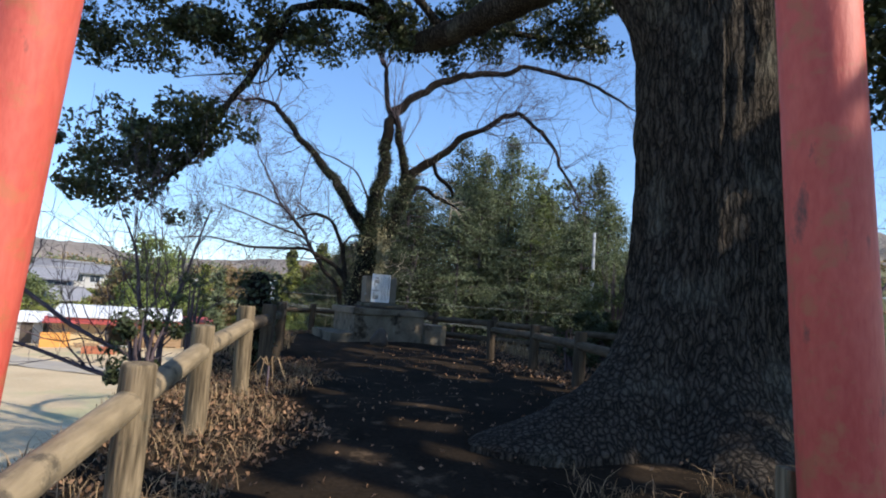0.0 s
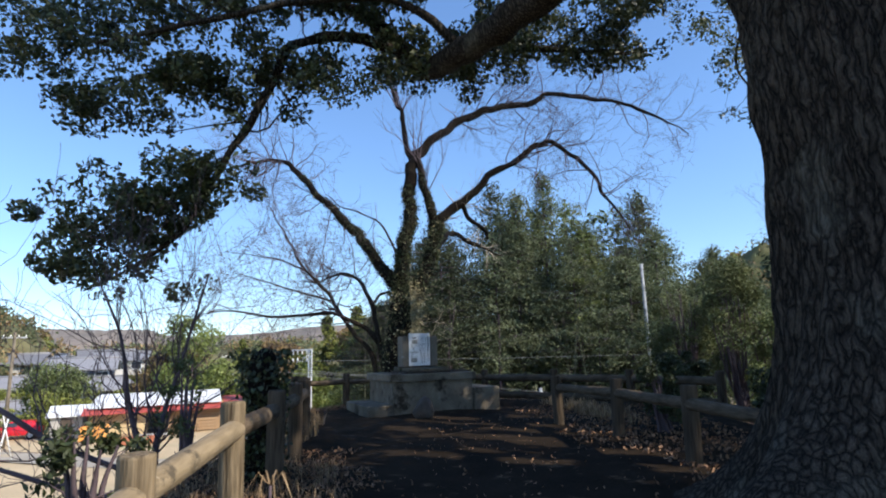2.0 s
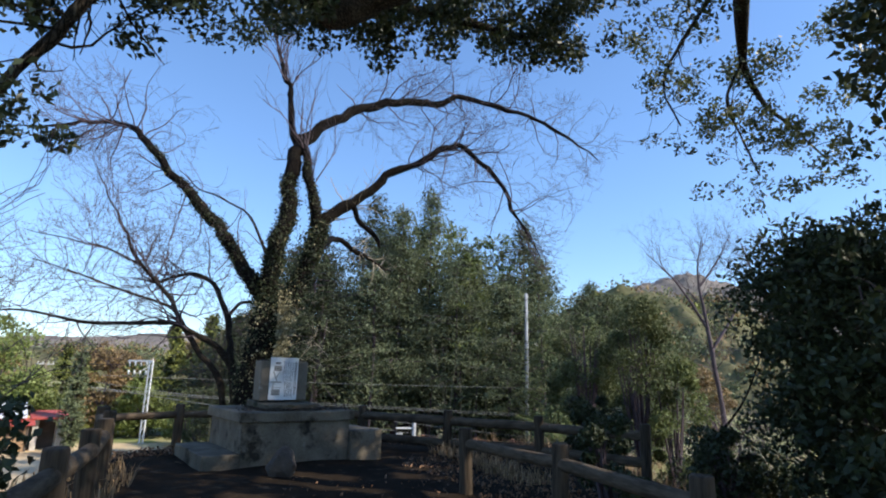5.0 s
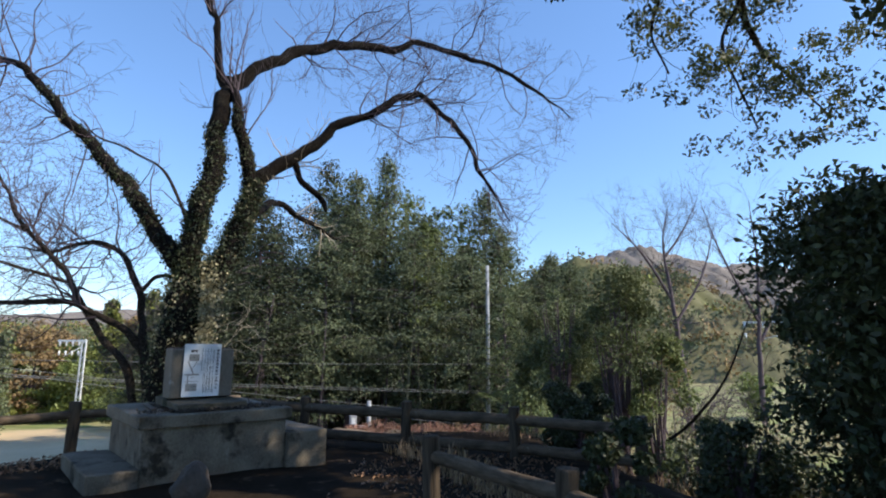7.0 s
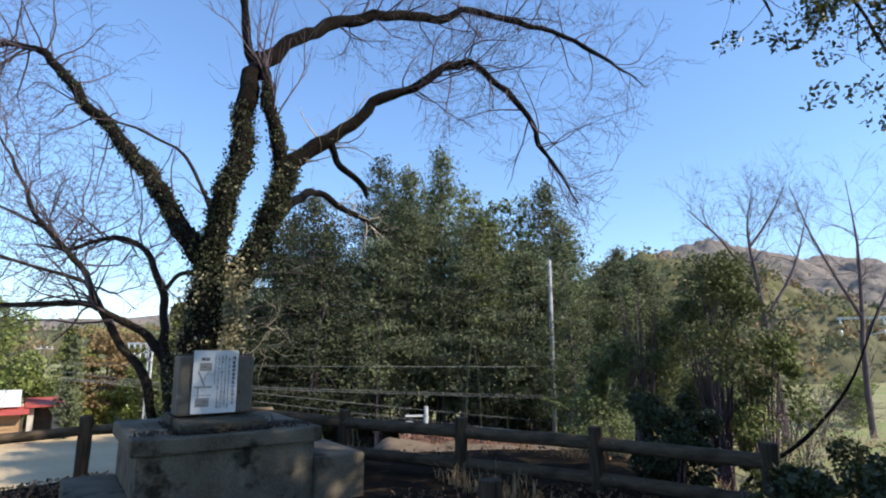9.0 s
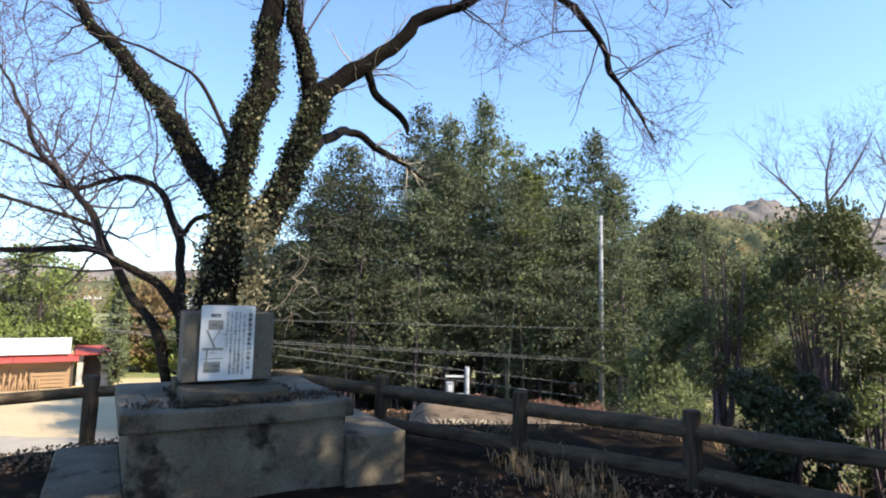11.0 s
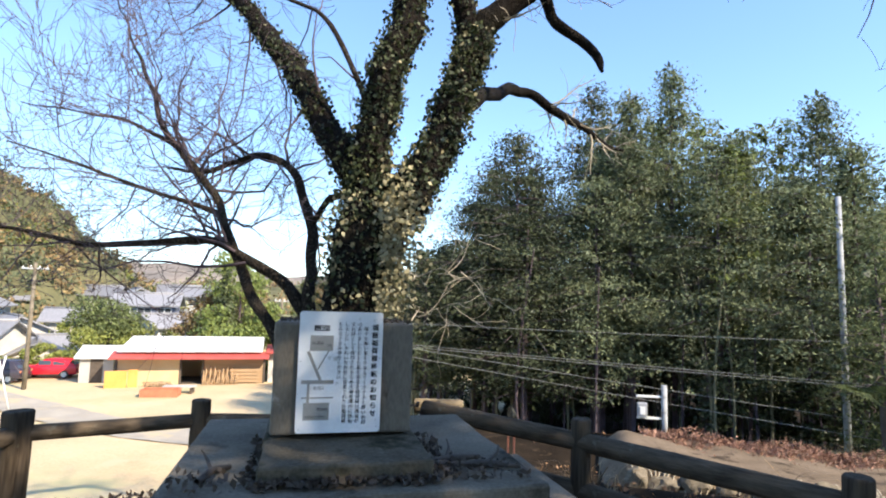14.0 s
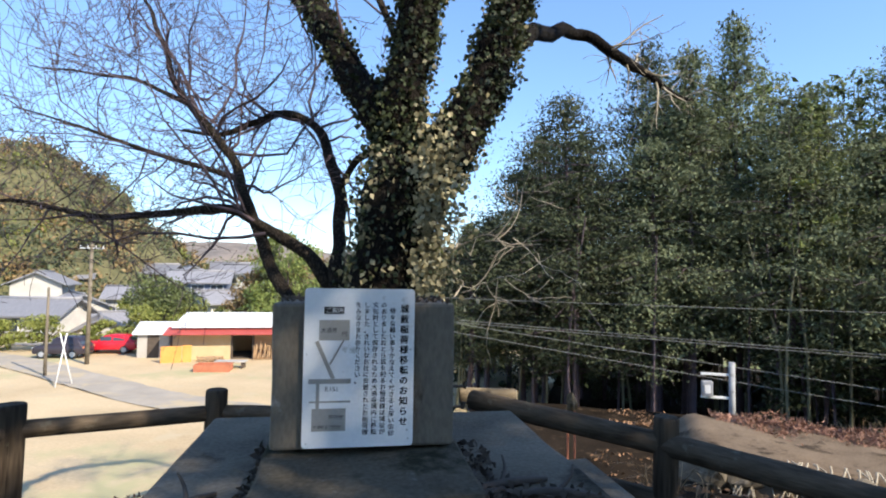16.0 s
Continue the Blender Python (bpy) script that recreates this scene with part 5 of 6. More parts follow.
grass("weeds", scatter(70, 1.0, 2.6, 2.3, 4.2), 7, 0.17, M_DRYGRASS, "thin weeds round the roots of the camphor tree", 0.0032, 1.2)
grass("weeds", scatter(60, 1.2, 2.4, 11.5, 15.5, lambda x, y: x > 2.6 - 0.25 * (y - 10)), 10, 0.3, M_DRYGRASS, "thin weeds at the foot of the log fence")
grass("weeds", scatter(80, -0.9, 5.5, 16.6, 20.0, lambda x, y: y > 17.5 - 0.7 * x and not (x < 1 and y > 19.5)), 9, 0.38, M_DRYGRASS, "tall dry weeds beyond the log fence", 0.0045, 1.2)
grass("weeds", scatter(1500, 4.5, 24, 13.5, 36, lambda x, y: x > 7 + 3 * math.sin(y) or y < 20), 7, 0.45, M_DRYGRASS, "tall dry weeds beyond the log fence", 0.006, 1.2)


def litter(name, spots, size, label):
    p = np.array([on(x, y, 0.015 + rng.uniform(0, 0.03)) for x, y in spots])
    o = leaves(name, p, size, size * 0.5, M_LITTER, None, 0.0)
    return tagged(o, label, "leaf litter", kind="stuff")


litter("leaf_litter", scatter(10500, -4.2, -0.7, 0.8, 9.5, lambda x, y: -0.55 > x + 0.13 * (y - 3) + 0.25 * math.sin(y * 2.3) + 0.3), 0.044, "brown fallen leaves along the edge of the path")
litter("leaf_litter", scatter(2600, 0.5, 3.6, 7.2, 15.0, lambda x, y: x > 2.2 - 0.17 * (y - 7) + 0.3 * math.sin(y * 1.7) - 0.4), 0.06, "brown fallen leaves along the edge of the path")
litter("leaf_litter", scatter(900, -5.2, -3.2, 14.2, 16.6, lambda x, y: -0.9 < -0.48 * (x + 4.4) + 0.88 * (y - 15.6) < 0.5), 0.06, "brown fallen leaves at the edge above the yard")
litter("leaf_litter", scatter(700, -1.2, 2.8, 3, 13), 0.04, "scattered fallen leaves on the trodden path")
litter("leaf_litter", scatter(5200, -1, 10, 23.2, 31, lambda x, y: noise.noise(Vector((x * 0.5, y * 0.7, 0))) > -0.1), 0.08, "rust-brown fallen leaves heaped on the bank")


litter("leaf_litter", scatter(1500, -0.8, 6.5, 16.9, 22.5, lambda x, y: y > 17.4 - 0.7 * x and noise.noise(Vector((x * 0.9, y * 0.9, 3))) > -0.15), 0.07, "rust-brown fallen leaves behind the log fence")


def pebble(name, at, size, label, mat=M_CONC, seed=0):
    t = thing(name, at, label, "stone")
    bm = bmesh.new()
    bmesh.ops.create_icosphere(bm, subdivisions=3, radius=1)
    for v in bm.verts:
        v.co += noise.noise_vector(v.co * 1.3 + Vector((seed, seed, 0))) * 0.35
        v.co = Vector((v.co.x * size[0], v.co.y * size[1], v.co.z * size[2]))
    part("stone", bm, mat, t)
    return t


pebble("boulder", on(-1.33, 13.2, 0.12), (0.2, 0.14, 0.26), "dark upright boulder in front of the plinth", M_DARKWOOD, 4)
pebble("root_stone", on(1.1, 3.3, 0.02), (0.24, 0.17, 0.12), "pale rounded stone among weeds by the roots", M_CONC, 2)
for k, (x, y) in enumerate(((0.3, 18.9), (0.9, 18.6), (1.9, 18.7), (2.6, 18.9), (3.3, 18.6), (1.3, 19.2), (2.2, 20.4), (3.0, 20.7), (1.6, 20.2), (4.0, 20.3), (0.7, 20.3))):
    pebble("rubble_stone", on(x, y, 0.05), (0.22 + 0.05 * math.sin(k), 0.16, 0.18), "pale broken stone on the slope beyond the fence", M_CONC, k * 2.3)


def earth_bank():
    """A flat-topped bank of trodden earth, its front edge broken by stones and roots."""
    bm = bmesh.new()
    rows = []
    for x in np.linspace(0.2, 6.4, 48):
        front, back = 21.55 - 0.16 * x + 0.16 * math.sin(x * 3.1), 24.3 - 0.2 * x + 0.1 * math.sin(x * 2.2)
        z = -0.4 - 0.02 * x - 0.55 * float(ease(1.0, 0.2, x)) - 0.4 * float(ease(5.4, 6.4, x))
        line = [(front - 0.22, z - 0.75), (front - 0.1, z - 0.3), (front, z - 0.03), (front + 0.12, z)]
        line += [(front + (back - front) * k, z + 0.02 * math.sin(5 * x + 9 * k)) for k in (0.3, 0.55, 0.8)]
        line += [(back, z - 0.02), (back + 0.7, z - 0.75)]
        rows.append([bm.verts.new(Vector((x, y, zz)) + noise.noise_vector(Vector((x * 2, y * 2, zz * 3))) * 0.05) for y, zz in line])
    for a, b in zip(rows, rows[1:]):
        for i in range(len(a) - 1):
            bm.faces.new((a[i], b[i], b[i + 1], a[i + 1])).smooth = True
    o = new("bank", add_mesh("bank", bm, M_BANK))
    tagged(o, "flat-topped bank of pale trodden earth below the fence", "bank", kind="structure")
    for k, x in enumerate(np.arange(0.9, 5.6, 0.42)):
        pebble("bank_stone", (x, 21.38 - 0.16 * x, -0.62 - 0.1 * math.sin(k * 2.9)), (0.2 + 0.06 * math.sin(k * 1.3), 0.14, 0.17 + 0.06 * math.cos(k * 2.1)), "pale broken stone in the edge of the bank", M_CONC, 31 + k * 1.7)
    r = thing("exposed_roots", (0, 0, 0), "tangled pale roots hanging over the edge of the bank", "roots")
    paths = []
    for _ in range(70):
        x = rng.uniform(0.7, 5.8)
        y = 21.55 - 0.16 * x
        dx = rng.normal() * 0.2
        paths.append(limb([(x, y + 0.1, -0.38, 0.014), (x + dx * 0.4, y - 0.12, -0.45, 0.012), (x + dx, y - 0.3, -0.75, 0.009), (x + dx * 1.7, y - 0.42 - rng.uniform(0, 0.2), -0.95, 0.005)], 4))
    v, f = tubes(paths, 5)
    tagged(raw("root", v, f, M_PALETWIG, r, smooth=True), kind="stuff")
    heap = []
    for _ in range(4200):
        x = rng.uniform(1.3, 5.2)
        crest = 24.0 - 0.2 * x
        d = rng.normal() * 0.28
        heap.append((x, crest + d, -0.42 - 0.02 * x + rng.uniform(0, 0.3) * math.exp(-(d / 0.25) ** 2) * (0.5 + 0.5 * math.sin(x * 2.1) ** 2)))
    tagged(leaves("leaf_heap", np.array(heap), 0.12, 0.017, M_RUSTLEAF, None, 0.1), "heap of rust-red dead fronds along the bank", "leaf litter", kind="stuff")


earth_bank()


# debris on the plinth
def debris():
    for k, (u, v, L, turn) in enumerate(((0.55, -0.5, 0.5, 20), (0.75, -0.62, 0.42, -12), (-0.75, -0.55, 0.3, 65), (0.45, -0.62, 0.3, 50))):
        t = thing("fallen_branch", MON @ pose(u, v, 1.145, 0, 0, turn), "broken dark branch lying on the slab", "branch")
        vv, f = tubes([limb([(-L / 2, 0, 0, 0.02), (0, 0.03, 0.012, 0.022), (L / 2, 0, 0, 0.012)]), limb([(0, 0.02, 0.01, 0.012), (0.08, 0.1, 0.05, 0.008), (0.1, 0.15, 0.09, 0.004)])], 7)
        raw("branch", vv, f, M_DARKWOOD, t, smooth=True)
    c = []
    for u0, u1, v0, v1, n in ((-0.56, 0.45, -0.86, -0.78, 260), (-0.6, -0.52, -0.8, 0.3, 90), (0.42, 0.6, -0.8, 0.2, 120), (0.2, 0.95, -0.9, -0.5, 140), (-0.95, -0.5, -0.9, -0.5, 60)):
        for _ in range(n):
            c.append(MON @ Vector((rng.uniform(u0, u1), rng.uniform(v0, v1), 1.142 + rng.uniform(0, 0.03))))
    tagged(leaves("leaf_litter", np.array(c), 0.05, 0.03, M_DARKWOOD, None, 0.0), "rotting dark leaves and moss on the slab", "leaf litter", kind="stuff")
    for u, v, z in ((0.39, 0.0, 1.5), (0.39, 0.05, 1.38)):
        t = thing("rebar_stub", MON @ pose(u - 0.02, v, z - 0.0), "rusty iron rod stub sticking out of the block", "iron rod")
        bm = bmesh.new()
        rod(bm, (0, 0, 0), (0.11, 0.02, -0.005), 0.008, 8)
        rod(bm, (0.105, 0.02, -0.015), (0.115, 0.02, 0.02), 0.012, 8)
        part("rod", bm, M_DARKWOOD, t)


debris()
c = [MON @ Vector((rng.uniform(-0.48, 0.36), rng.choice([-0.19, 0.08]) + rng.normal() * 0.03, 1.955 + rng.uniform(0, 0.012))) for _ in range(320)]
tagged(leaves("moss", np.array(c), 0.03, 0.02, M_DARKWOOD, None, 0.0), "dark moss along the top of the concrete block", "moss", kind="stuff")
log = thing("cut_log", (-1.75, 17.35, 1.02), "short sawn log with a pale cut end", "log")
o = new("log", log_mesh("log", 0.5, 0.075, M_RAIL, 5.5))
o.parent = log
o.rotation_euler = (0, 0, radians(12))
bm = bmesh.new()
rod(bm, (0.49, 0.104, 0), (0.5, 0.106, 0), 0.066, 18)
part("cut_end", bm, M_CUT, log, "pale sawn end")
for x in (-1.62, -1.4):
    s = thing("log_prop", (x, 17.38, 0), "short dark stake under the sawn log", "stake")
    part("stake", rod(bmesh.new(), (0, 0, 0.2), (0, 0, 0.97), 0.03, 8), M_DARKWOOD, s)


def marker_post():
    t = thing("meter_post", (2.68, 30.0, -1.95), "pale concrete post with a white bracketed box on a leafy bank", "post")
    part("post", rod(bmesh.new(), (0, 0, -0.6), (0, 0, 1.75), 0.085, 14), M_STEELPOLE, t)
    b = part("meter_box", boxed(-0.78, -0.5, -0.12, 0.12, 0.78, 1.2, 0.02), M_STEEL, t)
    part("lens", boxed(-0.72, -0.56, -0.14, -0.125, 0.86, 1.1, 0.01), M_WHITEPAINT, b, "white glass panel")
    for z in (0.72, 1.36):
        part("bracket", boxed(-0.8, -0.05, -0.03, 0.03, z, z + 0.07, 0.008), M_WHITEPAINT, t)
    part("stay", rod(bmesh.new(), (0.02, 0, 0.5), (0.3, -0.2, -0.1), 0.02, 8), M_CONC, t)
    h = thing("hydrant_stake", (-0.92, 19.2, -0.45), "two thin rusty iron stakes with a weathered bird-shaped finial", "stake")
    for dx in (-0.03, 0.05):
        part("stake", rod(bmesh.new(), (dx, 0, -0.6), (dx, 0, 1.0), 0.012, 8), M_RUST, h)
    bm = bmesh.new()
    bmesh.ops.create_icosphere(bm, subdivisions=2, radius=0.075, matrix=Matrix.Translation((0.01, 0, 1.08)) @ Matrix.Diagonal((0.9, 0.7, 1.4, 1)))
    for v in bm.verts:
        v.co += noise.noise_vector(v.co * 11) * 0.06
    part("finial", bm, M_POST, h)


marker_post()


def wire(name, a, b, sag, r=0.01, label="thin pale cable strung along the grove"):
    t = thing(name, a, label, "cable", "cables along the grove")
    A, B = np.array(a), np.array(b)
    p = np.array([np.append((B - A) * s - np.array([0, 0, sag * 4 * s * (1 - s)]), r) for s in np.linspace(0, 1, 24)])
    v, f = tubes([p], 5)
    raw("cable", v, f, M_WIRE, t, smooth=True)


for a, b in (((-11, 31.6, 1.42), (17.5, 31.6, 1.3)), ((-11, 31.4, 0.86), (17.5, 31.4, -0.25)), ((-11, 31.2, 0.8), (17.5, 31.2, -0.32)), ((-11, 31, 1.15), (15, 31, -1.65)), ((-11, 30.9, 0.95), (13, 30.9, -2.0))):
    wire("cable", a, b, 0.12)


def utility_pole(at, tall, label, arms=2, r=0.15, mat=M_CONC, turn=0.0):
    t = thing("utility_pole", Matrix.Translation(at) @ Matrix.Rotation(radians(turn), 4, "Z"), label, "utility pole")
    part("pole", rod(bmesh.new(), (0, 0, -0.5), (0, 0, tall), r, 16, r * 0.7), mat, t)
    for k in range(arms):
        z = tall - 0.4 - 0.7 * k
        a = part("crossarm", boxed(-0.8, 0.8, -0.05, 0.05, z - 0.05, z + 0.05, 0.01), M_STEEL, t)
        for x in (-0.7, -0.25, 0.25, 0.7):
            part("insulator", rod(bmesh.new(), (x, 0, z + 0.05), (x, 0, z + 0.2), 0.04, 8), M_WHITEPAINT, a)
    return t


utility_pole((8.95, 33.3, float(height(8.95, 33.3))), 6.15 - float(height(8.95, 33.3)), "plain grey concrete pole in front of the grove", 0, 0.12, M_STEELPOLE)


def palm(at):
    t = thing("fan_palm", at, "small green fan palm at the edge of the grove", "palm")
    v, f = tubes([limb([(0, 0, -0.3, 0.12), (0, 0, 0.9, 0.1)], 5)], 8)
    raw("trunk", v, f, M_DARKWOOD, t)
    V, Fc = [], []
    for k in range(13):
        a, e = k * 2.4, 0.15 + 0.75 * ((k * 0.37) % 1)
        d = np.array([math.cos(a) * math.cos(e), math.sin(a) * math.cos(e), math.sin(e)])
        hub = np.array([0, 0, 0.95]) + d * 0.75
        s = np.cross(d, [0, 0, 1])
        s /= np.linalg.norm(s)
        for j in range(-7, 8):
            w = d * math.cos(j * 0.17) + s * math.sin(j * 0.17)
            tip = hub + w * 0.62 - np.array([0, 0, 0.12])
            q = np.cross(w, np.cross(d, s)) * 0.025
            b = len(V)
            V += [hub, hub + w * 0.32 + q, tip, hub + w * 0.32 - q]
            Fc.append((b, b + 1, b + 2, b + 3))
        b = len(V)
        V += [(0, 0, 0.9), (0.01, 0.012, 0.9), hub + 0.012, hub - 0.012]
        Fc.append((b, b + 1, b + 2, b + 3))
    raw("frond", V, Fc, M_BUSHLIT, t)


palm(on(8.5, 30.0, 0.6))
palm(on(9.8, 30.6, 0.3))
# a thick bent branch arching out of the slope
arch = thing("arching_branch", on(8.0, 19.6), "bare branch arching up from the slope", "branch")
v, f = tubes([limb([(0, 0, -0.2, 0.05), (0.54, -0.37, 0.75, 0.045), (1.2, -0.9, 1.4, 0.04), (1.92, -1.53, 2.6, 0.03), (2.4, -2, 4.2, 0.012)])], 7)
raw("branch", v, f, M_CHERRY, arch, smooth=True)


def spiky_plant(at):
    t = thing("yucca", at, "small withered spiky plant with drooping pale leaves", "plant")
    V, Fc = [], []
    for k in range(9):
        a = k * 0.75
        d = np.array([math.cos(a), math.sin(a), 0])
        s = np.array([-d[1], d[0], 0]) * 0.007
        p0, p1, p2 = np.array([0, 0, 0.3]), d * 0.1 + np.array([0, 0, 0.4]), d * (0.2 + 0.03 * (k % 3)) + np.array([0, 0, 0.1 + 0.06 * (k % 2)])
        b = len(V)
        V += [p0 - s, p0 + s, p1 + s, p1 - s, p2 + s * 0.2, p2 - s * 0.2]
        Fc += [(b, b + 1, b + 2, b + 3), (b + 3, b + 2, b + 4, b + 5)]
    raw("leaf", V, Fc, M_DRYGRASS, t)
    part("stalk", rod(bmesh.new(), (0, 0, -0.1), (0, 0, 0.32), 0.012, 6), M_TWIG, t)


spiky_plant(on(-1.75, 6.05))


# ---------------- the yard below ----------------
def gable_roof(bm, w, d, z0, rise, over, thick=0.12):
    """A ridge roof along x, with overhanging eaves."""
    w, d = w / 2 + over, d / 2 + over
    drop = rise * over / (d - over) if d > over else 0
    lo = z0 - drop
    pr = [(-d, lo), (0, z0 + rise), (d, lo), (d, lo - thick), (0, z0 + rise - thick), (-d, lo - thick)]
    a = [bm.verts.new((-w, y, z)) for y, z in pr]
    b = [bm.verts.new((w, y, z)) for y, z in pr]
    for i in range(6):
        bm.faces.new((a[i], a[(i + 1) % 6], b[(i + 1) % 6], b[i]))
    for q in (a[::-1], b):
        bm.faces.new((q[0], q[1], q[4], q[5]) if q is b else (q[5], q[4], q[1], q[0]))
        bm.faces.new((q[1], q[2], q[3], q[4]) if q is b else (q[4], q[3], q[2], q[1]))
    bmesh.ops.recalc_face_normals(bm, faces=bm.faces[:])
    return bm


def shed():
    fl, fr = Vector((-31.6, 46.3, 0)), Vector((-22.7, 51.2, 0))
    g = float(height(-27, 48.7)) - 0.05
    ang = math.degrees(math.atan2(fr.y - fl.y, fr.x - fl.x))
    W, D, H = (fr - fl).length, 4.6, 2.1
    s = thing("farm_shed", pose(fl.x, fl.y, g, 0, 0, ang), "long low ochre shed with red eaves and pale metal roof", "shed")
    dx0, dx1 = W * 0.42, W * 0.57
    part("wall", boxed(0, dx0, 0, 0.15, 0, H), M_EARTHWALL, s)
    part("wall", boxed(dx1, W, 0, 0.15, 0, H), M_PLANK, s, "brown plank wall")
    part("wall", boxed(dx0, dx1, 0, 0.15, 1.8, H), M_EARTHWALL, s)
    part("wall", boxed(0, 0.15, 0.15, D, 0, H), M_EARTHWALL, s)
    part("wall", boxed(W - 0.15, W, 0.15, D, 0, H), M_EARTHWALL, s)
    part("wall", boxed(0.15, W - 0.15, D - 0.15, D, 0, H), M_EARTHWALL, s)
    part("floor", boxed(0.15, W - 0.15, 0.15, D - 0.15, 0, 0.06), M_DARKWOOD, s)
    for x in (dx0, dx1, 0.05, W - 0.05):
        part("corner_post", boxed(x - 0.08, x + 0.08, -0.03, 0, 0, H), M_DARKWOOD, s)
    bm = bmesh.new()
    pr = [(-0.95, 1.98), (0.5, 2.4), (0.5, 2.33), (-0.95, 1.91)]
    a = [bm.verts.new((-0.3, y, z)) for y, z in pr]
    b = [bm.verts.new((W + 0.3, y, z)) for y, z in pr]
    for i in range(4):
        bm.faces.new((a[i], a[(i + 1) % 4], b[(i + 1) % 4], b[i]))
    bm.faces.new(a[::-1]), bm.faces.new(b)
    part("eave_roof", bm, M_ROOFRED, s, "red corrugated eave")
    bm = bmesh.new()
    pr = [(-0.25, 2.48), (2.4, 3.35), (D + 0.5, 2.45), (D + 0.5, 2.35), (2.4, 3.25), (-0.25, 2.38)]
    a = [bm.verts.new((0.5 if 0 < y < 3 else 0.1, y, z)) for y, z in pr]
    b = [bm.verts.new((W - 0.2, y, z)) for y, z in pr]
    for i in range(6):
        bm.faces.new((a[i], a[(i + 1) % 6], b[(i + 1) % 6], b[i]))
    for q in (a, b):
        bm.faces.new((q[0], q[1], q[4], q[5]))
        bm.faces.new((q[1], q[2], q[3], q[4]))
    bmesh.ops.recalc_face_normals(bm, faces=bm.faces[:])
    roof = part("roof", bm, M_ROOFWHITE, s, "pale sheet-metal roof")
    for k in range(22):
        x = 0.6 + (W - 1.0) * k / 21
        m = Matrix.Translation((x, -0.25, 2.485)) @ Matrix.Rotation(math.atan2(0.87, 2.65), 4, "X")
        part("seam", boxed(-0.02, 0.02, 0, 2.77, 0, 0.035, m=m), M_ROOFWHITE, roof)
    part("gable", boxed(W - 0.15, W - 0.02, 0.3, D - 0.2, H, 2.45), M_EARTHWALL, s)
    part("gable", boxed(0.02, 0.15, 0.3, D - 0.2, H, 2.45), M_EARTHWALL, s)
    base = pose(fl.x, fl.y, g, 0, 0, ang)
    # lean-to and annex
    n = thing("lean_to", base @ pose(W + 0.25, 0.4, 0), "small whitewashed lean-to with a dark doorway and red roof", "shed")
    part("wall", boxed(0, 0.35, 0, 3, 0, 2.3), M_HOUSEWALL, n)
    part("wall", boxed(1.5, 2.3, 0, 3, 0, 2.3), M_HOUSEWALL, n)
    part("wall", boxed(0.35, 1.5, 1.2, 1.35, 0, 2.3), M_DARKWOOD, n, "dark recess")
    part("roof", boxed(-0.2, 2.5, -0.4, 3.2, 2.3, 2.42, m=Matrix.Rotation(radians(5), 4, "X")), M_ROOFRED, n)
    n = thing("annex", base @ pose(-2.6, 1.2, 0), "small grey outhouse with a pale shallow roof", "shed")
    part("wall", boxed(0, 2.2, 0, 0.12, 0, 2.0), M_HOUSEWALL, n)
    part("wall", boxed(2.08, 2.2, 0.12, 3, 0, 2.0), M_HOUSEWALL, n)
    part("wall", boxed(0, 0.12, 0.12, 3, 0, 2.0), M_STEEL, n)
    part("wall", boxed(0.12, 2.08, 2.88, 3, 0, 2.0), M_HOUSEWALL, n)
    part("door", boxed(0.7, 1.5, -0.04, 0, 0, 1.8), M_DARKWOOD, n)
    part("roof", gable_roof(bmesh.new(), 2.2, 3, 2.02, 0.6, 0.3), M_ROOFWHITE, n).location = (1.1, 1.5, 0)
    # leaning firewood and boards
    for k in range(16):
        x = W * 0.58 + k * 0.16
        L = 1.0 + 0.35 * math.sin(k * 2.7)
        w = thing("firewood_stick", base @ pose(x, -0.3, 0), "split grey-brown stick leaning on the shed", "stick", "firewood leaning on the shed")
        part("stick", rod(bmesh.new(), (0, -0.35, 0), (0.06 * math.sin(k * 3.3), 0.2, L), 0.05, 7), M_PLANK, w)
    for k in range(4):
        w = thing("plank", base @ pose(W * 0.76, -0.22 - 0.02 * k, 0.15 + 0.26 * k), "weathered plank stacked against the shed wall", "plank", "planks by the shed")
        part("board", boxed(0, W * 0.2, -0.05, 0.05, 0, 0.22, 0.01), M_PLANK, w)
    o = thing("orange_panel", base @ pose(-0.25, -1.6, 0, 0, 0, 8), "orange sheet-metal panel standing by the shed", "panel")
    part("panel", boxed(0, 1.35, 0, 0.06, 0, 1.2, 0.01), M_ORANGE, o)
    part("panel", boxed(1.4, 2.0, 0.1, 0.16, 0, 1.25, 0.01), M_ORANGE, o)
    h = thing("woodpile", base @ pose(3.0, -0.9, 0), "low heap of brown brushwood", "woodpile")
    vv, f = tubes([limb([(rng.uniform(-1, 1), rng.uniform(-0.4, 0.4), 0.05, 0.04), (rng.normal() * 0.3, 0, 0.35, 0.04), (rng.uniform(-1, 1), rng.uniform(-0.4, 0.4), 0.08, 0.03)], 4) for _ in range(40)], 5)
    tagged(raw("brushwood", vv, f, M_PLANK, h), kind="stuff")
    bx = -25.6, 43.6
    t = thing("rusty_trough", pose(bx[0], bx[1], float(height(*bx)), 0, 0, 25), "rusty red open trough on the bare yard", "trough")
    part("side", boxed(-1.1, 1.1, -0.6, -0.55, 0, 0.5), M_RUST, t)
    part("side", boxed(-1.1, 1.1, 0.55, 0.6, 0, 0.5), M_RUST, t)
    part("end", boxed(-1.1, -1.05, -0.55, 0.55, 0, 0.5), M_RUST, t)
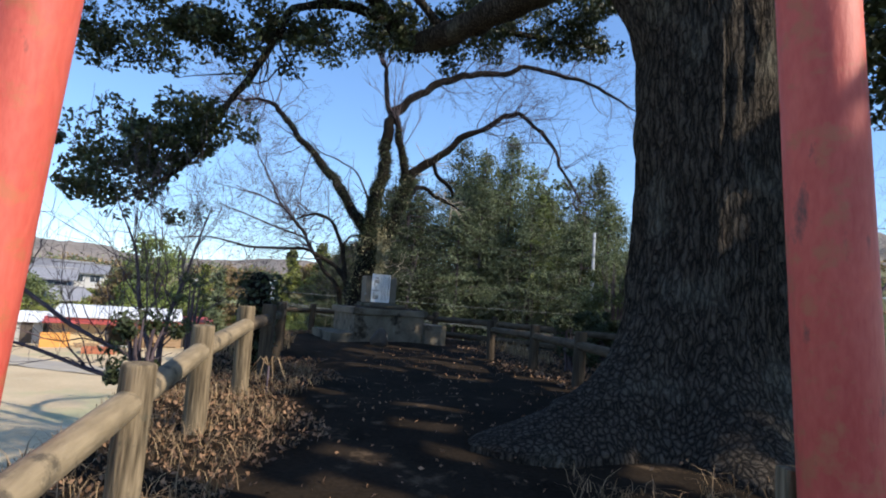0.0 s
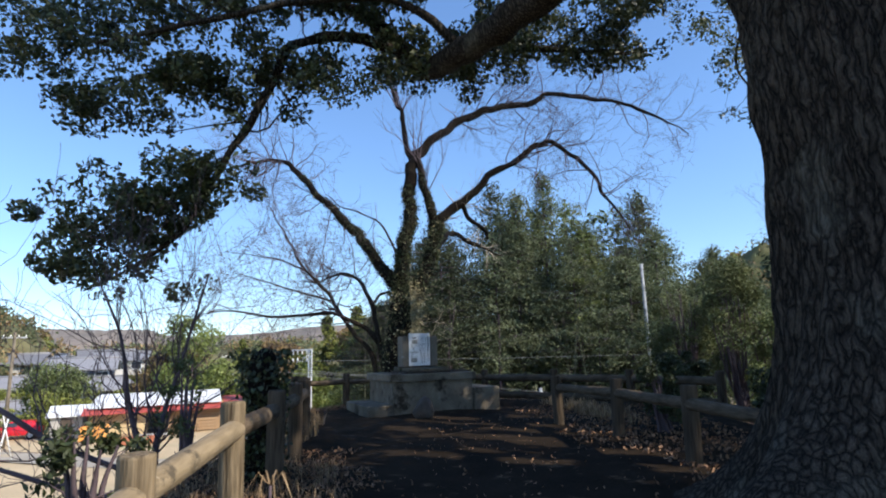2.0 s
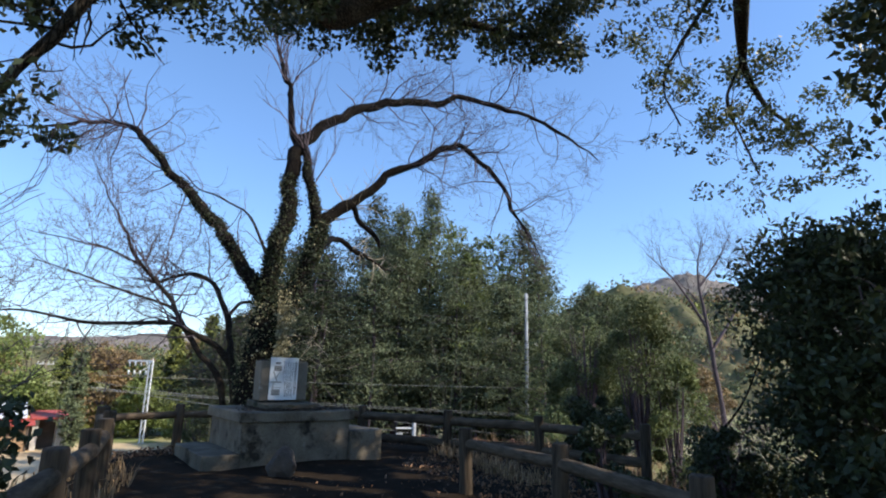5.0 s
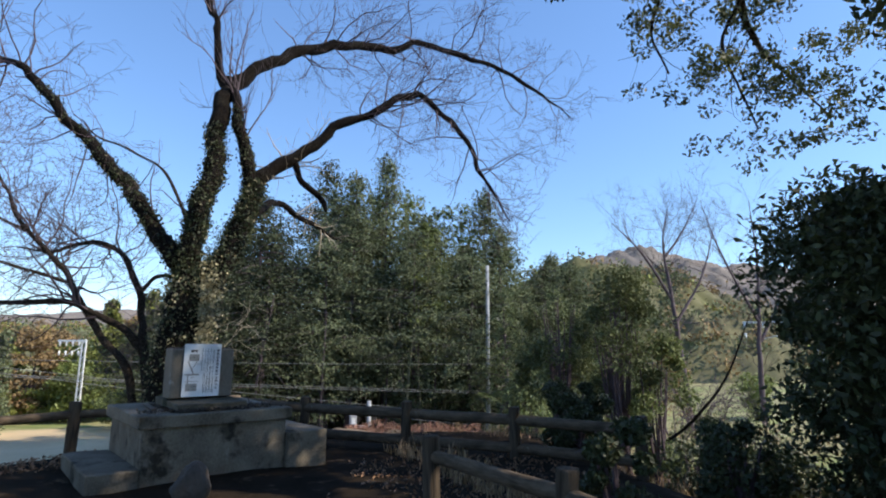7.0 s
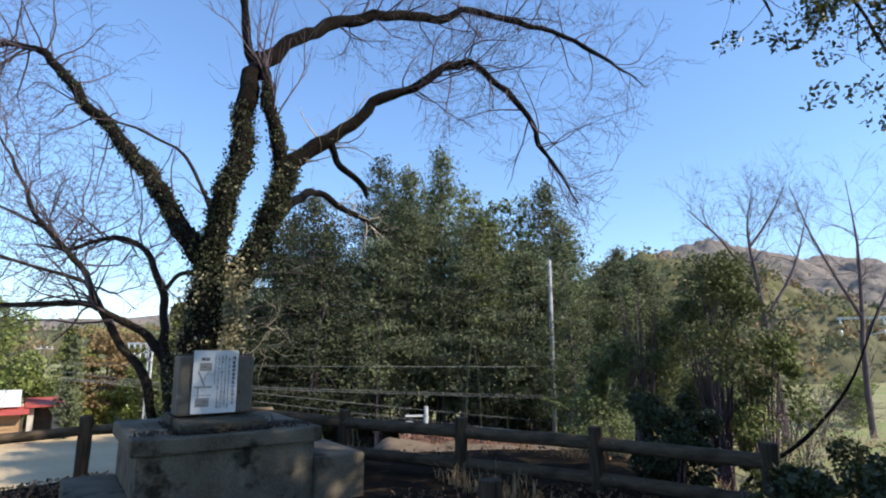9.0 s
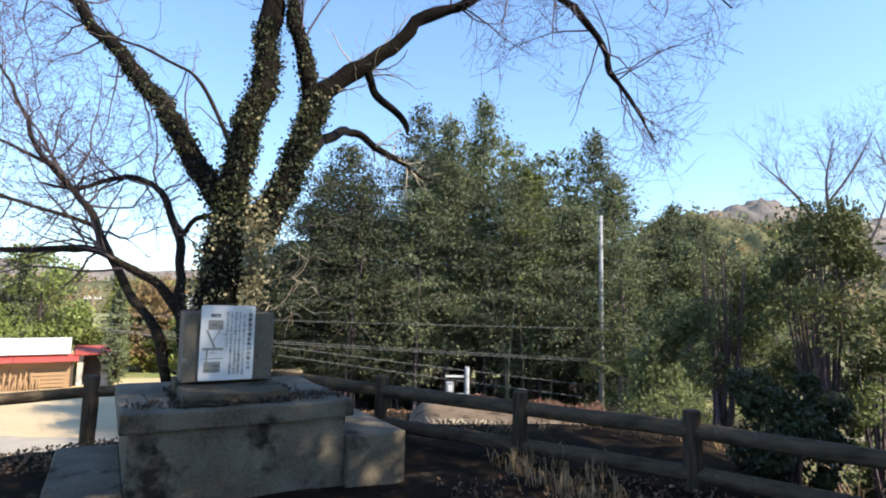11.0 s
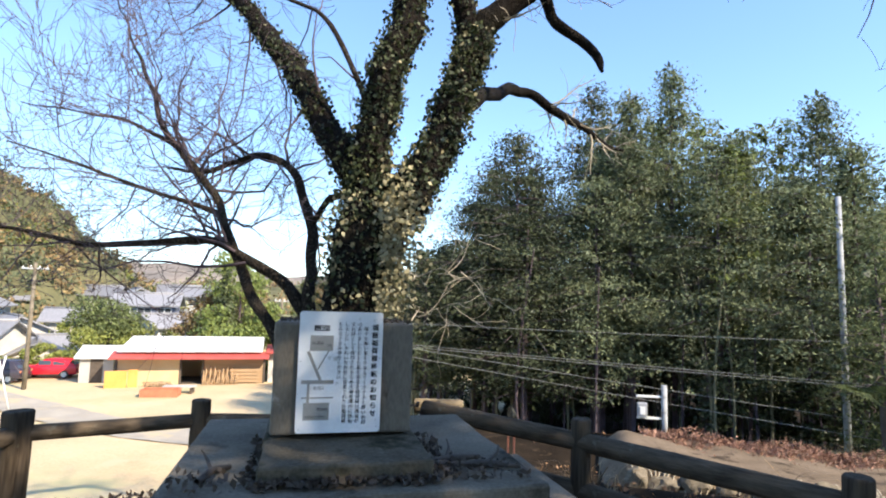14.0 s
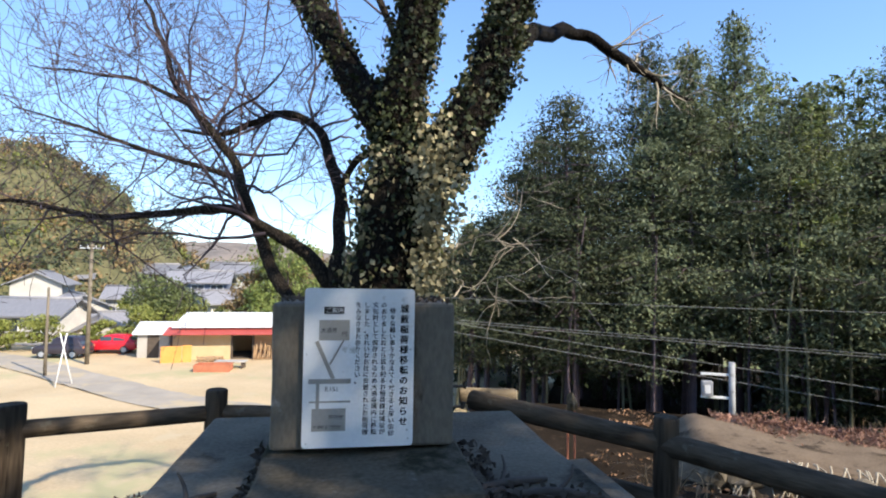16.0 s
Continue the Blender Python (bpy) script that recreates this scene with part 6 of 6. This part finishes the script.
    part("end", boxed(1.05, 1.1, -0.55, 0.55, 0, 0.5), M_RUST, t)
    part("bottom", boxed(-1.05, 1.05, -0.55, 0.55, 0, 0.06), M_RUST, t)
    t = thing("pale_board", pose(-25.3, 45.0, float(height(-25.3, 45)), 0, 0, 20), "pale board lying on trestles in the yard", "board")
    part("board", boxed(-1.0, 1.0, -0.4, 0.4, 0.42, 0.5, 0.01), M_HOUSEWALL, t)
    for x in (-0.8, 0.8):
        part("trestle", boxed(x - 0.06, x + 0.06, -0.35, 0.35, 0, 0.42), M_DARKWOOD, t)


shed()


def car(at, turn, paint, label, L=4.0, H=1.48):
    t = thing("parked_car", pose(*at, 0, 0, turn), label, "car")
    body = [(-L / 2, 0.32), (-L / 2, 0.72), (-L / 2 + 0.15, 0.9), (-L * 0.18, 0.97), (L * 0.47, 0.97), (L / 2, 0.75), (L / 2, 0.32)]
    cab = [(-L * 0.2, 0.95), (-L * 0.06, H - 0.05), (L * 0.08, H), (L * 0.33, H - 0.06), (L * 0.46, 0.95)]

    def extrude(pr, w, w2=None):
        bm = bmesh.new()
        a = [bm.verts.new((x, -(w2 if w2 and z > 1.1 else w), z)) for x, z in pr]
        b = [bm.verts.new((x, (w2 if w2 and z > 1.1 else w), z)) for x, z in pr]
        n = len(pr)
        for i in range(n):
            bm.faces.new((a[i], b[i], b[(i + 1) % n], a[(i + 1) % n]))
        bm.faces.new(a), bm.faces.new(b[::-1])
        bmesh.ops.recalc_face_normals(bm, faces=bm.faces[:])
        bmesh.ops.bevel(bm, geom=bm.edges[:], offset=0.05, segments=2, profile=0.5, affect="EDGES")
        for f in bm.faces:
            f.smooth = True
        return bm

    b = part("body", extrude(body, 0.84), paint, t)
    part("cabin", extrude(cab, 0.8, 0.66), paint, t)
    for s in (-1, 1):
        for x0, x1 in ((-0.13, 0.07), (0.1, 0.3)):
            m = Matrix.Translation((0, s * 0.775, 1.0)) @ Matrix.Rotation(s * radians(16), 4, "X")
            part("window", boxed(L * x0, L * x1, -0.012, 0.012, 0.02, H - 1.13, 0.005, m=m), M_GLASS, t)
    part("windscreen", boxed(-0.012, 0.012, -0.6, 0.6, 0, 0.5, 0.005, m=Matrix.Translation((-L * 0.185, 0, 0.99)) @ Matrix.Rotation(radians(50), 4, "Y")), M_GLASS, t)
    part("rear_window", boxed(-0.012, 0.012, -0.6, 0.6, 0, 0.42, 0.005, m=Matrix.Translation((L * 0.452, 0, 1.0)) @ Matrix.Rotation(radians(-42), 4, "Y")), M_GLASS, t)
    for s in (-1, 1):
        part("tail_light", boxed(L / 2 - 0.03, L / 2 + 0.02, s * 0.72 - 0.1, s * 0.72 + 0.1, 0.72, 0.88, 0.01), M_RUST, t)
        part("headlight", boxed(-L / 2 - 0.02, -L / 2 + 0.05, s * 0.66 - 0.14, s * 0.66 + 0.14, 0.66, 0.8, 0.01), M_WHITEPAINT, t)
        for x in (-L * 0.31, L * 0.3):
            w = part("wheel", rod(bmesh.new(), (x, s * 0.68, 0.31), (x, s * 0.86, 0.31), 0.31, 20), M_TYRE, t)
            part("rim", rod(bmesh.new(), (x, s * 0.855, 0.31), (x, s * 0.875, 0.31), 0.19, 14), M_STEEL, w)


car((-38.6, 47.6, float(height(-38.6, 47.6))), 30, M_CARRED, "glossy red hatchback parked on the yard")
car((-39.4, 44.3, float(height(-39.4, 44.3))), 22, M_CARDARK, "dark small van parked beside the red car", 3.5, 1.6)
utility_pole((-33.5, 38.3, float(height(-33.5, 38.3))), 5.4, "slim pale pole beside the lane", 0, 0.1, M_CONC)
utility_pole((-35.2, 42.6, float(height(-35.2, 42.6))), 8.4, "grey utility pole beside the lane", 1, 0.15, M_CONC, 30)
utility_pole((-27, 61.3, float(height(-27, 61.3))), 6.6, "distant pale utility pole with a crossarm", 1, 0.15, M_CONC, 60)
t = thing("bamboo_tripod", on(-30.0, 36.6), "three thin pale poles tied as a tripod", "poles")
for dx, dy in ((-0.5, 0), (0.4, 0.3), (0.1, -0.5)):
    part("pole", rod(bmesh.new(), (dx, dy, -0.05), (-dx * 0.4, -dy * 0.4, 2.9), 0.035, 7), M_WHITEPAINT, t)


# steel frames carrying overhead lines
def gantry(at, turn, tall, width, label):
    t = thing("steel_gantry", pose(*at, 0, 0, turn), label, "gantry")
    for dx in (-0.16, 0.16):
        part("leg", boxed(width / 2 + dx - 0.05, width / 2 + dx + 0.05, -0.05, 0.05, -0.5, tall), M_WHITEPAINT, t)
    for k in range(int(tall / 0.6)):
        z = 0.3 + 0.6 * k
        bm = bmesh.new()
        rod(bm, (width / 2 - 0.16, 0, z), (width / 2 + 0.16, 0, z + 0.5), 0.03, 6)
        part("lattice", bm, M_WHITEPAINT, t)
    part("beam", boxed(-width / 2, width / 2 + 0.2, -0.06, 0.06, tall - 0.14, tall), M_WHITEPAINT, t)
    bm = bmesh.new()
    rod(bm, (-width * 0.25, 0, tall - 1.3), (width / 2 - 0.1, 0, tall - 0.5), 0.04, 6)
    part("brace", bm, M_WHITEPAINT, t)
    for k in range(4):
        x = -width / 2 + 0.15 + k * width / 4
        for z in (tall - 0.14, tall - 0.85):
            part("insulator", rod(bmesh.new(), (x, 0, z - 0.36), (x, 0, z), 0.07, 8), M_WHITEPAINT, t)


gantry((-17.6, 56.6, float(height(-17.6, 56.6))), -17, 2.4 - float(height(-17.6, 56.6)), 2.1, "white steel lattice gantry with hanging insulators")
gantry((33.0, 39.6, float(height(33, 39.6))), -43, 4.0 - float(height(33, 39.6)), 4.6, "white steel lattice gantry with hanging insulators")


# ---------------- hedge, houses, far groves, hills ----------------
def house(at, turn, w, d, h, wall, label, storeys=1):
    t = thing("house", pose(*at, 0, 0, turn), label, "house", "houses of the village")
    H = h * storeys
    part("wall", boxed(-w / 2, w / 2, -d / 2, d / 2, -0.6, H), wall, t)
    bm = bmesh.new()
    a = [bm.verts.new(p) for p in ((-w / 2, -d / 2, H), (-w / 2, d / 2, H), (-w / 2, 0, H + d * 0.24))]
    b = [bm.verts.new((w / 2, v.co.y, v.co.z)) for v in a]
    bm.faces.new(a), bm.faces.new(b[::-1])
    bm.faces.new((a[0], b[0], b[2], a[2])), bm.faces.new((a[1], a[2], b[2], b[1])), bm.faces.new((a[0], a[1], b[1], b[0]))
    part("gable", bm, wall, t)
    roof = part("roof", gable_roof(bmesh.new(), w, d, H + 0.14, d * 0.24, 0.6, 0.14), M_TILE, t)
    part("ridge", rod(bmesh.new(), (-w / 2 - 0.6, 0, H + d * 0.24 + 0.16), (w / 2 + 0.6, 0, H + d * 0.24 + 0.16), 0.14, 8), M_TILE, roof)
    for s in range(storeys):
        for k in range(3):
            x = -w / 2 + w * (k + 0.5) / 3
            f = part("window", boxed(x - 0.75, x + 0.75, -d / 2 - 0.06, -d / 2 - 0.003, s * h + 0.9, s * h + 2.1), M_WHITEPAINT, t)
            for q in (-1, 1):
                part("pane", boxed(x + q * 0.36 - 0.32, x + q * 0.36 + 0.32, -d / 2 - 0.08, -d / 2 - 0.062, s * h + 0.98, s * h + 2.02), M_GLASS, f)
    if storeys == 2:
        part("porch_roof", boxed(-w / 2 - 0.5, w / 2 + 0.5, -d / 2 - 1.2, -d / 2, h - 0.15, h, m=Matrix.Rotation(radians(0), 4, "X")), M_TILE, t)
    return t


VILLAGE = [(-51.6, 50.7, 20, 8, 2), (-55.5, 58.6, -30, 7, 2), (-50.6, 58.2, 60, 6, 1), (-47.5, 54.5, -40, 5.5, 1), (-46.1, 69.2, 75, 5, 1), (-67.6, 80.8, 15, 8, 2), (-72.6, 81.5, -35, 8, 2), (-72.2, 69.9, 40, 8, 2),
           (-73.3, 92.0, -20, 8, 2), (-58.2, 91.5, 25, 7, 2), (-84.8, 85.9, 10, 8, 2), (-63.6, 61.3, -50, 7, 2), (-61.0, 81.5, -40, 7, 2), (-57.0, 68.9, 35, 7, 1), (-66.0, 99.0, 40, 8, 2), (-79.0, 77.0, 25, 7, 2)]
for x, y, turn, w, st in VILLAGE:
    house((x, y, float(height(x, y)) - (2.5 if y < 60 else 0.6 if y < 75 else 0.1)), turn, w, 4.8, 2.5 if st == 2 else 3.3, M_HOUSEWALL, "pale Japanese house with a grey tiled roof", st)
house((-50.0, 71.1, float(height(-50, 71.1)) - 0.1), 30, 6.5, 4.8, 2.5, M_HOUSEBLUE, "slate-blue two-storey house with a grey roof", 2)


def round_tree(at, size, tall, mat, label, n=2600, leaf=0.34, name="broadleaf_tree", group="", lobes=22, bare=0.12):
    t = thing(name, at, label, "tree", group)
    v, f = tubes([limb([(0, 0, -0.6, 0.18), (0.1, 0, tall * 0.3, 0.14), (0, 0.1, tall * 0.75, 0.05)], 5)] + [np.array([(0, 0, tall * 0.25, 0.08), (math.cos(a) * size * 0.5, math.sin(a) * size * 0.5, tall * 0.55, 0.03)]) for a in np.arange(0, 6, 1.1)], 6)
    raw("trunk", v, f, M_TWIG, t, smooth=True)
    pts = []
    for _ in range(lobes):
        h = rng.uniform(bare, 0.95)
        a, rr = rng.uniform(0, 2 * math.pi), size * math.sqrt(max(0.08, 1 - (abs(h - 0.42) * 1.6) ** 2)) * rng.uniform(0.3, 0.9)
        pts.append(clump((math.cos(a) * rr, math.sin(a) * rr, h * tall), size * rng.uniform(0.28, 0.5), n // lobes, 0.65))
    leaves("crown", np.vstack(pts), leaf, leaf * 0.5, mat, t, 0.2)
    return t


def planting():
    src = [round_tree((0, 0, 0), 2.2, 3.7, M_HEDGE, "clipped yellow-green garden tree in a hedge row", 2400, 0.28, "hedge_tree", "hedge along the yard", 20, 0.02),
           round_tree((0, 0, 0), 1.7, 2.9, M_HEDGE, "clipped yellow-green garden tree in a hedge row", 2200, 0.28, "hedge_tree", "hedge along the yard", 18, 0.02)]
    spots = [(-60 + 2.6 * k, 34 + 2.15 * k + 0.5 * math.sin(k * 2.0)) for k in range(12)] + [(-29 + 2.6 * k, 59 + 0.6 * k) for k in range(5)]
    for k, (x, y) in enumerate(spots):
        m = pose(x, y, float(height(x, y)), 0, 0, k * 77) @ Matrix.Diagonal((1, 1, 0.84 + 0.12 * math.sin(k * 1.7), 1))
        if k < 2:
            src[k].matrix_basis = m
        else:
            copy_thing(src[k % 2], Matrix.Identity(4)).matrix_basis = m
    for k, (x, y, s) in enumerate(((-54, 64, 0.8), (-66, 72, 1.0), (-56, 79, 1.0), (-49, 80, 1.1), (-43, 80, 1.0), (-71, 63, 0.8), (-60, 88, 1.2), (-80, 82, 1.2), (-47, 62, 0.8), (-68, 90, 1.2))):
        copy_thing(src[k % 2], Matrix.Identity(4)).matrix_basis = pose(x, y, float(height(x, y)), 0, 0, k * 40) @ Matrix.Diagonal((s, s, s, 1))
    for k, (x, y, s) in enumerate(((-42, 59.5, 1.0), (-38.5, 61, 0.95), (-45.5, 63, 1.0), (-48.5, 66.5, 1.0), (-35.5, 62.5, 1.05), (-40.5, 66, 1.1), (-53, 67, 0.9), (-57, 63, 0.85))):
        copy_thing(src[k % 2], Matrix.Identity(4)).matrix_basis = pose(x, y, float(height(x, y)), 0, 0, k * 53) @ Matrix.Diagonal((s, s, s, 1))
    round_tree(on(-28.5, 56.5), 3.6, 10.5, M_BAMBOO, "tall olive-green broadleaf tree behind the shed", 7000, 0.36, lobes=44, bare=0.1)
    round_tree(on(-41.0, 54.5), 3.4, 5.6, M_BUSHLIT, "broad layered green garden pine above the hedge", 5200, 0.34, lobes=30)
    far = [conifer((0, 0, 0), 10, 2.2, M_HEDGE, "yellow-green tree in a distant grove", 4200, 0.4, 0.1, "grove_tree", 0.6, group="distant grove beyond the yard"),
           round_tree((0, 0, 0), 3.0, 8.5, M_BROWNLEAF, "russet-brown tree in a distant grove", 3600, 0.4, "grove_tree", "distant grove beyond the yard", 26),
           conifer((0, 0, 0), 10, 1.5, M_CEDAR, "narrow dark cypress in a distant grove", 4200, 0.34, 0.04, "cypress_tree", 0.3, group="distant grove beyond the yard"),
           round_tree((0, 0, 0), 3.0, 7.0, M_BAMBOO, "pale green tree in a distant grove", 3600, 0.4, "grove_tree", "distant grove beyond the yard", 26)]
    rows = [(-16.5, 62, 0, 1.0), (-13.5, 63, 0, 1.1), (-19, 64, 3, 1.0), (-10.5, 60, 0, 1.05), (-22, 62, 1, 0.9), (-25, 66, 0, 0.75), (-29, 55, 2, 0.86), (-31.5, 56, 1, 0.8), (-27, 57.5, 3, 0.8), (-20.3, 52, 2, 0.7), (-23, 70, 1, 0.9), (-33, 66, 3, 0.8), (-36, 70, 1, 0.85), (-8, 62, 3, 1.0), (-40, 74, 3, 0.8),
            (-30, 72, 0, 0.8), (-6, 58, 0, 0.9), (-12, 70, 1, 1.2), (-44, 78, 3, 0.9), (-24, 58, 3, 0.6), (-17.5, 60, 3, 0.75), (-15, 66, 1, 1.05), (-9, 68, 1, 1.1), (-13, 55, 3, 0.55), (-10, 52, 3, 0.6)]
    used = set()
    for k, (x, y, i, s) in enumerate(rows):
        m = pose(x, y, float(height(x, y)), 0, 0, k * 61) @ Matrix.Diagonal((s, s, s, 1))
        if i not in used:
            used.add(i)
            far[i].matrix_basis = m
        else:
            copy_thing(far[i], Matrix.Identity(4)).matrix_basis = m
    for k, (x, y, s) in enumerate(((22, 46, 0.7), (26, 50, 0.6), (20, 52, 0.7), (34, 55, 0.8), (38, 48, 0.6), (18, 44, 0.5), (30, 62, 0.9))):
        copy_thing(far[1 if k % 2 else 3], Matrix.Identity(4)).matrix_basis = pose(x, y, float(height(x, y)), 0, 0, k * 50) @ Matrix.Diagonal((s, s, s, 1))


planting()


def hill(name, cx, cy, rx, ry, top, mat, label, turn=0.0, bumps=1.2, n=150, seed=0.0, base=-3.0, canopy=0, leaf=1.0):
    u = np.linspace(-1, 1, n)
    X, Y = np.meshgrid(u, u, indexing="ij")
    V = []
    c, s = math.cos(radians(turn)), math.sin(radians(turn))
    for x, y in zip(X.ravel(), Y.ravel()):
        r = math.hypot(x, y)
        k = max(0.0, 1 - r ** 1.7)
        w = Vector((x * rx, y * ry, seed))
        z = top * k * (1 + 0.3 * noise.noise(w * (2.6 / rx)) + 0.12 * noise.noise(w * (8 / rx)))
        z += bumps * (noise.noise(w * 0.33) + 0.7 * noise.noise(w * 0.8)) * min(1, 4 * k)
        V.append((cx + c * x * rx - s * y * ry, cy + s * x * rx + c * y * ry, base + z))
    i, j = np.meshgrid(np.arange(n - 1), np.arange(n - 1), indexing="ij")
    f = np.stack([i * n + j, (i + 1) * n + j, (i + 1) * n + j + 1, i * n + j + 1], -1).reshape(-1, 4)
    o = raw(name, np.array(V), f, mat, smooth=True)
    if canopy:
        P = np.array(V)
        P = P[P[:, 2] > base + 0.8]
        for m2, share in ((M_CEDAR, 0.5), (M_BROWNLEAF, 0.42), (M_HEDGE, 0.08)):
            k = int(canopy * share)
            seeds = P[rng.integers(0, len(P), max(1, k // 45))]
            pts = seeds[rng.integers(0, len(seeds), k)] + rng.normal(size=(k, 3)) * np.array([1.6, 1.6, 1.1]) * leaf + np.array([0, 0, 0.8 * leaf])
            tagged(leaves("tree_canopy", pts, 1.1 * leaf, 0.6 * leaf, m2, o, 0.2), kind="stuff")
    return tagged(o, label, "hill", kind="structure")


hill("hill_left", -102, 80, 40, 36, 25, M_HILL, "steep wooded hill in winter browns and greens behind the village", 0, 1.6, 150, 3.0, canopy=56000, leaf=0.6)
hill("hill_village", -75, 165, 90, 40, 9, M_HILL, "low wooded ridge behind the houses", 10, 1.3, 130, 9.0, canopy=26000, leaf=0.8)
hill("hill_far_left", -250, 300, 220, 90, 24, M_HILLFAR, "distant wooded mountains with haze in their pale colour", 35, 1.5, 110, 17.0)
hill("hill_far", -180, 560, 400, 120, 34, M_HILLFAR, "distant wooded mountains with haze in their pale colour", 0, 2, 110, 21.0)
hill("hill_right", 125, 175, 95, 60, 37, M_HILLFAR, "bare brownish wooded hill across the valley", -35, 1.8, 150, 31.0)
hill("hill_near_right", 62, 108, 45, 30, 20, M_HILL, "wooded hill with a sunlit green flank", -30, 1.5, 120, 41.0, canopy=20000, leaf=0.7)
